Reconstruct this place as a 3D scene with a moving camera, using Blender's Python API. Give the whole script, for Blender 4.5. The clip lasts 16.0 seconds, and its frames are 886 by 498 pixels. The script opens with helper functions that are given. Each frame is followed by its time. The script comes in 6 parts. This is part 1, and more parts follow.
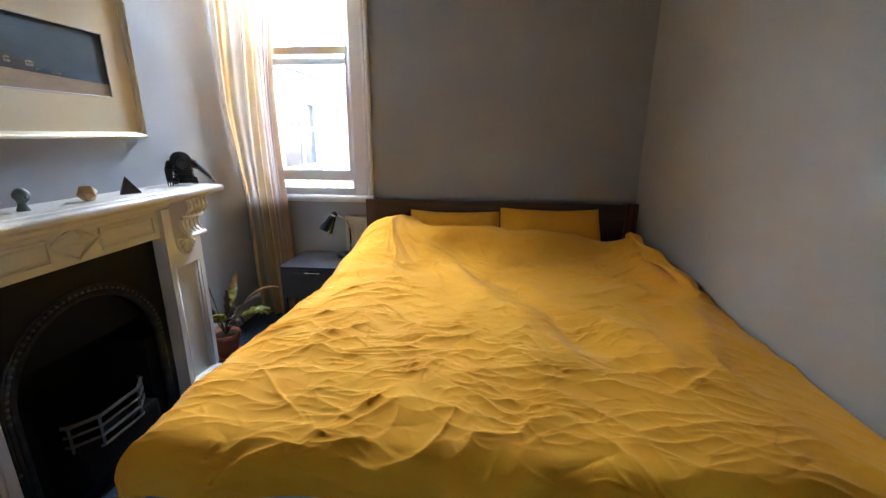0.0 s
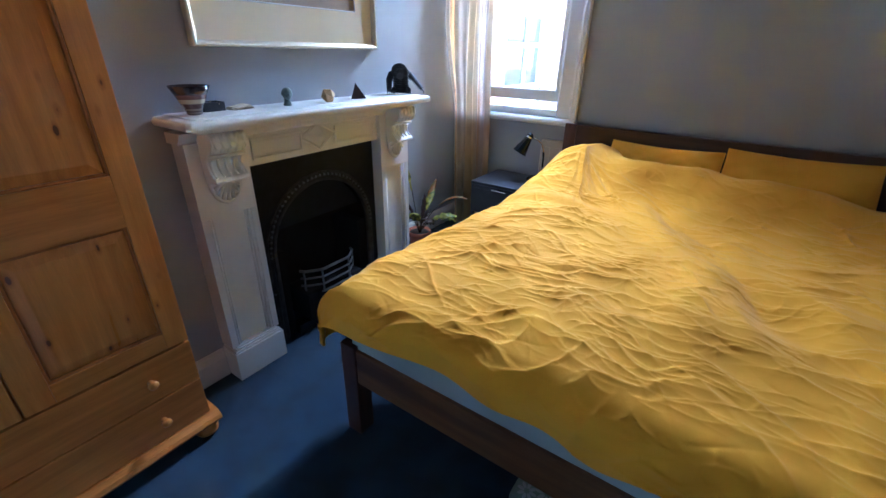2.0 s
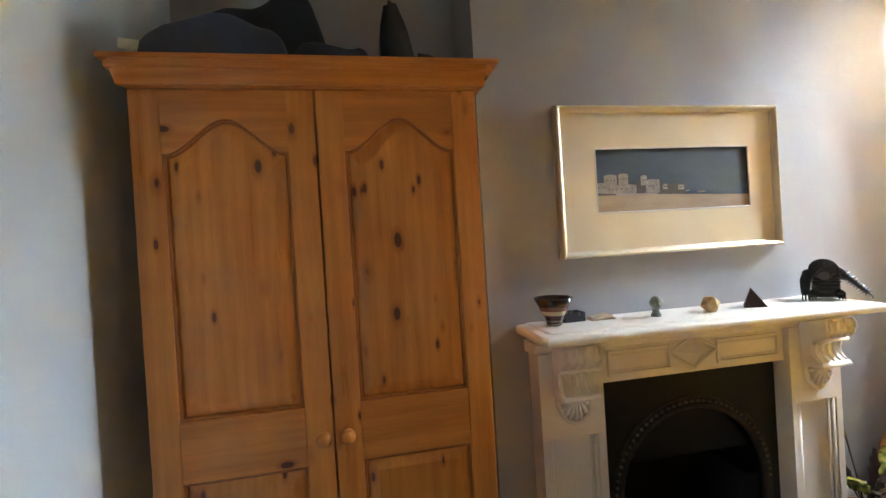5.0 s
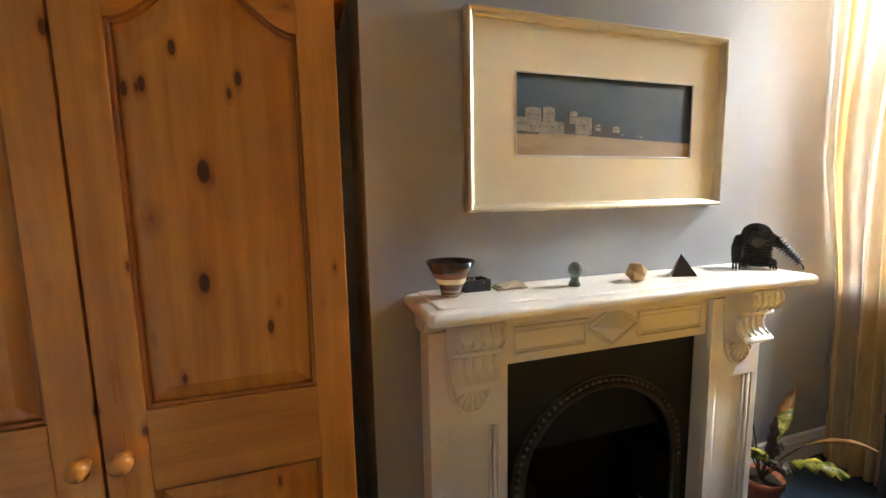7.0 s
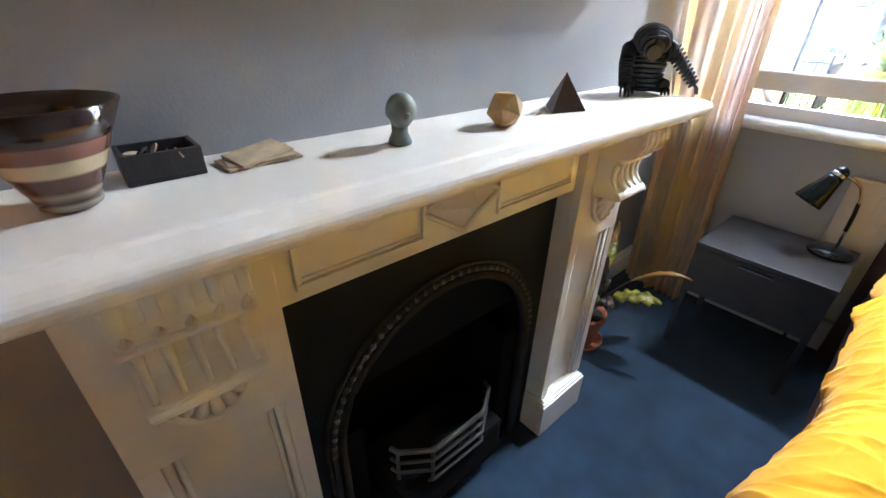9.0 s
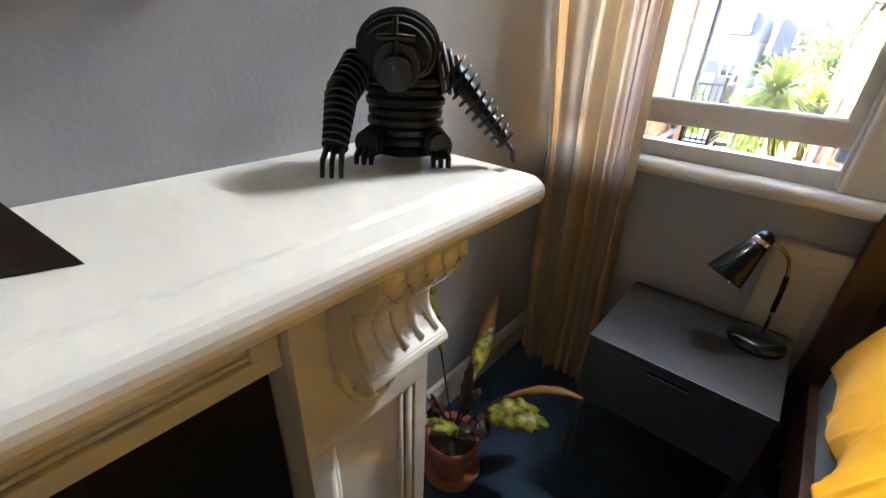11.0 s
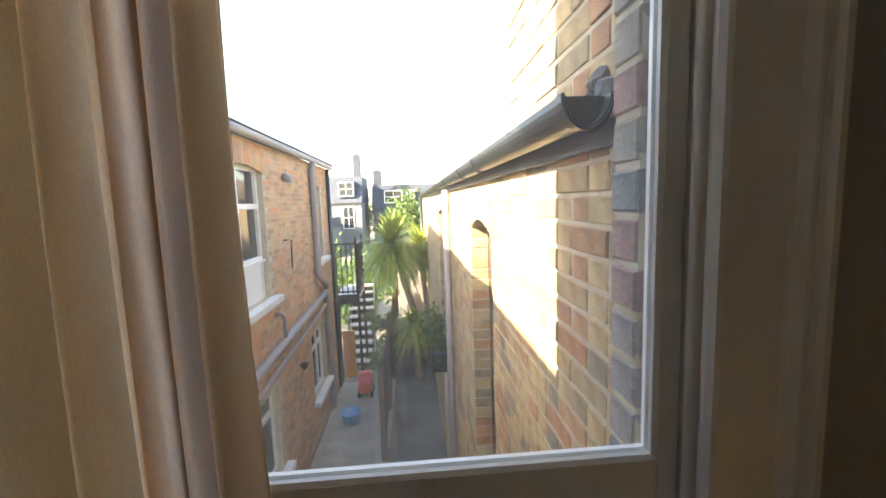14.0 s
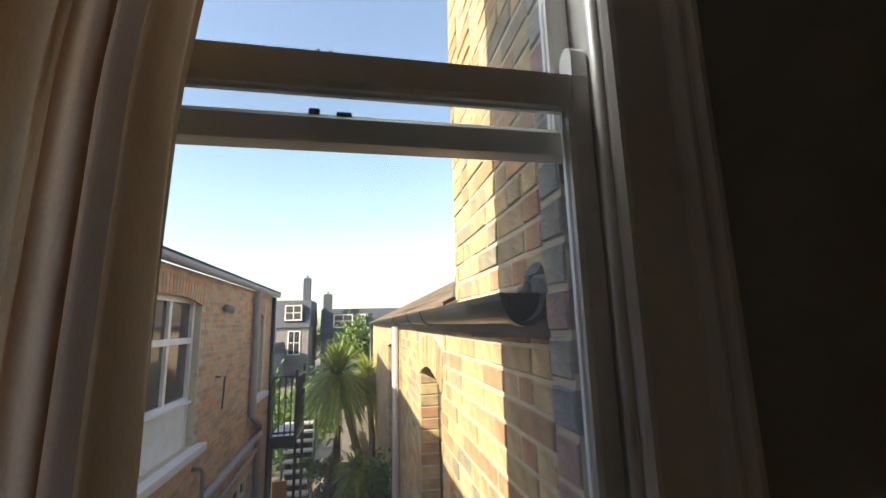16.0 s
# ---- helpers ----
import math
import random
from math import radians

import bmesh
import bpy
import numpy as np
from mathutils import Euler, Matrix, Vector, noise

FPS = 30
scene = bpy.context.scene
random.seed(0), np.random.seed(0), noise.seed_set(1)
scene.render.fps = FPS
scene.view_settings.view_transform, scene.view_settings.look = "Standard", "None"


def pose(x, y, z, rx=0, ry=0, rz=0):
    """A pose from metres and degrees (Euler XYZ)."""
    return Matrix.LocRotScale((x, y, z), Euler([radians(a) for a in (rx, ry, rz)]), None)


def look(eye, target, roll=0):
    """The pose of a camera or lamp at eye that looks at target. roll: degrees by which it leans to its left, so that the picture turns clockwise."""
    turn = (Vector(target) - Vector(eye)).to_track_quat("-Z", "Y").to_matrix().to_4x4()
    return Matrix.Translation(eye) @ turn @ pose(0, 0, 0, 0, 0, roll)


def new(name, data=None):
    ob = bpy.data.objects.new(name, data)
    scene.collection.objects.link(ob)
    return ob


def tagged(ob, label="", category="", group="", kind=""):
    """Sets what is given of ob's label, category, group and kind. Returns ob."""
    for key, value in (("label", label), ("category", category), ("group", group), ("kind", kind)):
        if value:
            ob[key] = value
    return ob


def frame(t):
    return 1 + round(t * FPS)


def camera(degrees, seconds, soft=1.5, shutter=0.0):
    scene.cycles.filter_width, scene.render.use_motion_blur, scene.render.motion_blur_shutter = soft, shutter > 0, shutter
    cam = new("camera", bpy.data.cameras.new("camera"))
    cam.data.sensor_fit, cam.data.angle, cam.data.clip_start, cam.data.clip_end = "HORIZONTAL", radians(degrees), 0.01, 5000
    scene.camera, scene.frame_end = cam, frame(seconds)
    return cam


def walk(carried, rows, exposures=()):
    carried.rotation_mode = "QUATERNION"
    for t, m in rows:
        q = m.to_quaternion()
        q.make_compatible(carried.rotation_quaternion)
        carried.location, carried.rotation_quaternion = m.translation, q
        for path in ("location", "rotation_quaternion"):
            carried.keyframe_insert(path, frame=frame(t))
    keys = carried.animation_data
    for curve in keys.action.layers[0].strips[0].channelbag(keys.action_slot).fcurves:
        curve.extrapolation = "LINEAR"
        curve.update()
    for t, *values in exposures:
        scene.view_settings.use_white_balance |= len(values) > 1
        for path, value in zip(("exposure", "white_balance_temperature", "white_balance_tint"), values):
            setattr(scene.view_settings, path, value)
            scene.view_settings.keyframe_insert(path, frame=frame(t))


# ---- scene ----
cam = camera(93.48, 16.0)
PATH = [
    (0.0, (0.017, 0.018, 1.446), (5.87, -15.33, -0.24)),
    (0.5, (0.058, 0.016, 1.454), (6.58, -20.54, -0.78)),
    (1.0, (0.125, 0.003, 1.412), (11.91, -23.26, -0.23)),
    (1.5, (0.148, 0.013, 1.421), (21.82, -24.93, -0.89)),
    (2.0, (0.156, 0.039, 1.428), (34.88, -25.45, -1.00)),
    (2.5, (0.172, 0.032, 1.436), (47.03, -24.62, -0.89)),
    (3.0, (0.204, 0.035, 1.434), (57.08, -22.24, 0.05)),
    (3.5, (0.181, 0.043, 1.437), (64.03, -17.92, 1.11)),
    (4.0, (0.071, 0.084, 1.457), (70.64, -11.75, 2.15)),
    (4.2, (0.007, 0.092, 1.486), (72.91, -9.06, 2.79)),
    (6.3, (-0.191, 0.431, 1.509), (84.03, 5.13, 2.48)),
    (6.5, (-0.232, 0.446, 1.506), (81.04, 2.01, 2.21)),
    (7.0, (-0.424, 0.460, 1.474), (72.02, -7.12, 1.08)),
    (7.5, (-0.579, 0.469, 1.430), (63.55, -16.63, 0.30)),
    (8.0, (-0.691, 0.552, 1.394), (57.61, -24.17, -0.24)),
    (8.2, (-0.762, 0.617, 1.391), (55.43, -26.08, -0.27)),
    (10.3, (-1.054, 1.257, 1.342), (45.40, -31.38, -2.28)),
    (10.5, (-1.062, 1.347, 1.338), (44.88, -30.99, -2.50)),
    (11.0, (-1.123, 1.623, 1.339), (40.80, -27.42, -2.28)),
    (11.5, (-1.165, 1.865, 1.352), (37.47, -26.87, -2.75)),
    (12.0, (-1.117, 2.140, 1.337), (38.72, -29.68, -2.70)),
    (12.5, (-1.108, 2.292, 1.353), (32.22, -27.93, -1.31)),
    (13.0, (-1.120, 2.430, 1.363), (19.90, -18.38, -0.13)),
    (13.5, (-1.307, 2.641, 1.486), (2.51, -12.31, 2.40)),
    (14.0, (-1.374, 2.707, 1.545), (-4.40, -6.67, 1.98)),
    (14.5, (-1.376, 2.721, 1.656), (-6.41, 2.66, 0.53)),
    (15.0, (-1.372, 2.701, 1.718), (-6.59, 12.20, 0.59)),
    (15.5, (-1.360, 2.668, 1.741), (-7.06, 15.33, 0.53)),
    (16.0, (-1.356, 2.696, 1.691), (-10.92, 9.99, 1.46)),
]
EXPOSURES = [(0.0, 5.65, 5700, 10), (1.5, 5.85, 4750, 10), (2.5, 5.85, 4600, 10), (3.5, 5.9, 4650, 10), (4.2, 6.1, 5300, 10), (6.3, 6.2, 7700, 10), (7.0, 6.2, 7300, 10), (7.5, 6.1, 7000, 10), (8.0, 6.15, 5900, 10), (10.5, 5.4, 6600, 10), (11.0, 5.1, 6800, 10), (12.0, 5.1, 7300, 10), (12.5, 5.3, 6500, 10), (13.0, 5.4, 6000, 10), (13.5, 4.0, 6600, 10), (14.0, 3.05, 7300, 10), (14.5, 2.5, 7400, 10), (15.0, 1.9, 7200, 10), (16.0, 1.55, 7100, 10)]
walk(cam, [(t, pose(*eye, 90 + turn[1], turn[2], turn[0])) for t, eye, turn in PATH], EXPOSURES)

# ---------------------------------------------------------------- world, sun
SUN_TRAVEL = Vector((1.0, 0.496, -0.664)).normalized()
world = bpy.data.worlds.new("world")
scene.world = world
world.use_nodes = True
wt = world.node_tree
sky = wt.nodes.new("ShaderNodeTexSky")
sky.sky_type = "NISHITA"
sky.sun_disc = False
sky.sun_elevation = math.asin(-SUN_TRAVEL.z)
sky.sun_rotation = math.atan2(-SUN_TRAVEL.x, -SUN_TRAVEL.y)
sky.air_density, sky.dust_density, sky.ozone_density = 1.0, 1.6, 1.0
wt.links.new(sky.outputs[0], wt.nodes["Background"].inputs[0])
wt.nodes["Background"].inputs[1].default_value = 0.15

sun_data = bpy.data.lights.new("sun", "SUN")
sun_data.energy, sun_data.angle, sun_data.color = 5.0, radians(0.5), (1.0, 0.89, 0.72)
sun_lamp = new("sun", sun_data)
sun_lamp.matrix_world = look((-30, -5, 20), Vector((-30, -5, 20)) + SUN_TRAVEL)

# skylight through the top of the window opening
sky_data = bpy.data.lights.new("window_skylight", "AREA")
sky_data.shape, sky_data.size, sky_data.size_y, sky_data.energy, sky_data.color = "RECTANGLE", 0.62, 0.07, 1.25, (0.93, 0.97, 1.0)
sky_lamp = new("window_skylight", sky_data)
sky_data.spread = radians(112)
sky_lamp.matrix_world = look((-1.36, 3.350, 2.625), (-0.70, 0.75, 0.60))


# ---------------------------------------------------------------- materials
def mat(name, c1, c2=None, scale=6.0, rough=0.6, metal=0.0, bump=0.15, bscale=70.0, stretch=(1, 1, 1), rnd=None,
        trans=0.0, coat=0.0, sheen=0.0, dist=0.004, rvar=0.1, spec=0.5, grain=0.30):
    """A surface with colour varied at two scales, uneven gloss and fine relief."""
    m = bpy.data.materials.new(name)
    m.use_nodes = True
    nt = m.node_tree
    p = nt.nodes["Principled BSDF"]
    tc = nt.nodes.new("ShaderNodeTexCoord")
    mp = nt.nodes.new("ShaderNodeMapping")
    mp.inputs["Scale"].default_value = stretch
    nt.links.new(tc.outputs["Object"], mp.inputs[0])
    c2 = c2 or tuple(v * 0.82 for v in c1)
    n1 = nt.nodes.new("ShaderNodeTexNoise")
    n1.inputs["Scale"].default_value, n1.inputs["Detail"].default_value = scale, 6
    n2 = nt.nodes.new("ShaderNodeTexNoise")
    n2.inputs["Scale"].default_value, n2.inputs["Detail"].default_value = bscale, 4
    for n in (n1, n2):
        nt.links.new(mp.outputs[0], n.inputs["Vector"])
    ramp = nt.nodes.new("ShaderNodeValToRGB")
    ramp.color_ramp.elements[0].position, ramp.color_ramp.elements[1].position = 0.35, 0.68
    ramp.color_ramp.elements[0].color, ramp.color_ramp.elements[1].color = (*c2, 1), (*c1, 1)
    nt.links.new(n1.outputs["Fac"], ramp.inputs[0])
    col = ramp.outputs[0]
    fine = nt.nodes.new("ShaderNodeMix")
    fine.data_type, fine.blend_type = "RGBA", "MULTIPLY"
    fine.inputs["Factor"].default_value = grain
    fr = nt.nodes.new("ShaderNodeValToRGB")
    fr.color_ramp.elements[0].color = (0.62, 0.62, 0.62, 1)
    fr.color_ramp.elements[0].position, fr.color_ramp.elements[1].position = 0.3, 0.7
    nt.links.new(n2.outputs["Fac"], fr.inputs[0])
    nt.links.new(col, fine.inputs["A"])
    nt.links.new(fr.outputs[0], fine.inputs["B"])
    col = fine.outputs["Result"]
    if rnd:
        oi = nt.nodes.new("ShaderNodeObjectInfo")
        rr = nt.nodes.new("ShaderNodeValToRGB")
        rr.color_ramp.interpolation = "CONSTANT"
        while len(rr.color_ramp.elements) < len(rnd):
            rr.color_ramp.elements.new(0.5)
        for i, c in enumerate(rnd):
            rr.color_ramp.elements[i].position = i / len(rnd)
            rr.color_ramp.elements[i].color = (*c, 1)
        geo = nt.nodes.new("ShaderNodeNewGeometry")
        add = nt.nodes.new("ShaderNodeMath")
        add.operation = "ADD"
        frac = nt.nodes.new("ShaderNodeMath")
        frac.operation = "FRACT"
        nt.links.new(oi.outputs["Random"], add.inputs[0])
        nt.links.new(geo.outputs["Random Per Island"], add.inputs[1])
        nt.links.new(add.outputs[0], frac.inputs[0])
        nt.links.new(frac.outputs[0], rr.inputs[0])
        mx = nt.nodes.new("ShaderNodeMix")
        mx.data_type, mx.blend_type = "RGBA", "MULTIPLY"
        mx.inputs["Factor"].default_value = 1.0
        nt.links.new(col, mx.inputs["A"])
        nt.links.new(rr.outputs[0], mx.inputs["B"])
        col = mx.outputs["Result"]
    nt.links.new(col, p.inputs["Base Color"])
    mr = nt.nodes.new("ShaderNodeMapRange")
    mr.inputs["To Min"].default_value, mr.inputs["To Max"].default_value = max(0.02, rough - rvar), min(1, rough + rvar)
    nt.links.new(n1.outputs["Fac"], mr.inputs[0])
    nt.links.new(mr.outputs[0], p.inputs["Roughness"])
    p.inputs["Metallic"].default_value = metal
    p.inputs["Coat Weight"].default_value = coat
    p.inputs["Sheen Weight"].default_value = sheen
    p.inputs["Specular IOR Level"].default_value = spec
    b = nt.nodes.new("ShaderNodeBump")
    b.inputs["Strength"].default_value, b.inputs["Distance"].default_value = bump, dist
    nt.links.new(n2.outputs["Fac"], b.inputs["Height"])
    nt.links.new(b.outputs[0], p.inputs["Normal"])
    if trans:
        out = nt.nodes["Material Output"]
        tl = nt.nodes.new("ShaderNodeBsdfTranslucent")
        nt.links.new(col, tl.inputs[0])
        ms = nt.nodes.new("ShaderNodeMixShader")
        ms.inputs[0].default_value = trans
        nt.links.new(p.outputs[0], ms.inputs[1])
        nt.links.new(tl.outputs[0], ms.inputs[2])
        nt.links.new(ms.outputs[0], out.inputs[0])
    return m


def knots(m, base_axis_scale, size=0.16, dark=(0.10, 0.03, 0.01), seed=0.0):
    """Adds grain lines and knots to a wood surface."""
    nt = m.node_tree
    p = nt.nodes["Principled BSDF"]
    old = p.inputs["Base Color"].links[0].from_socket
    tc = nt.nodes.new("ShaderNodeTexCoord")
    mp = nt.nodes.new("ShaderNodeMapping")
    mp.inputs["Scale"].default_value = base_axis_scale
    mp.inputs["Location"].default_value = (seed, seed * 0.7, seed * 1.3)
    nt.links.new(tc.outputs["Object"], mp.inputs[0])
    vo = nt.nodes.new("ShaderNodeTexVoronoi")
    vo.inputs["Scale"].default_value = 1.0
    vo.inputs["Randomness"].default_value = 1.0
    nt.links.new(mp.outputs[0], vo.inputs["Vector"])
    r = nt.nodes.new("ShaderNodeValToRGB")
    e = r.color_ramp.elements
    e[0].position, e[1].position = size * 0.80, size
    e[0].color, e[1].color = (1, 1, 1, 1), (0, 0, 0, 1)
    nt.links.new(vo.outputs["Distance"], r.inputs[0])
    halo = nt.nodes.new("ShaderNodeValToRGB")
    halo.color_ramp.elements[0].position, halo.color_ramp.elements[1].position = size, size * 1.9
    halo.color_ramp.elements[0].color, halo.color_ramp.elements[1].color = (0.74, 0.62, 0.52, 1), (1, 1, 1, 1)
    nt.links.new(vo.outputs["Distance"], halo.inputs[0])
    hm = nt.nodes.new("ShaderNodeMix")
    hm.data_type, hm.blend_type = "RGBA", "MULTIPLY"
    hm.inputs["Factor"].default_value = 1.0
    nt.links.new(old, hm.inputs["A"])
    nt.links.new(halo.outputs[0], hm.inputs["B"])
    mx = nt.nodes.new("ShaderNodeMix")
    mx.data_type = "RGBA"
    nt.links.new(r.outputs[0], mx.inputs["Factor"])
    nt.links.new(hm.outputs["Result"], mx.inputs["A"])
    mx.inputs["B"].default_value = (*dark, 1)
    nt.links.new(mx.outputs["Result"], p.inputs["Base Color"])
    return m


def stripes(m, axis, bands, period=None):
    """Multiplies the colour by bands along one axis of the object: (position, colour) rows."""
    nt = m.node_tree
    p = nt.nodes["Principled BSDF"]
    old = p.inputs["Base Color"].links[0].from_socket
    at = nt.nodes.new("ShaderNodeTexCoord")
    sx = nt.nodes.new("ShaderNodeSeparateXYZ")
    nt.links.new(at.outputs["UV" if axis == "U" else "Object"], sx.inputs[0])
    src = sx.outputs[0 if axis in "UX" else ("XYZ".index(axis))]
    r = nt.nodes.new("ShaderNodeValToRGB")
    while len(r.color_ramp.elements) < len(bands):
        r.color_ramp.elements.new(0.5)
    for e, (pos, c) in zip(r.color_ramp.elements, bands):
        e.position, e.color = pos, (*c, 1)
    if period:
        lo, hi = period
        mr = nt.nodes.new("ShaderNodeMapRange")
        mr.inputs["From Min"].default_value, mr.inputs["From Max"].default_value = lo, hi
        nt.links.new(src, mr.inputs[0])
        src = mr.outputs[0]
    nt.links.new(src, r.inputs[0])
    mx = nt.nodes.new("ShaderNodeMix")
    mx.data_type, mx.blend_type = "RGBA", "MULTIPLY"
    mx.inputs["Factor"].default_value = 1.0
    nt.links.new(old, mx.inputs["A"])
    nt.links.new(r.outputs[0], mx.inputs["B"])
    nt.links.new(mx.outputs["Result"], p.inputs["Base Color"])
    for n in nt.nodes:
        if n.type == "BSDF_TRANSLUCENT":
            nt.links.new(mx.outputs["Result"], n.inputs[0])
    return m


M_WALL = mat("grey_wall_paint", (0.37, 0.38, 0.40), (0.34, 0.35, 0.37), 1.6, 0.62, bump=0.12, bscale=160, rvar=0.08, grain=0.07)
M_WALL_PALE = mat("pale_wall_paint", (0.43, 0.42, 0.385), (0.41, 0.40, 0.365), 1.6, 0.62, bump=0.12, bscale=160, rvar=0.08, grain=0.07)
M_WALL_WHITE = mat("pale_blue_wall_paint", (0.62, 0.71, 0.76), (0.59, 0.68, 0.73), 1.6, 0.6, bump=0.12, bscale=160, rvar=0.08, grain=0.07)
M_WHITE = mat("white_gloss_paint", (0.80, 0.79, 0.76), (0.775, 0.765, 0.735), 7, 0.32, bump=0.10, bscale=45, rvar=0.08, grain=0.07)
M_FLAKY = mat("flaking_white_paint", (0.78, 0.77, 0.72), (0.34, 0.31, 0.27), 34, 0.6, bump=0.5, bscale=80, stretch=(0.5, 1, 1))
M_CEIL = mat("ceiling_paint", (0.82, 0.82, 0.80), None, 2, 0.8, bump=0.1, bscale=120, grain=0.07)
M_CARPET = mat("navy_carpet", (0.025, 0.054, 0.100), (0.014, 0.032, 0.062), 9, 0.95, bump=0.9, bscale=420, dist=0.006, sheen=0.12, spec=0.1)
M_PINE = knots(mat("varnished_pine", (0.76, 0.295, 0.055), (0.60, 0.205, 0.034), 7, 0.30, bump=0.06, bscale=60, stretch=(6, 6, 0.35), rvar=0.06), (5.0, 9.0, 4.4), 0.112, (0.090, 0.022, 0.008))
knots(M_PINE, (11.0, 17.0, 7.0), 0.105, (0.13, 0.030, 0.008), 5.3)
# darker pine tone for the mouldings round the door panels
M_PINE_DARK = mat("darker_pine_moulding", (0.48, 0.155, 0.025), (0.36, 0.110, 0.018), 8, 0.34, bump=0.05, bscale=60, stretch=(6, 6, 0.35))
M_PINE_H = knots(mat("varnished_pine_rail", (0.72, 0.270, 0.050), (0.54, 0.185, 0.031), 7, 0.30, bump=0.06, bscale=60, stretch=(6, 0.35, 6), rvar=0.06), (6.0, 5.0, 10.0), 0.10, (0.10, 0.026, 0.008), 3.1)
M_DARKWOOD = mat("dark_stained_wood", (0.075, 0.028, 0.017), (0.035, 0.014, 0.010), 7, 0.38, bump=0.12, bscale=60, stretch=(0.4, 5, 5), rvar=0.08)
M_DARKWOOD_V = knots(mat("dark_stained_wood_upright", (0.11, 0.042, 0.022), (0.045, 0.017, 0.011), 6, 0.36, bump=0.12, bscale=60, stretch=(5, 5, 0.5), rvar=0.08), (7, 7, 3), 0.1, (0.16, 0.05, 0.02), 1.7)
M_RAILWOOD = mat("worn_brown_wood", (0.30, 0.14, 0.05), (0.09, 0.038, 0.018), 2.2, 0.42, bump=0.12, bscale=40, stretch=(0.6, 5, 6), rvar=0.08)
M_DUVET = mat("mustard_cotton", (0.90, 0.435, 0.018), (0.85, 0.395, 0.014), 3, 0.85, bump=0.25, bscale=520, dist=0.001, sheen=0.15, spec=0.15, grain=0.07)
M_SHEET = mat("pale_blue_sheet", (0.50, 0.57, 0.60), None, 5, 0.85, bump=0.2, bscale=400, dist=0.001, spec=0.2, grain=0.07)
M_IRON = mat("black_cast_iron", (0.013, 0.017, 0.025), (0.009, 0.012, 0.017), 20, 0.5, bump=0.3, bscale=130, spec=0.15)
M_DUSTY = mat("dusty_cast_iron", (0.060, 0.058, 0.057), (0.030, 0.031, 0.034), 26, 0.75, bump=0.5, bscale=110, spec=0.2)
M_STEEL = mat("worn_grate_iron", (0.19, 0.19, 0.19), (0.10, 0.10, 0.10), 14, 0.5, metal=0.6, bump=0.2)
# soot of the fireplace; also the black of unlit rooms in the neighbour house
M_SOOT_AND_DARK = mat("soot_brick_and_dark_rooms", (0.014, 0.014, 0.016), None, 12, 0.95, bump=0.5, spec=0.1)
M_SILVER = mat("silver_frame", (0.66, 0.60, 0.46), (0.60, 0.54, 0.41), 10, 0.42, metal=0.7, bump=0.0, bscale=200, rvar=0.04, grain=0.05)
M_MATBOARD = mat("cream_mount", (0.80, 0.71, 0.50), (0.77, 0.68, 0.47), 3, 0.9, bump=0.05, bscale=300, grain=0.05)
M_GLOSSBLACK = mat("gloss_black_enamel", (0.006, 0.012, 0.015), None, 6, 0.20, bump=0.02, spec=0.35, rvar=0.04, grain=0.07)
M_CHROME = mat("chrome", (0.75, 0.73, 0.70), None, 10, 0.14, metal=1.0, bump=0.02, rvar=0.05, grain=0.07)
M_BLACKBROWN = mat("black_brown_veneer", (0.040, 0.040, 0.046), (0.028, 0.028, 0.033), 12, 0.42, bump=0.08, bscale=90, stretch=(1, 6, 1), rvar=0.1)
M_TERRACOTTA = mat("terracotta", (0.42, 0.14, 0.07), (0.32, 0.10, 0.055), 12, 0.8, bump=0.3)
M_SOIL = mat("soil", (0.03, 0.02, 0.012), None, 40, 0.95, bump=1.0)
M_PLASTIC_BLACK = mat("black_acrylic", (0.010, 0.011, 0.014), None, 8, 0.42, bump=0.03)
M_STONEGREY = mat("grey_stone", (0.20, 0.24, 0.22), (0.13, 0.16, 0.15), 30, 0.5, bump=0.2)
M_PALEWOOD = mat("pale_maple", (0.62, 0.42, 0.20), (0.50, 0.31, 0.13), 10, 0.5, bump=0.1, stretch=(1, 6, 1))
M_DARKPYR = mat("dark_walnut", (0.045, 0.025, 0.02), None, 14, 0.45, bump=0.1, stretch=(1, 1, 6))
M_BOWL = stripes(mat("striped_glaze", (0.9, 0.9, 0.9), None, 20, 0.18, bump=0.08, coat=0.5), "Z",
                 [(0.0, (0.05, 0.025, 0.02)), (0.08, (0.45, 0.36, 0.28)), (0.12, (0.06, 0.03, 0.025)), (0.2, (0.40, 0.30, 0.22)), (0.25, (0.10, 0.04, 0.03)),
                  (0.40, (0.12, 0.05, 0.035)), (0.43, (0.72, 0.56, 0.34)), (0.56, (0.72, 0.56, 0.34)), (0.58, (0.22, 0.09, 0.06)), (0.72, (0.24, 0.10, 0.07)), (0.74, (0.035, 0.018, 0.016)), (1.0, (0.03, 0.016, 0.014))], (1.202, 1.297))
M_PAPER = mat("paper", (0.62, 0.52, 0.36), (0.40, 0.33, 0.24), 30, 0.8, bump=0.1)
M_NAVY = mat("navy_cloth", (0.018, 0.028, 0.045), (0.012, 0.018, 0.03), 9, 0.9, bump=0.4, bscale=260)
M_DENIM = mat("slate_cloth", (0.055, 0.075, 0.12), (0.04, 0.055, 0.09), 9, 0.92, bump=0.5, bscale=260)
M_LEATHER = mat("black_leather", (0.012, 0.016, 0.017), None, 12, 0.38, bump=0.3, bscale=110)
M_TAG = mat("white_tag", (0.75, 0.75, 0.68), None, 20, 0.7)
M_RAD = mat("cream_enamel", (0.66, 0.60, 0.50), None, 5, 0.4, bump=0.04, grain=0.07)
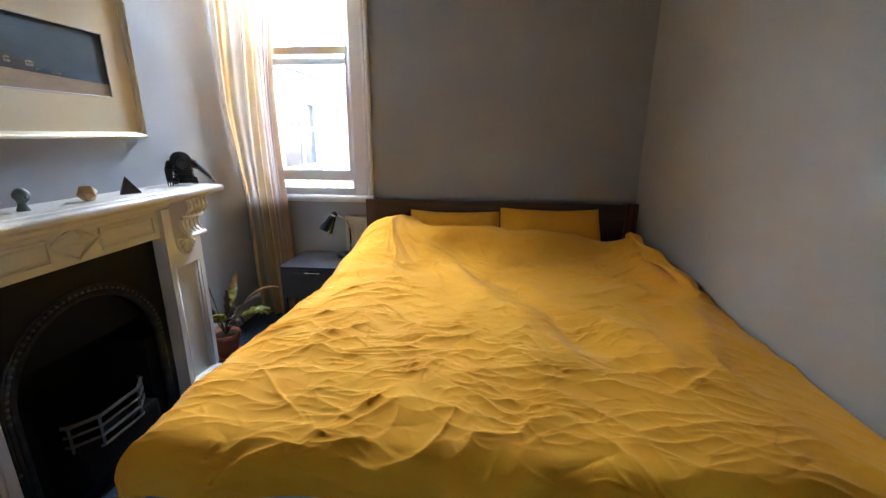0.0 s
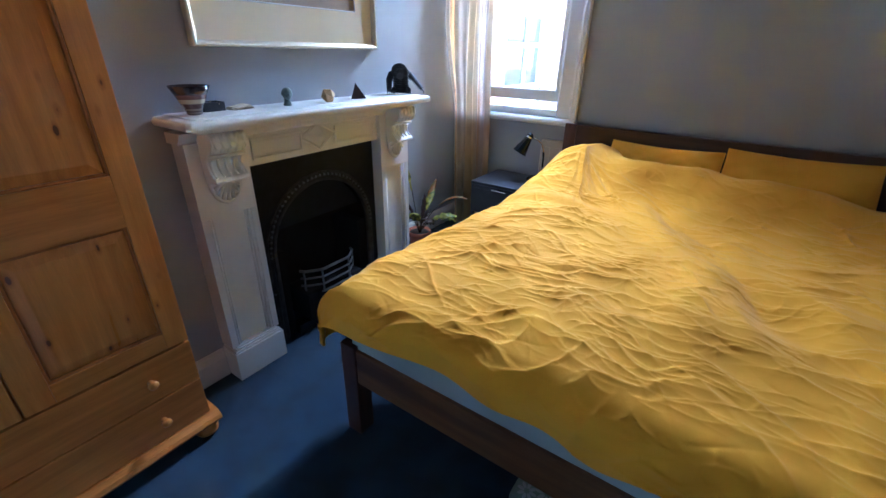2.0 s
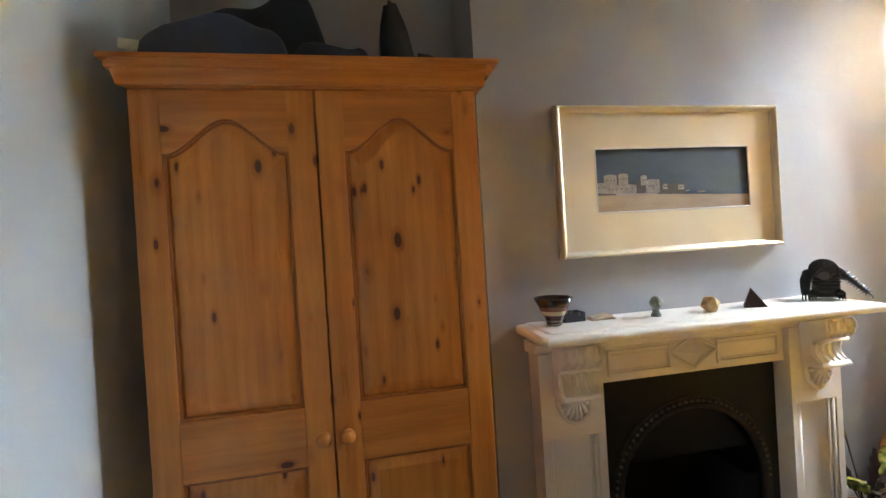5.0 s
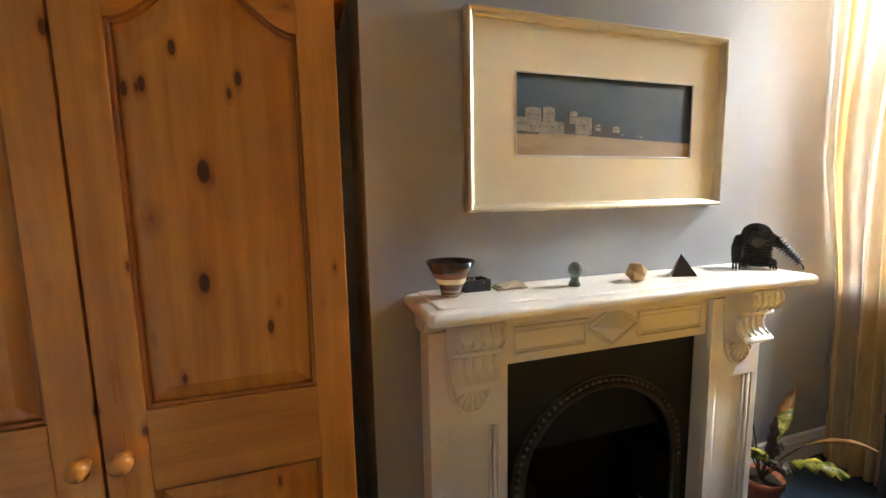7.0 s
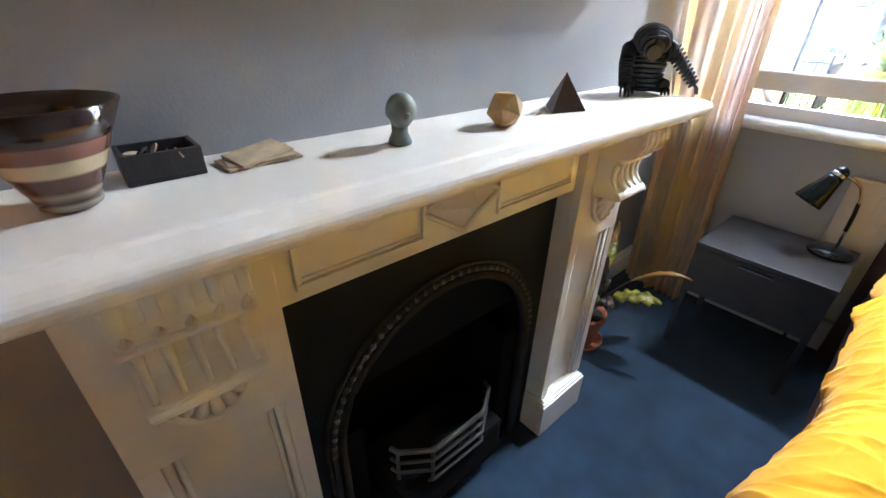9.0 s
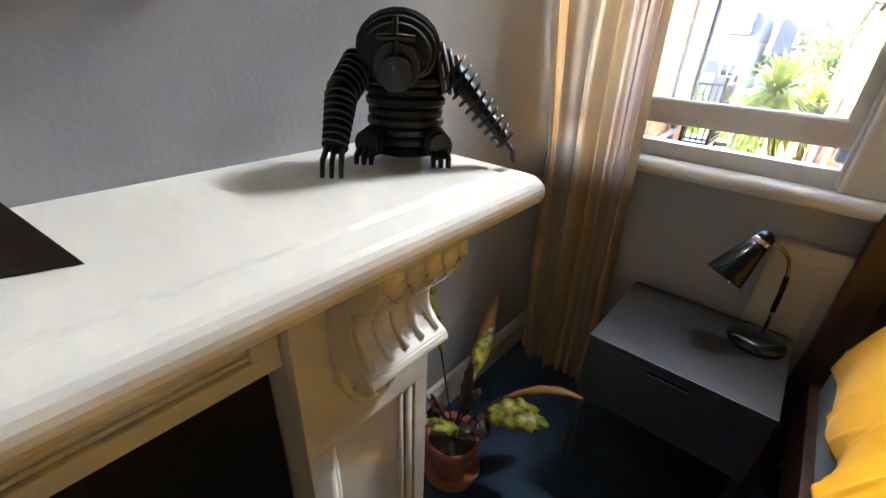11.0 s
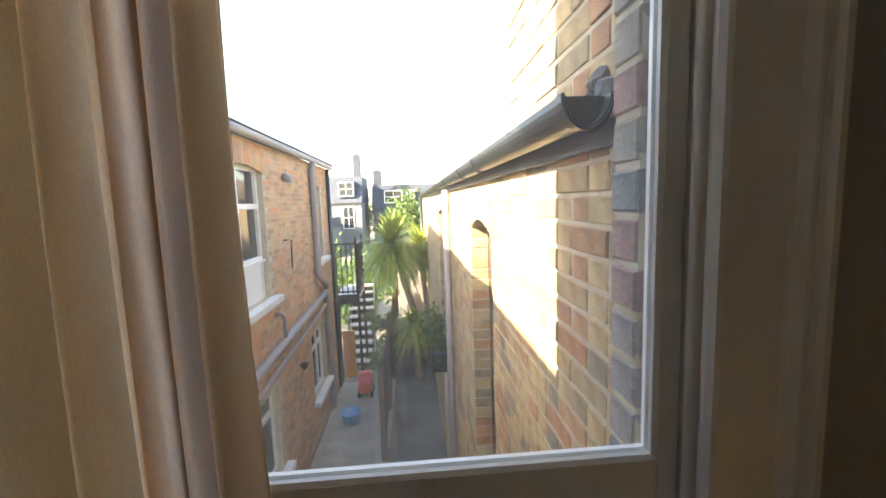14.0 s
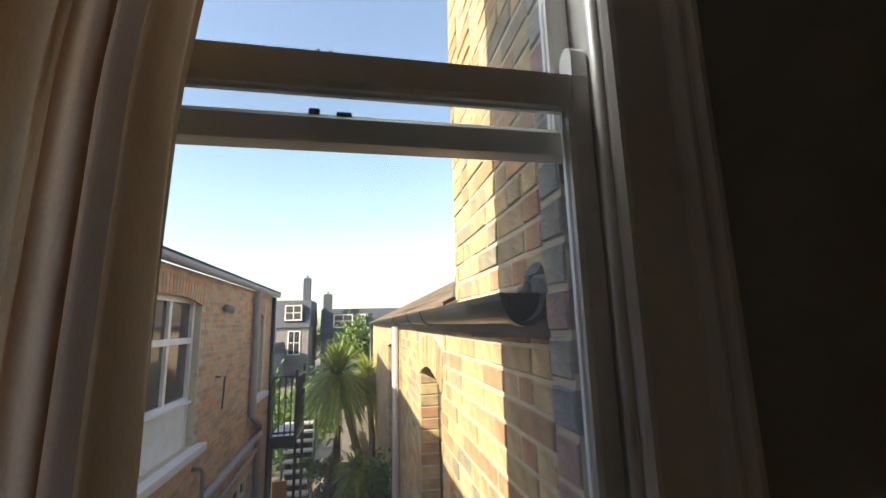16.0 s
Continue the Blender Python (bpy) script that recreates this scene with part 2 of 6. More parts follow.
# woven stripes; wide ochre and darker edge bands also hold painted backlight and fold shade
M_CURTAIN = stripes(mat("linen_curtain", (0.95, 0.88, 0.76), (0.84, 0.75, 0.63), 9, 0.9, bump=0.5, bscale=260, stretch=(2.2, 2.2, 0.7), trans=0.93, spec=0.1, grain=0.30, dist=0.002), "U",
                    [(0.0, (0.95, 0.92, 0.86)), (0.07, (0.95, 0.92, 0.86)), (0.09, (0.96, 0.70, 0.40)), (0.18, (0.98, 0.74, 0.44)), (0.20, (0.98, 0.90, 0.72)), (0.24, (0.84, 0.78, 0.72)),
                     (0.40, (0.86, 0.80, 0.74)), (0.42, (1.0, 0.88, 0.64)), (0.66, (1.0, 0.85, 0.58)), (0.68, (0.84, 0.78, 0.72)), (0.75, (0.82, 0.75, 0.69)), (0.765, (0.95, 0.68, 0.42)), (0.785, (0.80, 0.70, 0.66)), (0.95, (0.74, 0.64, 0.61)), (0.975, (0.92, 0.76, 0.56))])
M_LEAF = mat("variegated_leaf", (0.50, 0.44, 0.06), (0.022, 0.055, 0.012), 36, 0.45, bump=0.2, trans=0.25)
M_LEAF_TIP = stripes(mat("browning_leaf", (0.50, 0.44, 0.06), (0.022, 0.055, 0.012), 36, 0.45, bump=0.2, trans=0.25), "U", [(0.0, (1, 1, 1)), (0.62, (1, 1, 1)), (0.80, (1.0, 0.50, 0.35)), (1.0, (0.55, 0.20, 0.25))])
M_LEAF_DRY = mat("dry_leaf", (0.34, 0.11, 0.025), (0.22, 0.15, 0.03), 24, 0.6, bump=0.3, trans=0.25)
M_LEAF_DARK = mat("dark_leaf", (0.035, 0.045, 0.025), (0.06, 0.02, 0.025), 18, 0.5, bump=0.2, trans=0.15)
BRICKS = [(1.0, 0.97, 0.84), (0.86, 0.80, 0.66), (0.70, 0.71, 0.70), (0.98, 0.74, 0.60), (1.0, 0.94, 0.76), (0.55, 0.60, 0.66), (1.1, 1.02, 0.78), (0.88, 0.60, 0.50), (0.80, 0.78, 0.70), (1.0, 0.94, 0.76), (0.78, 0.60, 0.50), (1.05, 0.98, 0.80)]
M_BRICK = mat("stock_brick", (0.54, 0.45, 0.30), (0.33, 0.27, 0.18), 16, 0.88, bump=0.9, bscale=70, rnd=BRICKS, dist=0.006)
M_BRICK_GREY = mat("grey_stock_brick", (0.33, 0.33, 0.32), (0.19, 0.195, 0.20), 18, 0.9, bump=0.9, bscale=70, dist=0.006, rnd=[(1, 1, 1), (0.75, 0.80, 0.84), (1.25, 0.80, 0.72), (0.95, 0.95, 0.9), (1.1, 1.02, 0.86)])
M_BRICK_WARM = mat("red_stock_brick", (0.62, 0.42, 0.26), (0.46, 0.30, 0.18), 14, 0.9, bump=0.6, bscale=60, rnd=[(1, 1, 1), (0.85, 0.8, 0.8), (1.05, 0.98, 0.82), (0.7, 0.68, 0.66), (1.1, 0.8, 0.65), (1.0, 1.0, 0.9)])
M_MORTAR = mat("mortar", (0.58, 0.52, 0.39), (0.42, 0.37, 0.27), 20, 0.95, bump=0.7, bscale=120)
M_MORTAR_GREY = mat("grey_mortar", (0.16, 0.16, 0.15), (0.10, 0.10, 0.10), 25, 0.95, bump=0.8, bscale=90)
M_BLACKPVC = mat("black_gutter", (0.018, 0.019, 0.022), None, 8, 0.35, bump=0.08)
M_GREYPIPE = mat("grey_painted_pipe", (0.34, 0.31, 0.31), None, 9, 0.6, bump=0.15)
M_SLATE = mat("roof_slate", (0.060, 0.070, 0.095), (0.034, 0.040, 0.056), 6, 0.7, bump=0.5, bscale=40)
M_TILE = mat("weathered_roof_tile", (0.21, 0.165, 0.12), (0.10, 0.08, 0.06), 9, 0.9, bump=0.6, bscale=60, rnd=[(1, 1, 1), (0.8, 0.8, 0.8), (1.15, 1.05, 0.95)])
M_UPVC = mat("white_upvc", (0.78, 0.78, 0.76), None, 6, 0.4, bump=0.03, grain=0.07)
M_PANE_DARK = mat("dark_window_pane", (0.03, 0.035, 0.04), None, 3, 0.06, bump=0.01, rvar=0.03)
M_GROUND = mat("paving_and_soil", (0.20, 0.18, 0.15), (0.10, 0.09, 0.07), 1.2, 0.95, bump=0.8, bscale=20)
M_PAVING = mat("concrete_paving", (0.34, 0.31, 0.27), (0.24, 0.22, 0.19), 3, 0.9, bump=0.4, bscale=40)
M_FENCE = mat("weathered_fence_wood", (0.16, 0.10, 0.06), (0.09, 0.06, 0.04), 6, 0.9, bump=0.6, stretch=(3, 3, 0.3))
M_TREAD = mat("weathered_tread_wood", (0.50, 0.51, 0.50), (0.38, 0.38, 0.38), 6, 0.8, bump=0.4, stretch=(0.4, 4, 4))
M_FROND = mat("cordyline_leaf", (0.36, 0.40, 0.07), (0.14, 0.20, 0.03), 9, 0.45, bump=0.2, trans=0.2, rnd=[(1, 1, 1), (0.7, 0.8, 0.7), (1.3, 1.2, 0.8), (0.85, 0.95, 0.8)])
M_TRUNK = mat("palm_trunk", (0.26, 0.19, 0.11), (0.15, 0.11, 0.07), 14, 0.95, bump=0.9, stretch=(1, 1, 4))
M_HEDGE = mat("garden_foliage", (0.10, 0.17, 0.025), (0.045, 0.08, 0.015), 8, 0.6, bump=0.3, trans=0.2, rnd=[(1, 1, 1), (0.7, 0.75, 0.7), (1.4, 1.3, 0.7), (0.9, 1.0, 0.8)])
M_LAWN = mat("lawn", (0.09, 0.16, 0.025), (0.06, 0.11, 0.02), 3, 0.9, bump=0.8, bscale=60)
M_BLUE = mat("blue_plastic", (0.10, 0.30, 0.55), None, 6, 0.4)
M_RED = mat("red_plastic", (0.55, 0.05, 0.03), None, 6, 0.4)
M_ORANGEWOOD = mat("orange_stained_wood", (0.45, 0.20, 0.05), (0.33, 0.14, 0.035), 6, 0.7, stretch=(3, 3, 0.4))
M_RENDER = mat("grey_house_render", (0.22, 0.21, 0.20), (0.17, 0.16, 0.15), 1, 0.9, bump=0.3)
M_BOXGREEN = mat("printed_green_fabric", (0.42, 0.50, 0.42), (0.33, 0.40, 0.34), 20, 0.7, bump=0.2)
M_CLOUD = mat("sea_sky_print", (0.055, 0.085, 0.11), (0.035, 0.06, 0.08), 5, 0.55, bump=0.02, stretch=(1, 1.0, 2.5))
M_SEA = mat("sea_print", (0.05, 0.085, 0.12), None, 20, 0.55, bump=0.02)
M_SAND = mat("sand_print", (0.46, 0.35, 0.21), (0.38, 0.28, 0.17), 8, 0.55, bump=0.02, stretch=(1, 1, 5))
M_COTTAGE = mat("cottage_print", (0.38, 0.34, 0.27), (0.22, 0.20, 0.17), 40, 0.55, bump=0.02)
M_COTTAGE_DARK = mat("dark_cottage_print", (0.09, 0.085, 0.075), None, 40, 0.55, bump=0.02)

M_GLASS = bpy.data.materials.new("window_glass")
M_GLASS.use_nodes = True
gn = M_GLASS.node_tree
gp = gn.nodes["Principled BSDF"]
gp.inputs["Base Color"].default_value = (0.96, 0.98, 0.97, 1)
gd = gn.nodes.new("ShaderNodeBsdfTranslucent")
gd.inputs[0].default_value = (0.9, 0.92, 0.92, 1)
gz = gn.nodes.new("ShaderNodeTexNoise")
gz.inputs["Scale"].default_value, gz.inputs["Detail"].default_value = 3.5, 6
gr_ = gn.nodes.new("ShaderNodeMapRange")
gr_.inputs["From Min"].default_value, gr_.inputs["From Max"].default_value = 0.3, 0.75
gr_.inputs["To Min"].default_value, gr_.inputs["To Max"].default_value = 0.015, 0.065
gm = gn.nodes.new("ShaderNodeMixShader")
gn.links.new(gz.outputs["Fac"], gr_.inputs[0])
gn.links.new(gr_.outputs[0], gm.inputs[0])
gn.links.new(gp.outputs[0], gm.inputs[1])
gn.links.new(gd.outputs[0], gm.inputs[2])
gn.links.new(gm.outputs[0], gn.nodes["Material Output"].inputs[0])
gp.inputs["Transmission Weight"].default_value, gp.inputs["Roughness"].default_value, gp.inputs["IOR"].default_value = 1.0, 0.0, 1.45


# ---------------------------------------------------------------- mesh helpers
def mesh_ob(name, bm, material, smooth=False):
    me = bpy.data.meshes.new(name)
    bmesh.ops.recalc_face_normals(bm, faces=bm.faces)
    bm.to_mesh(me)
    bm.free()
    me.materials.append(material)
    if smooth:
        for f in me.polygons:
            f.use_smooth = True
    return new(name, me)


def thing(name, label, category, at=(0, 0, 0), group="", kind=""):
    ob = new(name)
    ob.empty_display_size = 0.05
    ob.matrix_basis = Matrix.Translation(at)
    return tagged(ob, label, category, group, kind)


def part(name, bm, material, parent, label="", smooth=False):
    ob = mesh_ob(name, bm, material, smooth)
    ob.parent = parent
    shift, o = Matrix.Identity(4), parent
    while o:
        shift = (o.matrix_parent_inverse @ o.matrix_basis if o.parent else o.matrix_basis) @ shift
        o = o.parent
    ob.matrix_parent_inverse = shift.inverted()
    if label:
        ob["label"] = label
    return ob


def solo(name, bm, material, label, category, smooth=False, kind="", group=""):
    return tagged(mesh_ob(name, bm, material, smooth), label, category, group, kind)


def box(x0, x1, y0, y1, z0, z1, bevel=0.0, bm=None, seg=2):
    b = bmesh.new()
    bmesh.ops.create_cube(b, size=1)
    for v in b.verts:
        v.co = Vector(((x0 + x1) / 2 + v.co.x * (x1 - x0), (y0 + y1) / 2 + v.co.y * (y1 - y0), (z0 + z1) / 2 + v.co.z * (z1 - z0)))
    if bevel:
        bmesh.ops.bevel(b, geom=b.edges[:], offset=bevel, segments=seg, affect="EDGES", profile=0.7)
    return join(bm, b)


def join(bm, b):
    if bm is None:
        return b
    me = bpy.data.meshes.new("tmp")
    b.to_mesh(me)
    b.free()
    bm.from_mesh(me)
    bpy.data.meshes.remove(me)
    return bm


def lathe(profile, at=(0, 0, 0), seg=28, bm=None, turn=None):
    """A turned body from (radius, height) rows, along z or along the axis of the matrix turn."""
    b = bmesh.new()
    rings = []
    for r, z in profile:
        ring = []
        for k in range(seg):
            a = 2 * math.pi * k / seg
            ring.append(b.verts.new((r * math.cos(a), r * math.sin(a), z)))
        rings.append(ring)
    for a, c in zip(rings, rings[1:]):
        for k in range(seg):
            b.faces.new((a[k], a[(k + 1) % seg], c[(k + 1) % seg], c[k]))
    b.faces.new(rings[0][::-1])
    b.faces.new(rings[-1])
    m = Matrix.Translation(at) @ (turn if turn else Matrix.Identity(4))
    bmesh.ops.transform(b, matrix=m, verts=b.verts)
    return join(bm, b)


def tube(pts, r, seg=10, bm=None, r1=None):
    """A round bar along points."""
    b = bmesh.new()
    pts = [Vector(p) for p in pts]
    rings = []
    for i, p in enumerate(pts):
        d = (pts[min(i + 1, len(pts) - 1)] - pts[max(i - 1, 0)]).normalized()
        up = Vector((0, 0, 1)) if abs(d.z) < 0.9 else Vector((1, 0, 0))
        u = d.cross(up).normalized()
        w = d.cross(u)
        rr = r if r1 is None else r + (r1 - r) * i / (len(pts) - 1)
        rings.append([b.verts.new(p + u * (rr * math.cos(2 * math.pi * k / seg)) + w * (rr * math.sin(2 * math.pi * k / seg))) for k in range(seg)])
    for a, c in zip(rings, rings[1:]):
        for k in range(seg):
            b.faces.new((a[k], a[(k + 1) % seg], c[(k + 1) % seg], c[k]))
    b.faces.new(rings[0][::-1])
    b.faces.new(rings[-1])
    return join(bm, b)


def prism(poly, axis, a0, a1, bm=None, bevel=0.0):
    """A polygon of 2-d rows pushed along an axis: x: rows are (y, z); y: (x, z); z: (x, y)."""
    b = bmesh.new()

    def put(p, a):
        return {"x": (a, p[0], p[1]), "y": (p[0], a, p[1]), "z": (p[0], p[1], a)}[axis]
    lo = [b.verts.new(put(p, a0)) for p in poly]
    hi = [b.verts.new(put(p, a1)) for p in poly]
    n = len(poly)
    b.faces.new(lo)
    b.faces.new(hi[::-1])
    for i in range(n):
        b.faces.new((lo[i], hi[i], hi[(i + 1) % n], lo[(i + 1) % n]))
    bmesh.ops.recalc_face_normals(b, faces=b.faces)
    if bevel:
        bmesh.ops.bevel(b, geom=b.edges[:], offset=bevel, segments=2, affect="EDGES")
    return join(bm, b)


def arc(cx, cz, r, a0, a1, n=12, ry=None):
    return [(cx + r * math.cos(radians(a0 + (a1 - a0) * i / n)), cz + (ry or r) * math.sin(radians(a0 + (a1 - a0) * i / n))) for i in range(n + 1)]


def grid_mesh(name, pts, material, parent=None, uv=True, thick=0.0, smooth=True, label=""):
    """A sheet from an array of rows of points, with UVs from 0 to 1."""
    n, k = pts.shape[:2]
    idx = np.arange(n * k).reshape(n, k)
    quads = np.stack([idx[:-1, :-1], idx[1:, :-1], idx[1:, 1:], idx[:-1, 1:]], -1).reshape(-1, 4)
    me = bpy.data.meshes.new(name)
    me.from_pydata(pts.reshape(-1, 3).tolist(), [], quads.tolist())
    if uv:
        layer = me.uv_layers.new(name="UVMap")
        us, vs = np.meshgrid(np.linspace(0, 1, n), np.linspace(0, 1, k), indexing="ij")
        co = np.stack([us.ravel(), vs.ravel()], 1)[quads.ravel()]
        layer.data.foreach_set("uv", co.ravel().astype(np.float32))
    me.materials.append(material)
    if smooth:
        me.polygons.foreach_set("use_smooth", np.ones(len(quads), dtype=bool))
    ob = new(name, me)
    if parent:
        ob.parent = parent
        ob.matrix_parent_inverse = parent.matrix_basis.inverted()
    if thick:
        so = ob.modifiers.new("thickness", "SOLIDIFY")
        so.thickness, so.offset = thick, 0
    if label:
        ob["label"] = label
    return ob


# ---------------------------------------------------------------- the room
XL, XR, YB, YW, YO, ZC = -1.88, 1.125, -0.50, 3.215, 3.40, 2.742     # alcove wall, right wall, back wall, window wall in and out, ceiling
BX, BY0, BY1 = -1.582, 0.614, 2.107                                  # chimney breast
WX0, WX1, WZ0, WZ1 = -1.80, -1.003, 0.985, 2.68                      # window opening

solo("floor", box(XL - 0.1, XR + 0.1, YB - 0.1, YW, -0.15, 0.0), M_CARPET, "worn navy blue fitted carpet on the bedroom floor", "floor", kind="structure")
solo("ceiling", box(XL - 0.2, XR + 0.2, YB - 0.2, YO, ZC, ZC + 0.25), M_CEIL, "plain white painted bedroom ceiling", "ceiling", kind="structure")
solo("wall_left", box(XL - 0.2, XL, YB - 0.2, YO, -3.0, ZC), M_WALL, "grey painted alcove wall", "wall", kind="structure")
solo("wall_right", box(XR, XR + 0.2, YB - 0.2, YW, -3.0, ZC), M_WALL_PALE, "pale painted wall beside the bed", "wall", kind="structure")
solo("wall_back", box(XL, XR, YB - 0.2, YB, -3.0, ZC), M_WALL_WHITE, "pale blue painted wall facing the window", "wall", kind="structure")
solo("chimney_breast", prism([(BY0, 0), (1.03, 0), (1.03, 0.93), (1.77, 0.93), (1.77, 0), (BY1, 0), (BY1, ZC), (BY0, ZC)], "x", BX - 0.22, BX), M_WALL, "grey painted chimney breast", "wall", kind="structure")
solo("chimney_back", box(XL, BX - 0.2205, BY0, BY1, 0, ZC), M_WALL, "grey painted back of the chimney breast", "wall", kind="structure")
ww = box(XL, WX0, YW, YO, -3.0, ZC)
box(WX1, XR + 0.2, YW, YO, -3.0, ZC, bm=ww)
box(WX0, WX1, YW, YO, -3.0, WZ0 - 0.05, bm=ww)
box(WX0, WX1, YW, YO, WZ1, ZC, bm=ww)
solo("wall_window", ww, M_WALL, "grey painted wall with the sash window", "wall", kind="structure")
up = box(XL - 0.2, XR + 0.2, YO - 0.2, YO, ZC + 0.25, 5.2)
box(XL - 0.2, XL, 0.5, YO - 0.2, ZC + 0.25, 5.2, bm=up)
solo("wall_upper", up, M_BRICK_GREY, "upper brick wall of the house above the room", "wall", kind="structure")


def skirting(name, poly, axis, a0, a1):
    solo(name, prism(poly, axis, a0, a1), M_WHITE, "white painted moulded skirting board", "skirting", kind="structure")


def skirt_profile(x, s):
    return [(x, 0), (x + s * 0.022, 0), (x + s * 0.022, 0.105), (x + s * 0.016, 0.12), (x + s * 0.012, 0.135), (x, 0.145)]


skirting("baseboard_alcove", skirt_profile(XL, 1), "y", BY1, YW)
skirting("baseboard_chimney_side", [(p[0], p[1]) for p in skirt_profile(BX, 1)], "y", BY0, 0.748)
skirting("baseboard_chimney_end", [(p[0], p[1]) for p in skirt_profile(BX, 1)], "y", 2.045, BY1)
skirting("baseboard_window", skirt_profile(YW, -1), "x", XL + 0.022, XR)
skirting("baseboard_right", skirt_profile(XR, -1), "y", YB, YW - 0.022)

# ---------------------------------------------------------------- sash window
win = thing("window_1", "white painted timber sash window, lower sash slightly raised", "window", (WX1, YW, WZ0), kind="structure")
JY = YW + 0.02
part("window_frame", box(WX1 - 0.003, WX1 + 0.05, JY, 3.315, WZ0 - 0.03, WZ1), M_WHITE, win)
part("window_frame", box(WX0 - 0.05, WX0 + 0.003, JY, 3.315, WZ0 - 0.03, WZ1), M_WHITE, win)
part("window_frame", box(WX0 + 0.003, WX1 - 0.003, JY, 3.315, WZ1 - 0.03, WZ1), M_WHITE, win)
part("window_sill", box(WX0 + 0.003, WX1 - 0.003, JY, 3.284, WZ0 - 0.045, 1.036, 0.004), M_WHITE, win)
part("window_sill", prism([(3.2845, 0.94), (3.2845, 1.022), (3.44, 0.962), (3.45, 0.955), (3.45, 0.90), (3.401, 0.90), (3.401, 0.94)], "x", WX0 + 0.002, WX1 - 0.002), M_FLAKY, win, "white outer sill with flaking paint")


def casing(x0, s):
    """Moulded architrave from its outer edge inwards."""
    prof = [(0, 0), (0, -0.038), (0.006, -0.042), (0.014, -0.042), (0.020, -0.036), (0.026, -0.032), (0.032, -0.036), (0.038, -0.036), (0.044, -0.030),
            (0.050, -0.026), (0.056, -0.0245), (0.135, -0.022), (0.142, -0.020), (0.148, -0.012), (0.150, 0)]
    return [(x0 + s * a, YW + b) for a, b in prof]


part("architrave", prism(casing(-0.852, -1), "z", 0.985, 2.72), M_WHITE, win)
part("architrave", prism([(max(x, XL + 0.002), y) for x, y in casing(-1.951, 1)], "z", 0.985, 2.72), M_WHITE, win)
part("staff_bead", tube([(-1.003, YW + 0.006, 0.99), (-1.003, YW + 0.006, 2.67)], 0.011, 10), M_WHITE, win, smooth=True)
part("staff_bead", tube([(-1.802, YW + 0.006, 0.99), (-1.802, YW + 0.006, 2.67)], 0.011, 10), M_WHITE, win, smooth=True)
part("window_board", prism([(YW, 0.935)] + arc(3.170, 0.960, 0.025, 270, 90, 14) + [(YW, 0.985)], "x", XL + 0.003, -0.842), M_WHITE, win, "white rounded window board")


def sash(y0, y1, z0, z1, rb, rt, stile, name):
    s = new(name)
    s.parent = win
    s.matrix_parent_inverse = win.matrix_basis.inverted()
    xa, xb = WX0 + 0.006, WX1 - 0.006
    part("stile", box(xa, xa + stile, y0, y1, z0, z1, 0.003), M_WHITE, s)
    part("stile", box(xb - stile, xb, y0, y1, z0, z1, 0.003), M_WHITE, s)
    part("rail", box(xa + stile, xb - stile, y0, y1, z0, z0 + rb, 0.003), M_WHITE, s)
    part("rail", box(xa + stile, xb - stile, y0, y1, z1 - rt, z1, 0.003), M_WHITE, s)
    ya = (y0 + y1) / 2
    for yy, n in ((y0 + 0.008, "glazing_bead"), (y1 - 0.010, "putty")):
        bead = None
        for a, c in (((xa + stile, z0 + rb), (xb - stile, z0 + rb)), ((xa + stile, z1 - rt), (xb - stile, z1 - rt)),
                     ((xa + stile, z0 + rb), (xa + stile, z1 - rt)), ((xb - stile, z0 + rb), (xb - stile, z1 - rt))):
            bead = tube([(a[0], yy, a[1]), (c[0], yy, c[1])], 0.0085, 6, bead)
        part(n, bead, M_WHITE, s)
    g = part("pane", box(xa + stile - 0.006, xb - stile + 0.006, ya - 0.002, ya + 0.002, z0 + rb - 0.006, z1 - rt + 0.006), M_GLASS, s)
    g.visible_shadow = False
    return s


low = sash(3.240, 3.278, 1.094, 2.068, 0.072, 0.046, 0.030, "lower_sash")
upper = sash(3.286, 3.322, 1.952, 2.645, 0.038, 0.05, 0.030, "upper_sash")
horn = prism([(3.240, 2.068), (3.278, 2.068), (3.278, 2.09)] + arc(3.259, 2.104, 0.019, 0, 180, 8), "x", -1.036, -1.010)
part("sash_horn", horn, M_WHITE, low)
for dx in (-0.009, 0.009):
    part("latch_pin", lathe([(0.004, 0), (0.005, 0.004), (0.004, 0.014), (0.002, 0.018)], (-1.411 + dx, 3.262, 2.066), 10), M_BLACKPVC, low)
la = box(-1.445, -1.375, 3.290, 3.306, 1.990, 1.997, 0.002)
box(-1.435, -1.418, 3.288, 3.306, 1.996, 2.006, 0.003, la)
box(-1.395, -1.372, 3.288, 3.306, 1.995, 2.003, 0.003, la)
part("sash_fastener", la, M_BLACKPVC, upper, "dark metal sash fastener")

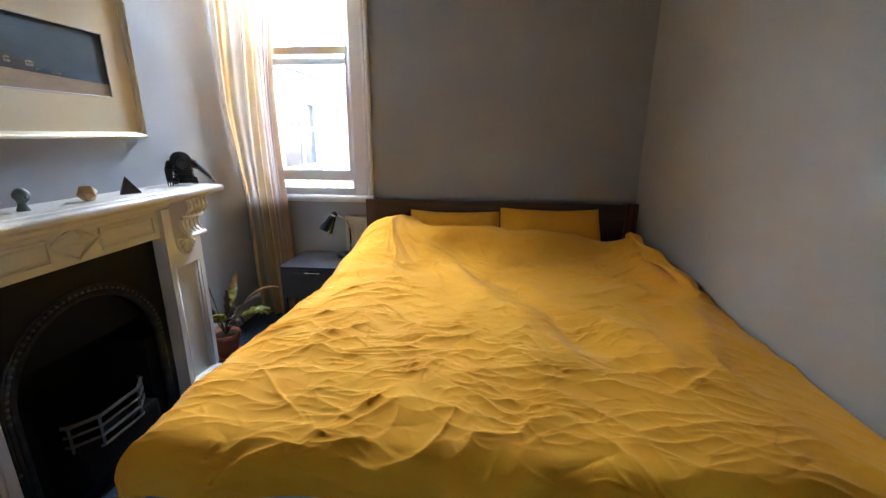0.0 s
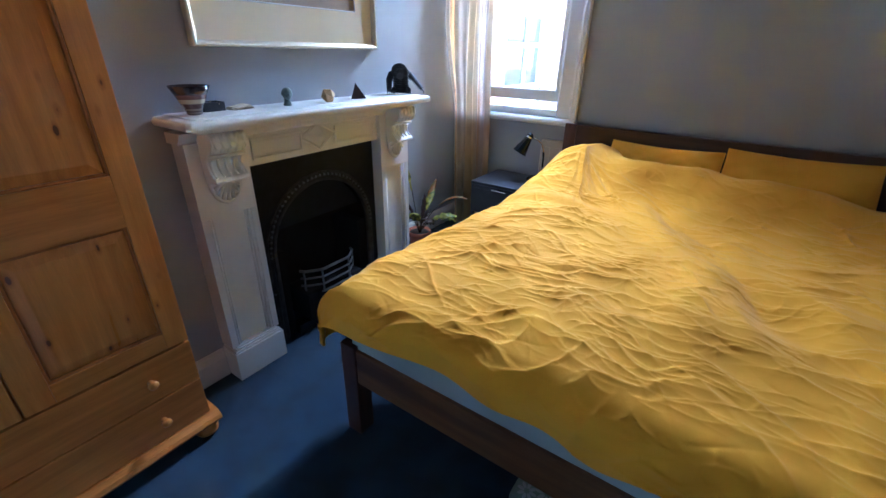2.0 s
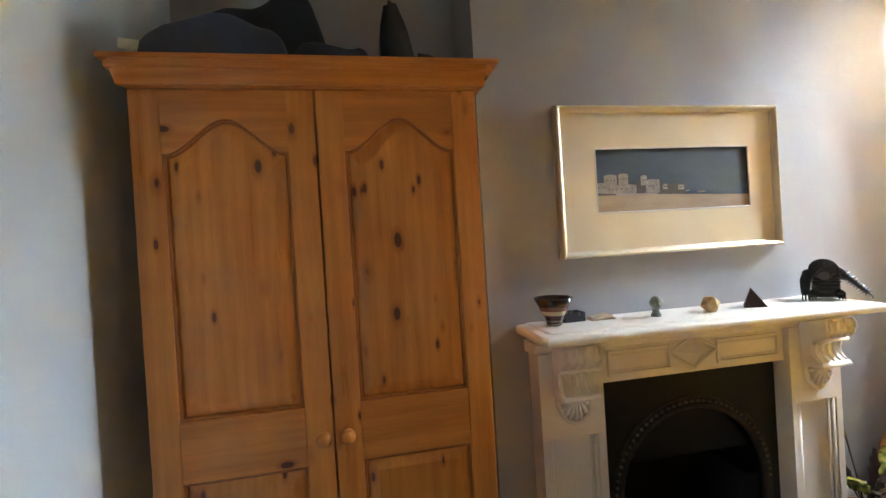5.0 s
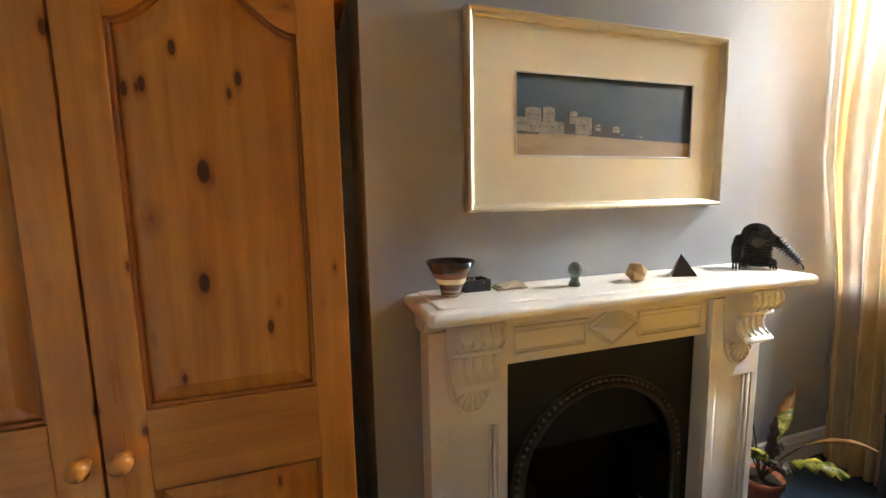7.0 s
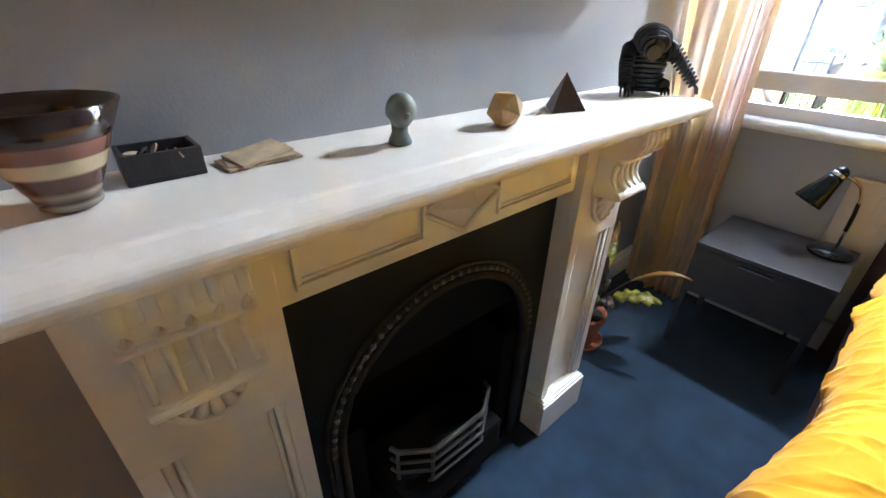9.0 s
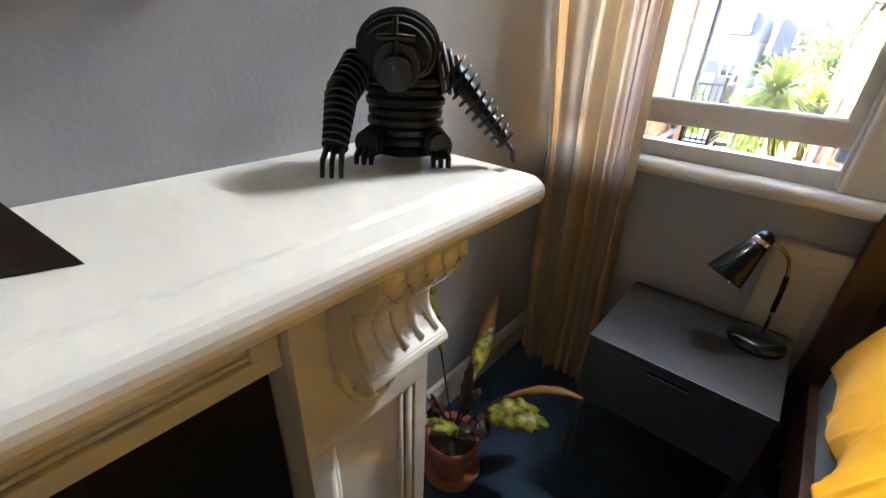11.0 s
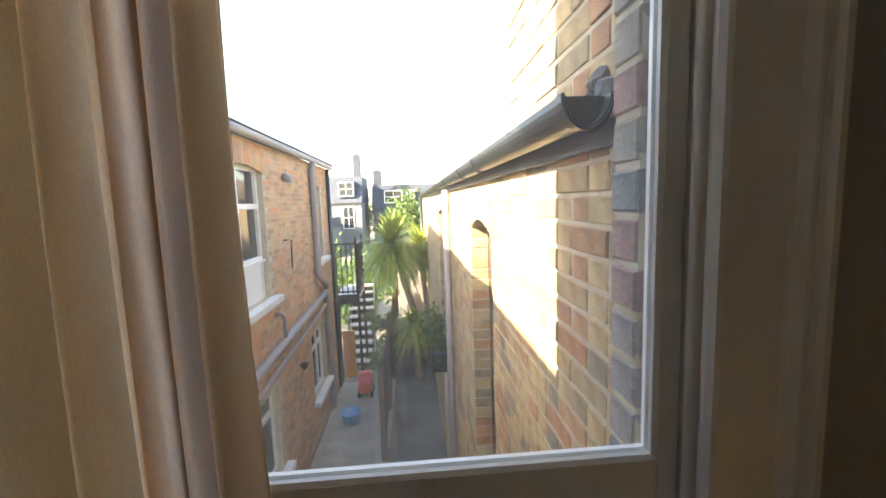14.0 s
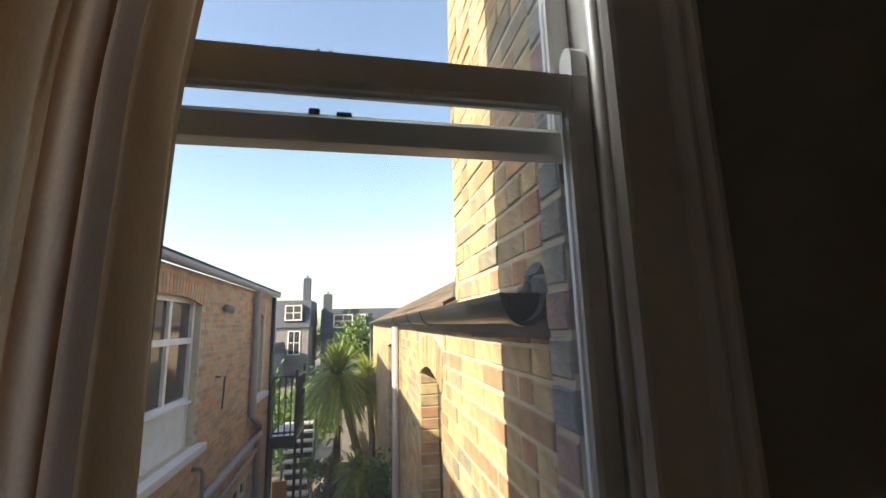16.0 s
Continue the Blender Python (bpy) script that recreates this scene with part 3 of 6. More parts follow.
# ---------------------------------------------------------------- fireplace surround
sur = thing("fireplace_surround", "white painted Victorian timber fireplace surround with carved corbels", "fireplace", (BX, 1.40, 0))
SX = -1.515
shelf = bmesh.new()
rings = []
for d, z_ in ((0.077, 1.142), (0.064, 1.150), (0.044, 1.154), (0.036, 1.160), (0.030, 1.163), (0.010, 1.1645), (0.005, 1.1665), (0.002, 1.170), (0.0003, 1.175), (0.0, 1.180), (0.0006, 1.185), (0.0028, 1.190), (0.0065, 1.194), (0.012, 1.1965), (0.038, 1.1982), (0.0405, 1.1995), (0.0425, 1.2012), (0.047, 1.202)):
    xf, c_, ya_, yb_ = -1.328 - d, 0.013, 0.712 + d, 2.064 - d
    rings.append([shelf.verts.new((x_, y_, z_)) for x_, y_ in ((BX + 0.001, ya_), (xf - c_, ya_), (xf, ya_ + c_), (xf, yb_ - c_), (xf - c_, yb_), (BX + 0.001, yb_))])
for a, c in zip(rings, rings[1:]):
    for i in range(6):
        shelf.faces.new((a[i], a[(i + 1) % 6], c[(i + 1) % 6], c[i]))
shelf.faces.new(rings[0][::-1])
shelf.faces.new(rings[-1])
part("mantel_shelf", shelf, M_WHITE, sur)
part("bed_mould", prism([(BX + 0.001, 1.100), (-1.500, 1.100), (-1.488, 1.112), (-1.478, 1.128), (-1.470, 1.1415), (BX + 0.001, 1.1415)], "y", 0.742, 2.040), M_WHITE, sur)
part("frieze", box(BX + 0.001, SX, 1.0, 1.798, 0.968, 1.0995, 0.002), M_WHITE, sur)
for a, c in ((1.03, 1.29), (1.49, 1.77)):
    for z0, z1, d in ((1.072, 1.083, 0.009), (0.990, 1.001, 0.009), (1.005, 1.010, 0.005), (1.062, 1.067, 0.005)):
        part("panel_moulding", box(SX, SX + d, a, c, z0, z1, 0.002), M_WHITE, sur)
    for e in (a, c - 0.009):
        part("panel_moulding", box(SX, SX + 0.0085, e, e + 0.009, 1.0015, 1.0715, 0.002), M_WHITE, sur)
dia = bmesh.new()
cy, cz = 1.389, 1.052
dv = [dia.verts.new((SX + 0.002, cy - 0.095, cz)), dia.verts.new((SX + 0.002, cy, cz + 0.049)), dia.verts.new((SX + 0.002, cy + 0.095, cz)), dia.verts.new((SX + 0.002, cy, cz - 0.062)), dia.verts.new((SX + 0.044, cy, cz - 0.004))]
for i in range(4):
    dia.faces.new((dv[i], dv[(i + 1) % 4], dv[4]))
dia.faces.new(dv[3::-1])
part("diamond_boss", dia, M_WHITE, sur, "faceted diamond boss")
rim_pts = [(SX + 0.004, cy - 0.104, cz - 0.003), (SX + 0.004, cy, cz + 0.056), (SX + 0.004, cy + 0.104, cz - 0.003), (SX + 0.004, cy, cz - 0.070)]
for i in range(4):
    part("boss_rim", tube([rim_pts[i], rim_pts[(i + 1) % 4]], 0.0055, 8), M_WHITE, sur, smooth=True)


def pilaster(y0, y1):
    part("pilaster", box(BX + 0.001, -1.512, y0, y1, 0.172, 1.0995, 0.002), M_WHITE, sur)
    part("pilaster_head", box(-1.512, -1.492, y0, y1, 0.80, 1.0985, 0.002), M_WHITE, sur)
    for a, c in ((y0, y0 + 0.030), (y1 - 0.030, y1)):
        part("pilaster_edge", box(-1.512, -1.492, a, c, 0.172, 0.80, 0.002), M_WHITE, sur)
    for yy, s in ((y0 + 0.030, 1), (y1 - 0.030, -1)):
        part("bead", tube([(-1.502, yy + s * 0.006, 0.176), (-1.502, yy + s * 0.006, 0.80)], 0.008, 8), M_WHITE, sur, smooth=True)
        part("bead", tube([(-1.508, yy + s * 0.020, 0.176), (-1.508, yy + s * 0.020, 0.80)], 0.005, 8), M_WHITE, sur, smooth=True)
    c = (y0 + y1) / 2
    part("plinth", box(BX + 0.001, -1.468, c - 0.126, c + 0.126, 0.001, 0.148, 0.002), M_WHITE, sur)
    for z0, z1, d in ((0.148, 0.158, 0.006), (0.158, 0.166, 0.014), (0.166, 0.173, 0.022)):
        part("plinth_moulding", box(BX + 0.001, -1.468 - d, c - 0.126 + d, c + 0.126 - d, z0, z1, 0.002), M_WHITE, sur)
    # corbel in two tiers: a fluted scroll above, a scalloped lip below
    prof = [(-1.492, 1.1415), (-1.398, 1.1415), (-1.390, 1.128), (-1.388, 1.108), (-1.394, 1.088), (-1.410, 1.070), (-1.428, 1.060), (-1.430, 1.052), (-1.442, 1.046),
            (-1.448, 1.030), (-1.448, 1.012), (-1.442, 0.995), (-1.430, 0.980), (-1.414, 0.970), (-1.408, 0.960), (-1.412, 0.953), (-1.492, 0.949)]
    cb = part("corbel", prism(prof, "y", c - 0.070, c + 0.070, bevel=0.002), M_WHITE, sur)
    for k in range(5):
        yy = c - 0.058 + 0.029 * k
        part("flute", tube([(-1.397, yy, 1.136), (-1.389, yy, 1.122), (-1.387, yy, 1.106), (-1.393, yy, 1.088), (-1.408, yy, 1.071)], 0.0085, 10, None, 0.0060), M_WHITE, cb, smooth=True)
    part("corbel_bar", tube([(-1.428, c - 0.073, 1.054), (-1.428, c + 0.073, 1.054)], 0.0085, 10), M_WHITE, cb, smooth=True)
    for k in range(5):
        yy = c - 0.058 + 0.029 * k
        part("scallop", tube([(-1.444, yy, 1.040), (-1.447, yy, 1.020), (-1.443, yy, 1.000), (-1.433, yy, 0.985), (-1.420, yy, 0.976)], 0.0075, 10, None, 0.0035), M_WHITE, cb, smooth=True)
    # hanging half-round fan below it
    fan = part("shell", prism([(c - 0.066, 0.949)] + [(y_, z_) for y_, z_ in arc(c, 0.945, 0.066, 180, 360, 20, 0.094)] + [(c + 0.066, 0.949)], "x", -1.492, -1.482, bevel=0.002), M_WHITE, sur)
    part("shell_rim", tube([(-1.482, y_, z_) for y_, z_ in arc(c, 0.945, 0.062, 180, 360, 24, 0.090)], 0.0075, 10), M_WHITE, fan, smooth=True)
    for k in range(7):
        a = radians(-160 + 140 / 6 * k)
        tip = Vector((-1.480, c + 0.052 * math.cos(a), 0.945 + 0.080 * math.sin(a)))
        root = Vector((-1.470, c + 0.010 * math.cos(a), 0.944))
        part("shell_rib", tube([root, root.lerp(tip, 0.5) + Vector((0.003, 0, 0)), tip], 0.0045, 10, None, 0.0098), M_WHITE, fan, smooth=True)


pilaster(0.756, 0.998)
pilaster(1.800, 2.040)

# ---------------------------------------------------------------- cast iron grate
gr = thing("cast_iron_grate", "black cast iron arched register grate with a bowed fire basket", "fireplace grate", (BX, 1.40, 0))
CY, SP, AR = 1.40, 0.50, 0.315
half_r = [(CY, SP + AR)] + arc(CY, SP, AR, 90, 0, 14)[1:] + [(CY + AR, 0.001), (1.797, 0.001), (1.797, 0.966), (CY, 0.966)]
half_l = [(2 * CY - y, z) for y, z in half_r][::-1]
half_l = [(max(y, 1.002), z) for y, z in half_l]
pb = prism(half_r, "x", -1.572, -1.560)
prism(half_l, "x", -1.572, -1.560, pb)
part("register_plate", pb, M_IRON, gr)
for r_, w_, x_ in ((AR + 0.006, 0.012, -1.554), (AR + 0.026, 0.009, -1.556), (AR + 0.040, 0.006, -1.558)):
    rim = tube([(x_, CY + r_, 0.01)] + [(x_, y, z) for y, z in arc(CY, SP, r_, 0, 180, 36)] + [(x_, CY - r_, 0.01)], w_, 8)
    part("arch_rim", rim, M_DUSTY, gr, "dusty moulded rim of the arch", smooth=True)
dots = None
for y, z in arc(CY, SP, AR + 0.026, 0, 180, 40):
    dots = lathe([(0.0075, 0), (0.006, 0.006), (0.002, 0.009)], (-1.552, y, z), 8, dots, Matrix.Rotation(radians(90), 4, "Y"))
part("beading", dots, M_STEEL, gr)["kind"] = "stuff"
fb = prism([(CY - AR, 0.001), (CY + AR, 0.001), (CY + AR, SP)] + arc(CY, SP, AR, 0, 180, 16)[1:-1] + [(CY - AR, SP)], "x", -1.80, -1.79)
part("fireback", fb, M_SOOT_AND_DARK, gr)
part("flue_lining", box(-1.799, -1.796, 1.031, 1.769, 0.001, 0.929), M_SOOT_AND_DARK, gr)
part("flue_lining", box(-1.795, -1.583, 1.031, 1.036, 0.001, 0.929), M_SOOT_AND_DARK, gr)
part("flue_lining", box(-1.795, -1.583, 1.764, 1.769, 0.001, 0.929), M_SOOT_AND_DARK, gr)
part("flue_lining", box(-1.795, -1.583, 1.037, 1.763, 0.924, 0.929), M_SOOT_AND_DARK, gr)
hood = prism(arc(CY, SP, AR - 0.002, 20, 160, 14), "x", -1.70, -1.60)
part("smoke_hood", hood, M_IRON, gr)
for y0, y1 in ((CY - AR, CY - AR + 0.06), (CY + AR - 0.06, CY + AR)):
    part("firebox_cheek", box(-1.79, -1.575, y0, y1, 0.001, SP), M_SOOT_AND_DARK, gr)
part("ash_tray", box(-1.60, -1.53, 1.14, 1.66, 0.001, 0.06, 0.006), M_IRON, gr)
for z, r in ((0.352, 0.008), (0.308, 0.006), (0.264, 0.006), (0.22, 0.006)):
    part("basket_bar", tube([(-1.575, 1.218, z), (-1.55, 1.226, z), (-1.495, 1.305, z), (-1.495, 1.495, z), (-1.55, 1.574, z), (-1.575, 1.582, z)], r, 6), M_STEEL, gr)
for y, x in ((1.226, -1.553), (1.305, -1.499), (1.495, -1.499), (1.574, -1.553)):
    part("basket_upright", tube([(x, y, 0.215), (x, y, 0.357)], 0.006, 6), M_STEEL, gr)
part("coal_bed", box(-1.70, -1.50, 1.20, 1.60, 0.07, 0.235, 0.02), M_SOOT_AND_DARK, gr)
part("latch_knob", lathe([(0.006, 0), (0.007, 0.01), (0.002, 0.014)], (-1.56, 1.045, 0.30), 8, None, Matrix.Rotation(radians(90), 4, "Y")), M_STEEL, gr)

# ---------------------------------------------------------------- wardrobe
FX = -1.300
wd = thing("wardrobe", "varnished knotty pine two-door wardrobe with arched panels and two drawers", "wardrobe", (-1.58, 0.075, 0))
part("carcass", box(-1.86, FX - 0.024, -0.384, 0.530, 0.10, 1.96, 0.002), M_PINE, wd)
corn = None
for d, z0, z1 in ((0.006, 1.955, 1.970), (0.022, 1.970, 1.990), (0.045, 1.990, 2.008), (0.060, 2.008, 2.022)):
    corn = box(-1.865, FX + d, -0.384 - d * 0.6, 0.530 + d, z0, z1, 0.004, corn)
prism([(0, 0), (0.018, 0.0), (0.055, 0.05), (0, 0.05)], "y", -0.40, 0.555, corn)
for v in corn.verts:
    if v.co.x > -0.5:
        v.co.x += FX
        v.co.z += 1.960
part("cornice", corn, M_PINE_H, wd)


def door(y0, y1, knob_y):
    z0, z1 = 0.460, 1.953
    d = part("door", box(FX - 0.024, FX - 0.014, y0, y1, z0, z1), M_PINE, wd)
    st = 0.072
    part("stile", box(FX - 0.014, FX, y0, y0 + st, z0, z1, 0.003), M_PINE, d)
    part("stile", box(FX - 0.014, FX, y1 - st, y1, z0, z1, 0.003), M_PINE, d)
    part("rail", box(FX - 0.014, FX, y0 + st, y1 - st, z0, 0.525, 0.003), M_PINE_H, d)
    part("rail", box(FX - 0.014, FX, y0 + st, y1 - st, 0.925, 1.085, 0.003), M_PINE_H, d)
    a, c = y0 + st, y1 - st
    m, w = (a + c) / 2, (c - a) / 2

    def arch(y):
        u = abs(y - m) / w
        return 1.785 + 0.09 * (0.5 + 0.5 * math.cos(math.pi * min(1, u * 1.02)))
    ys = [a + (c - a) * i / 20 for i in range(21)]
    part("rail", prism([(a, z1), (c, z1)] + [(y, arch(y)) for y in ys[::-1]], "x", FX - 0.014, FX - 0.0005), M_PINE_H, d)
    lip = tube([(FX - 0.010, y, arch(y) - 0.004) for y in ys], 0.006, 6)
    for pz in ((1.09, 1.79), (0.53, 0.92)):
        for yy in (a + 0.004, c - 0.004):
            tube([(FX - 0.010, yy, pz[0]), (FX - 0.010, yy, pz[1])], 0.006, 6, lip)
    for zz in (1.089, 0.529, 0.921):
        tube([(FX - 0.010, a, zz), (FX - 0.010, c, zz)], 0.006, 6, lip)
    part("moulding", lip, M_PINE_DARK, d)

    def raised(poly, inner):
        b = bmesh.new()
        lo = [b.verts.new((FX - 0.0138, p[0], p[1])) for p in poly]
        hi = [b.verts.new((FX - 0.004, p[0], p[1])) for p in inner]
        n = len(poly)
        b.faces.new(hi)
        b.faces.new(lo[::-1])
        for i in range(n):
            b.faces.new((lo[i], lo[(i + 1) % n], hi[(i + 1) % n], hi[i]))
        part("panel", b, M_PINE, d)
    g, h = 0.008, 0.040

    def shape(e):
        yy = [a + e + (c - a - 2 * e) * i / 16 for i in range(17)]
        return [(a + e, 1.085 + e), (c - e, 1.085 + e)] + [(y, arch(m + (y - m) * w / (w - e)) - e) for y in yy[::-1]]
    raised(shape(g), shape(h))
    raised([(a + g, 0.525 + g), (c - g, 0.525 + g), (c - g, 0.925 - g), (a + g, 0.925 - g)], [(a + h, 0.525 + h), (c - h, 0.525 + h), (c - h, 0.925 - h), (a + h, 0.925 - h)])
    part("knob", lathe([(0.011, 0), (0.009, 0.010), (0.019, 0.022), (0.020, 0.032), (0.013, 0.040), (0.003, 0.042)], (FX, knob_y, 1.005), 18, None, Matrix.Rotation(radians(90), 4, "Y")), M_PINE, d, smooth=True)


door(-0.384, 0.0725, 0.048)
door(0.0775, 0.530, 0.113)
for z0, z1 in ((0.281, 0.452), (0.104, 0.275)):
    dr = part("drawer", box(FX - 0.024, FX, -0.384, 0.530, z0, z1, 0.004), M_PINE_H, wd)
    for yy in (-0.195, 0.378):
        part("knob", lathe([(0.010, 0), (0.008, 0.010), (0.016, 0.020), (0.017, 0.028), (0.011, 0.036), (0.003, 0.038)], (FX, yy, (z0 + z1) / 2), 16, None, Matrix.Rotation(radians(90), 4, "Y")), M_PINE, dr, smooth=True)
part("base_moulding", prism([(-1.86, 0.060), (FX + 0.028, 0.060), (FX + 0.034, 0.072), (FX + 0.026, 0.086), (FX + 0.006, 0.100), (-1.86, 0.100)], "y", -0.40, 0.556), M_PINE_H, wd)
for x, y in ((FX - 0.01, 0.505), (FX - 0.01, -0.355), (-1.81, 0.505), (-1.81, -0.355)):
    part("bun_foot", lathe([(0.022, 0.001), (0.040, 0.015), (0.043, 0.032), (0.034, 0.052), (0.026, 0.060)], (x, y, 0), 18), M_PINE, wd, smooth=True)


def pile(name, label, cat, material, x0, x1, y0, y1, z0, h, seed, lump=1.0, kind=""):
    """A soft heap of folded cloth: a domed sheet with folds, closed at its base."""
    n, k = 46, 40
    u, v = np.meshgrid(np.linspace(0, 1, n), np.linspace(0, 1, k), indexing="ij")
    rng = np.random.RandomState(seed)
    prof = np.clip(np.minimum(np.minimum(u, 1 - u), np.minimum(v, 1 - v)) * 7, 0, 1) ** 0.5
    f = np.zeros_like(u)
    for _ in range(9):
        a, ph, fr = rng.uniform(0, math.pi), rng.uniform(0, 6), rng.uniform(4, 16)
        f += np.sin((u * math.cos(a) + v * math.sin(a)) * fr + ph) / fr * 3.0
    top = prof * h * (0.78 + 0.16 * f * lump)
    pts = np.stack([x0 + (x1 - x0) * u, y0 + (y1 - y0) * v, z0 + np.maximum(top, 0.001)], -1)
    ob = grid_mesh(name, pts, material, smooth=True)
    return tagged(ob, label, cat, "", kind)


pile("folded_jumper", "slate blue folded knitted jumper on the wardrobe", "clothing", M_DENIM, -1.52, -1.27, -0.345, 0.02, 2.0225, 0.155, 3, 0.75)
pile("folded_jacket", "dark navy jacket heaped on top of the wardrobe", "clothing", M_NAVY, -1.80, -1.50, -0.36, 0.12, 2.0225, 0.36, 5, 1.15)
pile("coat_sleeve", "dark navy sleeve trailing over the wardrobe top", "clothing", M_NAVY, -1.46, -1.28, 0.025, 0.235, 2.0225, 0.075, 8, 0.8)
tg = prism([(-0.395, 2.055), (-0.335, 2.050), (-0.335, 2.075), (-0.395, 2.083)], "x", -1.30, -1.296)
box(-1.30, -1.296, -0.375, -0.360, 2.0235, 2.06, bm=tg)
solo("garment_label", tg, M_TAG, "white paper garment tag on folded clothes", "tag")
boot = thing("ankle_boot", "black leather ankle boot lying on the wardrobe", "shoe", (-1.42, 0.42, 2.0225))
part("shaft", prism([(0.275, 2.0225), (0.270, 2.16), (0.288, 2.245), (0.318, 2.255), (0.352, 2.170), (0.375, 2.060), (0.365, 2.0225)], "x", -1.48, -1.36, bevel=0.012), M_LEATHER, boot, smooth=True)
part("vamp", prism([(0.366, 2.0225), (0.372, 2.105), (0.43, 2.098), (0.50, 2.060), (0.535, 2.04), (0.535, 2.0225)], "x", -1.46, -1.38, bevel=0.012), M_LEATHER, boot, smooth=True)
part("buckle", tube([(-1.375, 0.525, 2.03), (-1.375, 0.545, 2.03), (-1.375, 0.545, 2.065), (-1.375, 0.525, 2.065), (-1.375, 0.525, 2.03)], 0.005, 6), M_CHROME, boot)

# ---------------------------------------------------------------- framed picture
pic = thing("framed_picture", "silver framed seaside print in a wide cream mount", "picture", (BX, 1.375, 1.706))
PY0, PY1, PZ0, PZ1 = 0.902, 1.870, 1.427, 1.997
fw = 0.024
prof = [(0.002, 0), (0.002, fw), (0.020, fw), (0.024, fw * 0.8), (0.034, fw * 0.62), (0.038, fw * 0.35), (0.034, fw * 0.1), (0.028, 0)]


def mitred(a, c, inward):
    """One moulded side of a frame between outer corners a and c (y, z), cut at 45 degrees."""
    b = bmesh.new()
    d = Vector((c[0] - a[0], c[1] - a[1])).normalized()
    rows = []
    for end, s in ((a, 1), (c, -1)):
        rows.append([b.verts.new((BX + px, end[0] + inward[0] * pw + s * d.x * pw, end[1] + inward[1] * pw + s * d.y * pw)) for px, pw in prof])
    n = len(prof)
    for i in range(n):
        b.faces.new((rows[0][i], rows[0][(i + 1) % n], rows[1][(i + 1) % n], rows[1][i]))
    b.faces.new(rows[0])
    b.faces.new(rows[1][::-1])
    return b


for a, c, inw in (((PY0, PZ0), (PY1, PZ0), (0, 1)), ((PY0, PZ1), (PY1, PZ1), (0, -1)), ((PY0, PZ0), (PY0, PZ1), (1, 0)), ((PY1, PZ0), (PY1, PZ1), (-1, 0))):
    part("frame_side", mitred(a, c, inw), M_SILVER, pic)
IY0, IY1, IZ0, IZ1 = 1.062, 1.738, 1.592, 1.836
for a in ((PY0 + 0.02, IY0, PZ0 + 0.02, PZ1 - 0.02), (IY1, PY1 - 0.02, PZ0 + 0.02, PZ1 - 0.02), (IY0, IY1, PZ0 + 0.02, IZ0), (IY0, IY1, IZ1, PZ1 - 0.02)):
    part("mount_side", box(BX + 0.010, BX + 0.016, *a), M_MATBOARD, pic)
for a, c in (((IY0, IZ0), (IY1, IZ0)), ((IY0, IZ1), (IY1, IZ1)), ((IY0, IZ0), (IY0, IZ1)), ((IY1, IZ0), (IY1, IZ1))):
    part("mount_bevel", tube([(BX + 0.0145, *a), (BX + 0.0145, *c)], 0.0032, 6), M_UPVC, pic, "white bevel of the mount")
PX = BX + 0.009
pr = part("print", box(BX + 0.004, PX, IY0, IY1, IZ0 + 0.075, IZ1), M_CLOUD, pic)
w_, h_ = IY1 - IY0, IZ1 - IZ0
part("beach", prism([(IY0, IZ0), (IY1, IZ0), (IY1, IZ0 + 0.050), (IY0 + 0.55 * w_, IZ0 + 0.060), (IY0 + 0.3 * w_, IZ0 + 0.068), (IY0, IZ0 + 0.066)], "x", PX - 0.003, PX + 0.001), M_SAND, pic)
part("sea", prism([(IY0 + 0.5 * w_, IZ0 + 0.0605), (IY1, IZ0 + 0.0505), (IY1, IZ0 + 0.082), (IY0 + 0.62 * w_, IZ0 + 0.076)], "x", PX - 0.003, PX + 0.0008), M_SEA, pic)
town = None
dark = None
rng = random.Random(4)
for y0, y1, z0, z1, lit in ((0.0, 0.06, 0.075, 0.112, 1), (0.05, 0.13, 0.10, 0.142, 1), (0.14, 0.20, 0.105, 0.145, 1), (0.06, 0.14, 0.072, 0.100, 1), (0.13, 0.25, 0.070, 0.103, 1), (0.25, 0.31, 0.07, 0.118, 0),
                            (0.28, 0.32, 0.10, 0.136, 1), (0.31, 0.40, 0.068, 0.120, 1), (0.39, 0.46, 0.064, 0.105, 0), (0.45, 0.57, 0.062, 0.100, 0), (0.42, 0.45, 0.082, 0.098, 1), (0.52, 0.56, 0.078, 0.094, 1), (0.0, 0.12, 0.066, 0.076, 0), (0.65, 0.70, 0.064, 0.069, 1)):
    rect = [(IY0 + y0 * w_, IZ0 + z0), (IY0 + y1 * w_, IZ0 + z0), (IY0 + y1 * w_, IZ0 + z1), (IY0 + (y0 + y1) / 2 * w_, IZ0 + z1 + 0.004), (IY0 + y0 * w_, IZ0 + z1)]
    if lit:
        town = prism(rect, "x", PX - 0.002, PX + 0.0022, town)
        for k in range(3):
            yy = IY0 + (y0 + (y1 - y0) * (0.2 + 0.28 * k)) * w_
            dark = box(PX, PX + 0.003, yy, yy + 0.004, IZ0 + z0 + (z1 - z0) * 0.5, IZ0 + z0 + (z1 - z0) * 0.5 + 0.005, bm=dark)
    else:
        dark = prism(rect, "x", PX - 0.002, PX + 0.0016, dark)
part("painted_cottages", town, M_COTTAGE, pic)["kind"] = "stuff"
part("painted_shadows", dark, M_COTTAGE_DARK, pic)["kind"] = "stuff"

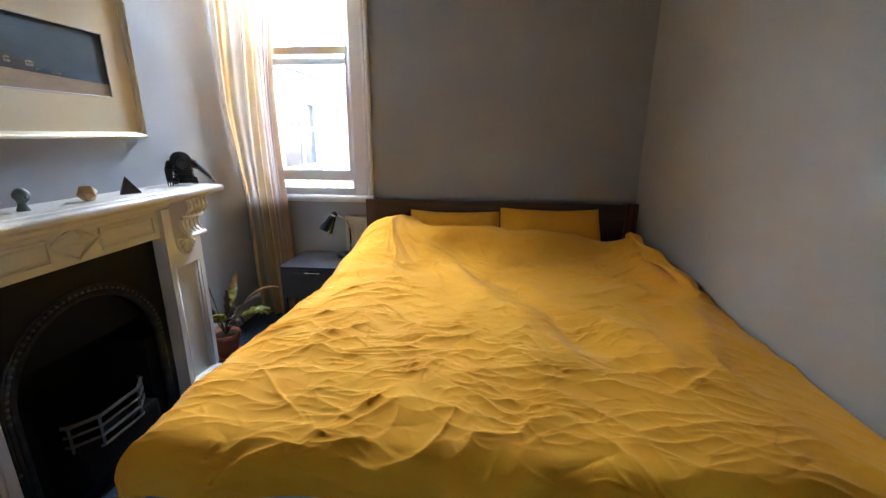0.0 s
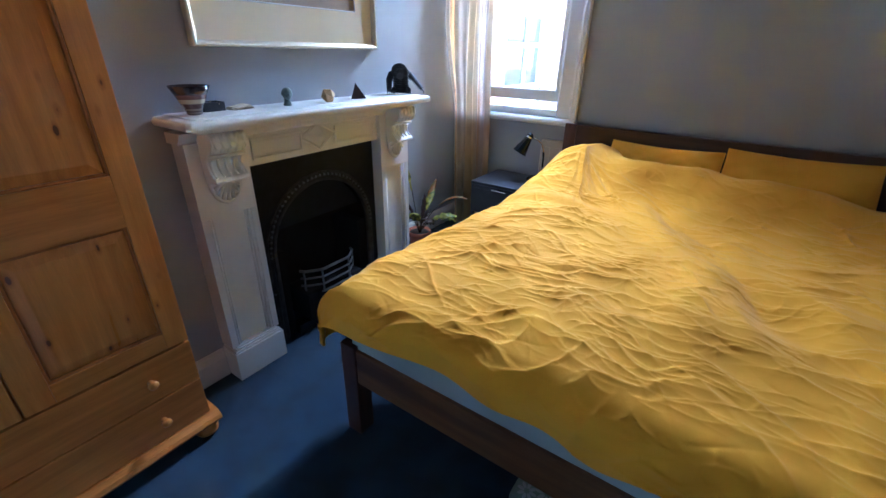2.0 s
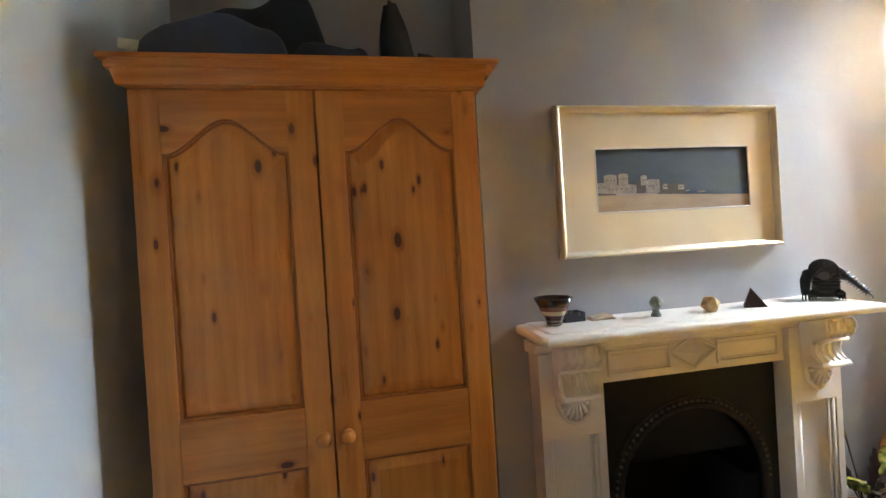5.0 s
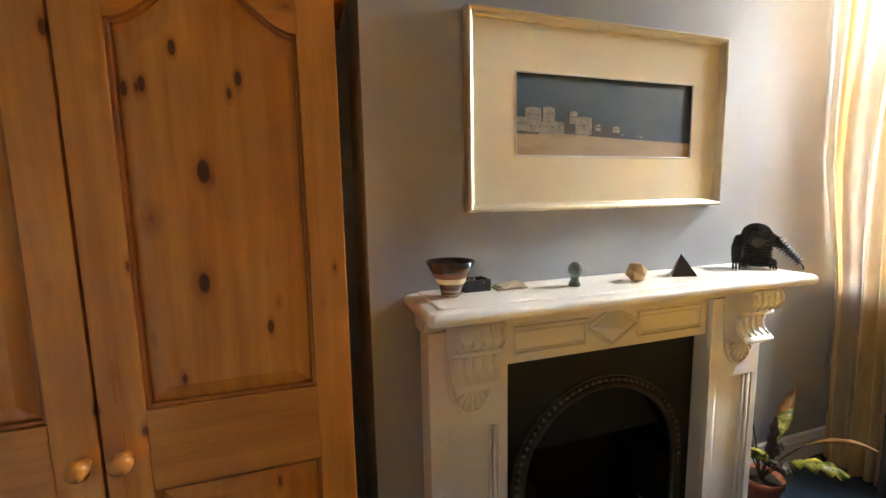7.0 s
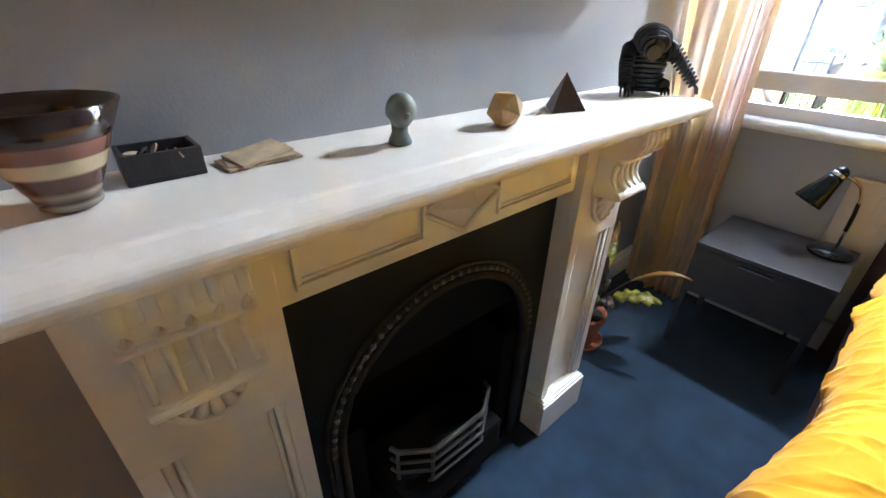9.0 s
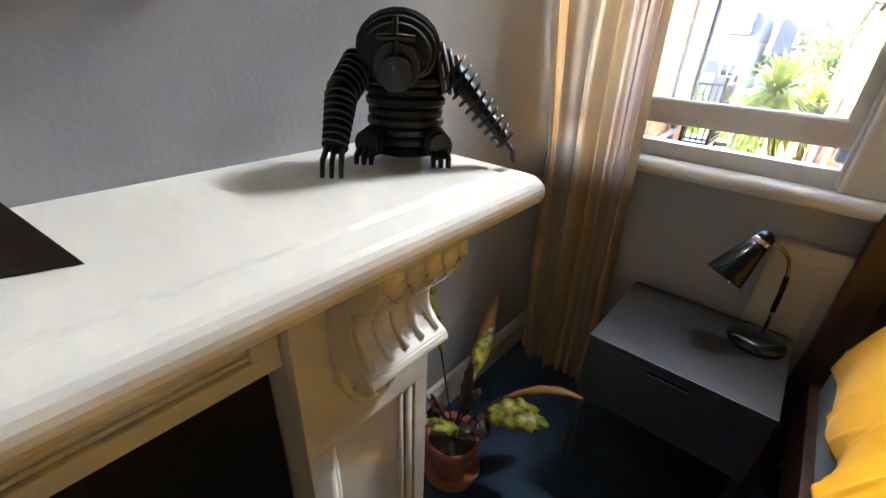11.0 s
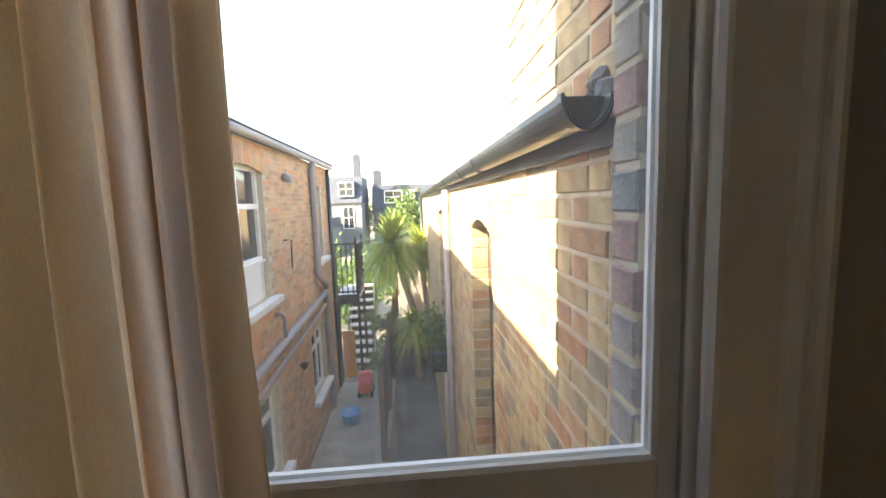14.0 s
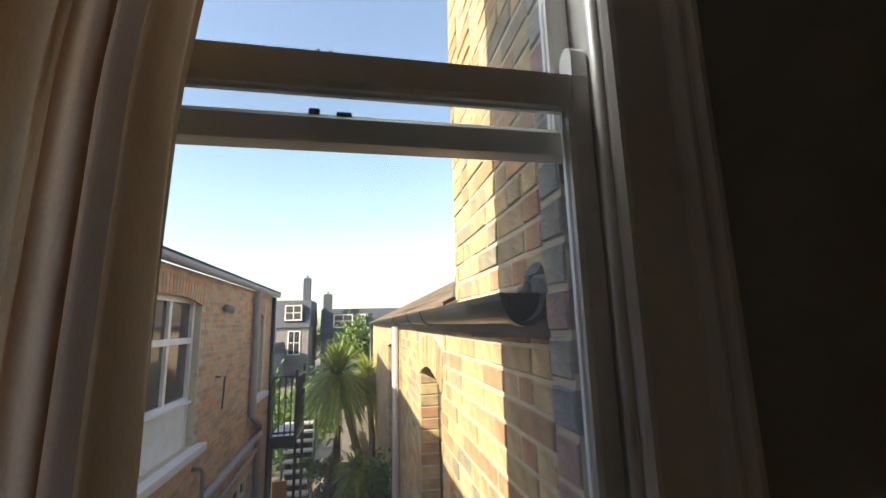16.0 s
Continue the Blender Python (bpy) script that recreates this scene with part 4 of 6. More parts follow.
# ---------------------------------------------------------------- things on the mantel shelf
MZ = 1.2025
bowl = thing("pottery_bowl", "brown and cream banded glazed pottery bowl full of trinkets", "bowl", (-1.488, 0.823, MZ))
part("bowl_body", lathe([(0.022, 0), (0.026, 0.003), (0.028, 0.014), (0.039, 0.038), (0.053, 0.068), (0.068, 0.098), (0.0655, 0.0985), (0.050, 0.068), (0.033, 0.032), (0.018, 0.012), (0.001, 0.010)], (-1.488, 0.823, MZ), 40), M_BOWL, bowl, smooth=True)
rng = random.Random(7)
for k, m_ in enumerate((M_CHROME, M_SAND, M_LEAF_DRY, M_CHROME, M_BLACKPVC, M_SAND)):
    a = k * 1.05
    part("trinket", lathe([(0.004, 0), (0.011, 0.004), (0.011, 0.009), (0.004, 0.013)], (-1.488 + 0.030 * math.cos(a), 0.823 + 0.030 * math.sin(a), MZ + 0.074), 8, None, Matrix.Rotation(a, 4, "X")), m_, bowl)
part("trinket_heap", lathe([(0.001, 0.02), (0.048, 0.062), (0.045, 0.072), (0.001, 0.082)], (-1.488, 0.823, MZ), 18), M_PAPER, bowl)

tray = thing("trinket_box", "small open black wooden box with coins and odds", "box", (-1.535, 0.912, MZ))
tb = box(-1.567, -1.507, 0.872, 0.952, MZ, MZ + 0.006, 0.001)
for a in ((-1.567, -1.562, 0.872, 0.952), (-1.512, -1.507, 0.872, 0.952), (-1.562, -1.512, 0.872, 0.877), (-1.562, -1.512, 0.947, 0.952)):
    box(*a, MZ + 0.006, MZ + 0.033, 0.001, tb)
part("tray_body", tb, M_BLACKBROWN, tray)
for k in range(5):
    part("coin", lathe([(0.008, 0), (0.008, 0.002)], (-1.55 + 0.009 * k, 0.887 + 0.011 * k, MZ + 0.024 + 0.003 * (k % 3)), 12, None, Matrix.Rotation(0.5 * k, 4, "X")), M_CHROME if k % 2 else M_PAPER, tray)
papers = thing("folded_papers", "small stack of folded cream papers and card", "papers", (-1.515, 1.02, MZ))
for k, (a, dz) in enumerate(((4, 0), (-8, 0.004), (11, 0.008))):
    b = box(-0.026, 0.026, -0.048 + 0.006 * k, 0.048 - 0.006 * k, 0, 0.0035, 0.001)
    bmesh.ops.transform(b, matrix=pose(-1.520, 1.018, MZ + dz, 3 * k, 2 * k, a), verts=b.verts)
    part("paper", b, M_PAPER, papers)

# bust of a head
hb = bmesh.new()
bmesh.ops.create_uvsphere(hb, u_segments=20, v_segments=14, radius=1)
for v in hb.verts:
    c = v.co.copy()
    v.co = Vector((c.x * 0.021, c.y * 0.023, c.z * 0.026))
    if c.x > 0.5 and c.z < 0.3:
        v.co.x += 0.005 * (c.x - 0.5)
    if c.z < -0.3:
        v.co.y *= 0.85
bmesh.ops.transform(hb, matrix=pose(-1.468, 1.210, MZ + 0.048, 0, 8, -15), verts=hb.verts)
lathe([(0.017, 0), (0.018, 0.004), (0.012, 0.018), (0.013, 0.030)], (-1.472, 1.210, MZ), 14, hb)
box(-1.452, -1.443, 1.2015, 1.2095, MZ + 0.040, MZ + 0.050, 0.003, hb)
solo("stone_bust", hb, M_STONEGREY, "small grey-green stone head ornament", "ornament", smooth=True)

# wooden icosahedron lying on one face
dd = bmesh.new()
bmesh.ops.create_icosphere(dd, subdivisions=1, radius=0.0345)
dd.faces.ensure_lookup_table()
flat = dd.faces[0].normal.rotation_difference(Vector((0, 0, -1))).to_matrix().to_4x4()
bmesh.ops.transform(dd, matrix=Matrix.Rotation(radians(75), 4, "Z") @ flat, verts=dd.verts[:])
low_z = min(v.co.z for v in dd.verts)
bmesh.ops.transform(dd, matrix=Matrix.Translation((-1.458, 1.425, MZ - low_z)), verts=dd.verts[:])
bmesh.ops.bevel(dd, geom=dd.edges[:], offset=0.0008, segments=1, affect="EDGES")
solo("wooden_polyhedron", dd, M_PALEWOOD, "pale maple wooden icosahedron ornament", "ornament")

# pyramid
py = bmesh.new()
pv = [py.verts.new(c) for c in ((-1.436, 1.652, MZ), (-1.462, 1.572, MZ), (-1.525, 1.635, MZ), (-1.468, 1.612, MZ + 0.074))]
for f in ((0, 1, 2), (0, 1, 3), (1, 2, 3), (2, 0, 3)):
    py.faces.new([pv[i] for i in f])
solo("wooden_pyramid", py, M_DARKPYR, "dark walnut wooden pyramid ornament", "ornament")

# gorilla figure of stacked black slices, facing out over the corner of the shelf
go = bmesh.new()
GO = Matrix.Translation((-1.484, 1.980, MZ)) @ Matrix.Rotation(radians(40.8), 4, "Z") @ Matrix.Diagonal((1.04, 1.0, 1.16, 1))     # local x to its left hand, -y forwards


def disc(at, rx, ry, t, axis=(0, 0, 1)):
    """One slice: a flat ellipse plate with a small chamfer, across an axis."""
    q = Vector(axis).to_track_quat("Z", "Y").to_matrix().to_4x4()
    lathe([(0.94, -t / 2), (1.0, -t / 4), (1.0, t / 4), (0.94, t / 2)], (0, 0, 0), 22, go, GO @ Matrix.Translation(at) @ q @ Matrix.Diagonal((rx, ry, 1, 1)))


def rod(pts, r, r1=None):
    tube([GO @ Vector(p) for p in pts], r, 8, go, r1)


def limb(a, c, r0, r1, n, t=0.0030, core=0.62):
    a, c = Vector(a), Vector(c)
    for i in range(n):
        f = i / (n - 1)
        r = r0 + (r1 - r0) * f
        disc(a.lerp(c, f), r, r, t, c - a)
    rod([a, c], r0 * core, r1 * core)


for i in range(11):                                   # belly and chest, flat slices
    f = i / 10
    w = 0.034 + 0.010 * math.sin(math.pi * (0.15 + 0.75 * f))
    disc((0, -0.004 * f, 0.010 + 0.0095 * f * 10), w * (1.0 if i % 2 else 0.95), w * (0.80 if i % 2 else 0.76), 0.0092)
for k, g in enumerate((0.66, 0.84, 0.94, 0.99, 1.0, 0.93, 0.80)):   # skull of upright slices facing forwards
    disc((-0.006, 0.014 - 0.0086 * k, 0.112 - 0.0020 * k), 0.043 * g, 0.031 * g, 0.0068, (0, 1, 0))
disc((-0.006, -0.043, 0.090), 0.024, 0.022, 0.0070, (0, 1, 0.25))  # muzzle
disc((-0.006, -0.050, 0.084), 0.017, 0.016, 0.0070, (0, 1, 0.25))
rod([(-0.024, -0.045, 0.112), (-0.006, -0.050, 0.113), (0.012, -0.045, 0.112)], 0.0034)      # brow
rod([(-0.006, -0.046, 0.128), (-0.006, -0.050, 0.112), (-0.006, -0.054, 0.098)], 0.0026)     # ridge of the nose
for s in (-1, 1):                                     # shoulders of curved plates
    for k in range(4):
        disc((s * (0.036 + 0.0072 * k), 0.0, 0.090 - 0.003 * k), 0.026 - 0.0022 * k, 0.027 - 0.0025 * k, 0.0048, (1, 0, 0.25 * s))
# near arm, upright, and its prongs
limb((-0.050, -0.008, 0.086), (-0.060, -0.046, 0.066), 0.0180, 0.0165, 6)
limb((-0.061, -0.050, 0.062), (-0.063, -0.082, 0.026), 0.0165, 0.0130, 8)
for k in (-1, 0, 1):
    rod([(-0.063 + 0.007 * k, -0.082, 0.026), (-0.063 + 0.009 * k, -0.099, 0.017), (-0.063 + 0.009 * k, -0.106, 0.003)], 0.0034, 0.0022)
# far arm, stretched out to the corner
limb((0.050, -0.006, 0.086), (0.112, -0.012, 0.024), 0.0190, 0.0125, 10)
for k in (-1, 0, 1):
    rod([(0.112, -0.012, 0.024), (0.122, -0.012 + 0.006 * k, 0.014), (0.124, -0.014 + 0.007 * k, 0.003)], 0.0036, 0.0022)
for s in (-1, 1):                                     # folded legs and toes
    limb((s * 0.030, -0.006, 0.020), (s * 0.040, -0.036, 0.019), 0.0165, 0.0135, 6)
    for k in (-1, 0, 1):
        rod([(s * 0.040 + 0.007 * k, -0.036, 0.014), (s * 0.041 + 0.008 * k, -0.048, 0.010), (s * 0.041 + 0.008 * k, -0.053, 0.003)], 0.0042, 0.0026)
solo("gorilla_figure", go, M_PLASTIC_BLACK, "seated gorilla model built of stacked black acrylic slices", "figurine")

# ---------------------------------------------------------------- bed
bed = thing("bed", "dark stained wooden double bed frame with a plank headboard", "bed", (0.12, 2.0, 0))
HX0, HX1, HY = -0.898, XR - 0.004, 3.126
for x0, x1 in ((HX0, HX0 + 0.085), (HX1 - 0.085, HX1)):
    part("headboard_post", box(x0, x1, HY, HY + 0.062, 0.001, 0.968, 0.006), M_DARKWOOD_V, bed)
part("headboard_top", box(HX0 + 0.085, HX1 - 0.085, HY + 0.006, HY + 0.050, 0.79, 0.962, 0.006), M_DARKWOOD, bed)
part("headboard_panel", box(HX0 + 0.085, HX1 - 0.085, HY + 0.020, HY + 0.042, 0.40, 0.79), M_DARKWOOD, bed)
for x0, x1 in ((-0.866, -0.792), (HX1 - 0.074, HX1)):
    part("leg", box(x0, x1, 0.860, 0.934, 0.001, 0.440, 0.005), M_DARKWOOD_V, bed)
part("foot_rail", box(-0.792, HX1 - 0.074, 0.866, 0.900, 0.272, 0.425, 0.004), M_RAILWOOD, bed)
part("side_rail", box(-0.860, -0.828, 0.934, HY, 0.272, 0.425, 0.004), M_DARKWOOD, bed)
part("side_rail", box(HX1 - 0.032, HX1, 0.934, HY, 0.272, 0.425, 0.004), M_DARKWOOD, bed)
for k in range(12):
    yy = 0.99 + k * 0.178
    part("slat", box(-0.828, HX1 - 0.032, yy, yy + 0.07, 0.36, 0.378), M_RAILWOOD, bed)
mb = box(-0.835, HX1 - 0.02, 0.880, 3.10, 0.379, 0.600, 0.035, seg=3)
tagged(mesh_ob("mattress", mb, M_SHEET, True), "mattress in a pale blue fitted sheet", "mattress")


def pillow(x0, x1, tilt, z, name_label):
    n = 44
    u, v = np.meshgrid(np.linspace(-1, 1, n), np.linspace(-1, 1, n), indexing="ij")
    w, h = (x1 - x0) / 2, 0.245
    e = (1 - np.abs(u) ** 3.6) * (1 - np.abs(v) ** 2.6)
    pu = np.maximum(e, 0) ** 0.60 * 0.070
    rng = np.random.RandomState(int(abs(x0) * 100))
    wr = np.zeros_like(u)
    for _ in range(14):
        a, f, p_ = rng.uniform(0, 3.1), rng.uniform(6, 22), rng.uniform(0, 6)
        wr += np.sin((u * math.cos(a) + v * math.sin(a)) * f + p_) / f
    pinch = 1 - 0.05 * (u ** 2) * (np.abs(v) < 2)
    m = pose((x0 + x1) / 2, 2.985, z, tilt, 0, 0)
    rows = []
    for s in (1, -1):
        loc = np.stack([u * w * (1 - 0.03 * np.abs(v) ** 2 * (1 - np.abs(v))), v * h * (1 + 0.02 * np.abs(u) ** 3 - 0.03 * np.cos(u * 2.2)), s * (pu + 0.020 * wr * (pu > 0.01))], -1).reshape(-1, 3)
        mm = np.array(m)
        rows.append((loc @ mm[:3, :3].T + mm[:3, 3]).reshape(n, n, 3))
    both = np.concatenate([rows[0], rows[1][::-1]], 0)
    ob = grid_mesh("pillow", both, M_DUVET)
    return tagged(ob, name_label, "pillow", "pillows on the bed")


pillow(-0.545, 0.125, 57, 0.682, "mustard yellow cotton pillow propped against the headboard")
pillow(0.130, 0.840, 55, 0.715, "mustard yellow cotton pillow leaning on the headboard")

# duvet: a sheet draped over the mattress, with sewn fullness and many creases
NU, NV = 560, 640
S0, S1 = -0.86 - 0.27, XR - 0.02          # across, as laid flat
T0, T1 = 0.86 - 0.12, 2.86                # along
su, tv = np.meshgrid(np.linspace(S0, S1, NU), np.linspace(T0, T1, NV), indexing="ij")
short = np.clip((tv - 1.5) / 0.7, 0, 1)
su = S1 + (su - S1) * (S1 - S0 - 0.22 * short * short * (3 - 2 * short)) / (S1 - S0)
rs = np.random.RandomState(11)
LEFT, FOOT, RAD = -0.805 - 0.035 * np.exp(-((tv - 0.9) / 0.4) ** 2) + 0.055 * short * short * (3 - 2 * short), 0.93, 0.10


def fall(d, r):
    """Distance past an edge to a run outwards and a drop, round a rounded edge."""
    d = np.maximum(d, 0)
    a = np.minimum(d / r, math.pi / 2)
    return r * np.sin(a), r * (1 - np.cos(a)) + np.maximum(d - r * math.pi / 2, 0)


ox, dx = fall(LEFT - su, RAD)
oy, dy = fall(FOOT - tv, 0.085)
px = np.where(su < LEFT, LEFT - ox, su)
pyy = np.where(tv < FOOT, FOOT - oy, tv)


wu = su + 0.030 * np.sin(tv * 5.1 + 1.3) + 0.012 * np.sin(tv * 13.0 + su * 4.0) + 0.006 * np.sin(su * 31 + tv * 9)
wv = tv + 0.045 * np.sin(su * 4.3 + 0.6) + 0.018 * np.sin(su * 11.0 - tv * 5.0) + 0.006 * np.sin(su * 27 - tv * 13)


def bump(cx, cy, rx, ry, h, a=0.0):
    c, s = math.cos(a), math.sin(a)
    x, y = (wu - cx) * c + (wv - cy) * s, -(wu - cx) * s + (wv - cy) * c
    return h * np.exp(-((x / rx) ** 2 + (y / ry) ** 2))


h = 0.655 + 0.018 * np.sin(su * 2.3 + 0.4) * np.cos(tv * 1.9)
h += bump(-0.66, 2.72, 0.20, 0.34, 0.185) + bump(-0.28, 2.80, 0.30, 0.20, 0.140) + bump(0.38, 2.82, 0.55, 0.19, 0.168)
h += bump(-0.60, 2.10, 0.22, 0.60, 0.045) + bump(0.05, 1.55, 0.5, 0.6, 0.025) + bump(0.75, 1.4, 0.30, 0.55, 0.040) + bump(0.98, 2.35, 0.10, 0.45, 0.075)
h += bump(0.42, 1.62, 0.06, 0.34, -0.034, 0.55) + bump(0.53, 1.72, 0.08, 0.30, 0.028, 0.55) + bump(0.28, 1.52, 0.09, 0.36, 0.022, 0.60) + bump(0.62, 2.02, 0.26, 0.16, 0.035, 0.2) + bump(0.15, 2.2, 0.06, 0.5, -0.020, 0.75) + bump(-0.15, 2.35, 0.09, 0.55, 0.030, 0.45)
h += bump(1.0, 2.72, 0.09, 0.14, 0.06)
ring = np.zeros_like(su)
def flow(cx, cy):
    """The run of the folds: across the bed, sweeping down towards the foot by the wall."""
    return 0.10 + 0.22 * math.sin(2.1 * cx + 1.7 * cy) - 0.60 / (1 + math.exp(-(cx - 0.25) * 5)) * (0.4 + 0.6 * math.sin(1.4 * cy) ** 2)


def crease(cx, cy, a, ln, wd_, amp, back):
    """One ridge, steep on one side, fading at both ends."""
    m_ = (np.abs(wu - cx) < ln * 2.0) & (np.abs(wv - cy) < ln * 2.0)
    c, s = math.cos(a), math.sin(a)
    x, y = (wu[m_] - cx) * c + (wv[m_] - cy) * s, -(wu[m_] - cx) * s + (wv[m_] - cy) * c
    y = y + rs.uniform(-0.7, 0.7) * x * x / ln * 0.5
    w_ = wd_ * (1 + 0.8 * np.abs(x) / ln)
    ring[m_] += amp * np.exp(-(x / ln) ** 2 * 1.4) * np.where(y > 0, np.exp(-(y / w_)), np.exp(-np.abs(y / (w_ * back)) ** 1.1))


for i in range(440):
    cx, cy = rs.uniform(S0, S1), rs.uniform(T0, 2.62)
    crease(cx, cy, flow(cx, cy) + rs.normal(0, 0.38), rs.uniform(0.06, 0.22), rs.uniform(0.005, 0.012), rs.uniform(0.004, 0.0105), rs.uniform(1.5, 3.0))
for i in range(160):
    cx, cy = rs.uniform(S0, S1), rs.uniform(T0, 2.7)
    crease(cx, cy, flow(cx, cy) + rs.normal(0.0, 0.5), rs.uniform(0.05, 0.14), rs.uniform(0.005, 0.009), -rs.uniform(0.002, 0.0045), 1.2)
for i in range(1500):
    cx, cy = rs.uniform(S0, S1), rs.uniform(T0, T1)
    a = flow(cx, cy) + rs.normal(0, 0.42) if rs.rand() < 0.8 else rs.uniform(0, math.pi)
    crease(cx, cy, a, rs.uniform(0.03, 0.10), rs.uniform(0.0028, 0.006), rs.uniform(0.0013, 0.0045), rs.uniform(1.2, 2.2))
for i in range(26):                                   # pulled threads of cloth running down from the gathered corner
    a = rs.uniform(-1.50, -0.25)
    d_ = rs.uniform(0.10, 0.50)
    crease(-0.60 + d_ * math.cos(a), 2.70 + d_ * math.sin(a), a, rs.uniform(0.12, 0.30), rs.uniform(0.008, 0.016), rs.uniform(0.005, 0.012), 1.6)
for i in range(46):
    cx, cy, a = rs.uniform(S0 + 0.1, S1), rs.uniform(T0 + 0.1, T1), rs.uniform(0, 3.14)
    c, s = math.cos(a), math.sin(a)
    x, y = (su - cx) * c + (tv - cy) * s, -(su - cx) * s + (tv - cy) * c
    ring += rs.uniform(0.006, 0.019) * np.exp(-(x / rs.uniform(0.15, 0.4)) ** 2 - (y / rs.uniform(0.04, 0.09)) ** 2)
drop = np.maximum(dx, dy) + 0.25 * np.minimum(dx, dy)
hang = np.clip(drop / 0.12, 0, 1)
hem = 1.0 + 0.10 * np.sin(tv * 7.0 + 1.0) * (dx > dy) + 0.14 * np.sin(su * 5.0 + 0.7) * (dy >= dx)
drop = drop * hem
z = h + ring * 0.96 * (1 - 0.35 * hang) - drop
folds = 0.016 * np.sin(tv * 19 + 2.2 * np.sin(tv * 5.0)) * np.clip(dx / 0.12, 0, 1) + 0.0
px = px - folds - ring * 0.9 * np.clip(dx / 0.1, 0, 1) - 0.015 * np.clip(dx / 0.2, 0, 1)
pyy = pyy - (0.013 * np.sin(su * 15 + 1.7 * np.sin(su * 4.0)) + ring * 0.9) * np.clip(dy / 0.08, 0, 1)
headlift = np.clip((tv - 2.72) / 0.14, 0, 1)
pyy = pyy + headlift * 0.17 / (1 + np.exp((su + 0.44) * 40)) + headlift * (0.02 * np.sin(su * 9.0) + 0.015 * np.sin(su * 23.0))
z = z - headlift ** 2 * 0.008
px = np.minimum(px, XR - 0.012)
sheet = np.stack([px, pyy, np.maximum(z, 0.30)], -1)
duvet = grid_mesh("duvet", sheet, M_DUVET, thick=0.0)
so = duvet.modifiers.new("thickness", "SOLIDIFY")
so.thickness, so.offset = 0.012, -1
tagged(duvet, "crumpled mustard yellow cotton duvet spread over the bed", "duvet")

# duvet corner rolled up against the wall
nr, ns = 60, 26
ua, va = np.meshgrid(np.linspace(0, 1, nr), np.linspace(0, 2 * math.pi, ns), indexing="ij")
rad = (0.052 - 0.026 * ua + 0.012 * np.sin(ua * 17) + 0.010 * np.sin(va * 3 + ua * 9)) * np.clip(np.minimum(ua, 1 - ua) * 9, 0.02, 1) ** 0.5
roll_x = 1.02 - 0.02 * np.sin(ua * 6) + rad * np.cos(va) * 0.9
roll_y = 2.93 - 0.95 * ua + 0.02 * np.sin(ua * 12)
roll_z = 0.775 - 0.060 * ua + rad * np.sin(va) * 0.9
roll = grid_mesh("throw", np.stack([np.minimum(roll_x, XR - 0.006), roll_y, roll_z], -1), M_DUVET)
tagged(roll, "mustard yellow cotton sheet bunched along the wall", "bedding")

# patterned box under the bed
ub = thing("storage_box", "green fabric storage box printed with white daisies under the bed", "box", (0.1, 1.2, 0))
part("box_body", box(-0.16, 0.36, 0.915, 1.40, 0.001, 0.110, 0.008), M_BOXGREEN, ub)
rng = random.Random(12)
for k, (fx, fy, fs) in enumerate(((-0.115, 0.955, 0.042), (-0.055, 0.985, 0.050), (0.015, 0.950, 0.046), (0.080, 0.985, 0.052), (0.150, 0.955, 0.046), (0.215, 0.985, 0.050), (0.290, 0.955, 0.046), (-0.10, 1.05, 0.046), (0.02, 1.04, 0.050), (0.14, 1.05, 0.046), (0.26, 1.04, 0.048))):
    fl = None
    for p_ in range(8):
        b = lathe([(1, 0), (1, 0.0012)], (0, 0, 0), 10, None, Matrix.Diagonal((fs * 0.30, fs * 0.14, 1, 1)))
        bmesh.ops.transform(b, matrix=Matrix.Translation((fx, fy, 0.1104)) @ Matrix.Rotation(p_ * math.pi / 4 + k, 4, "Z") @ Matrix.Translation((fs * 0.5, 0, 0)), verts=b.verts)
        fl = b if fl is None else join(fl, b)
    part("daisy_print", fl, M_UPVC, ub)

# ---------------------------------------------------------------- bedside table, lamp, radiator
bt = thing("bedside_table", "black-brown bedside table with one slotted drawer and open legs", "bedside table", (-1.18, 2.915, 0))
part("tabletop", box(-1.420, -0.942, 2.702, 3.130, 0.520, 0.541, 0.002), M_BLACKBROWN, bt)
part("side_panel", box(-1.418, -1.398, 2.722, 3.128, 0.300, 0.5195), M_BLACKBROWN, bt)
part("side_panel", box(-0.964, -0.944, 2.722, 3.128, 0.300, 0.5195), M_BLACKBROWN, bt)
part("back_panel", box(-1.398, -0.964, 3.112, 3.128, 0.300, 0.5195), M_BLACKBROWN, bt)
part("bottom_panel", box(-1.398, -0.964, 2.722, 3.112, 0.300, 0.316), M_BLACKBROWN, bt)
dr = part("drawer", box(-1.418, -0.944, 2.704, 2.721, 0.302, 0.492, 0.001), M_BLACKBROWN, bt)
for a, c, z0 in ((-1.418, -1.245, 0.4922), (-1.129, -0.944, 0.4922), (-1.2448, -1.1292, 0.506)):
    part("drawer_edge", box(a, c, 2.704, 2.721, z0, 0.5175), M_BLACKBROWN, dr)
part("drawer_pull", box(-1.245, -1.129, 2.706, 2.712, 0.4925, 0.4965), M_CHROME, dr, "thin steel edge of the slot handle")
for x in (-1.418, -0.968):
    for y in (2.706, 3.100):
        part("leg", box(x, x + 0.024, y, y + 0.024, 0.001, 0.300, 0.002), M_BLACKBROWN, bt)

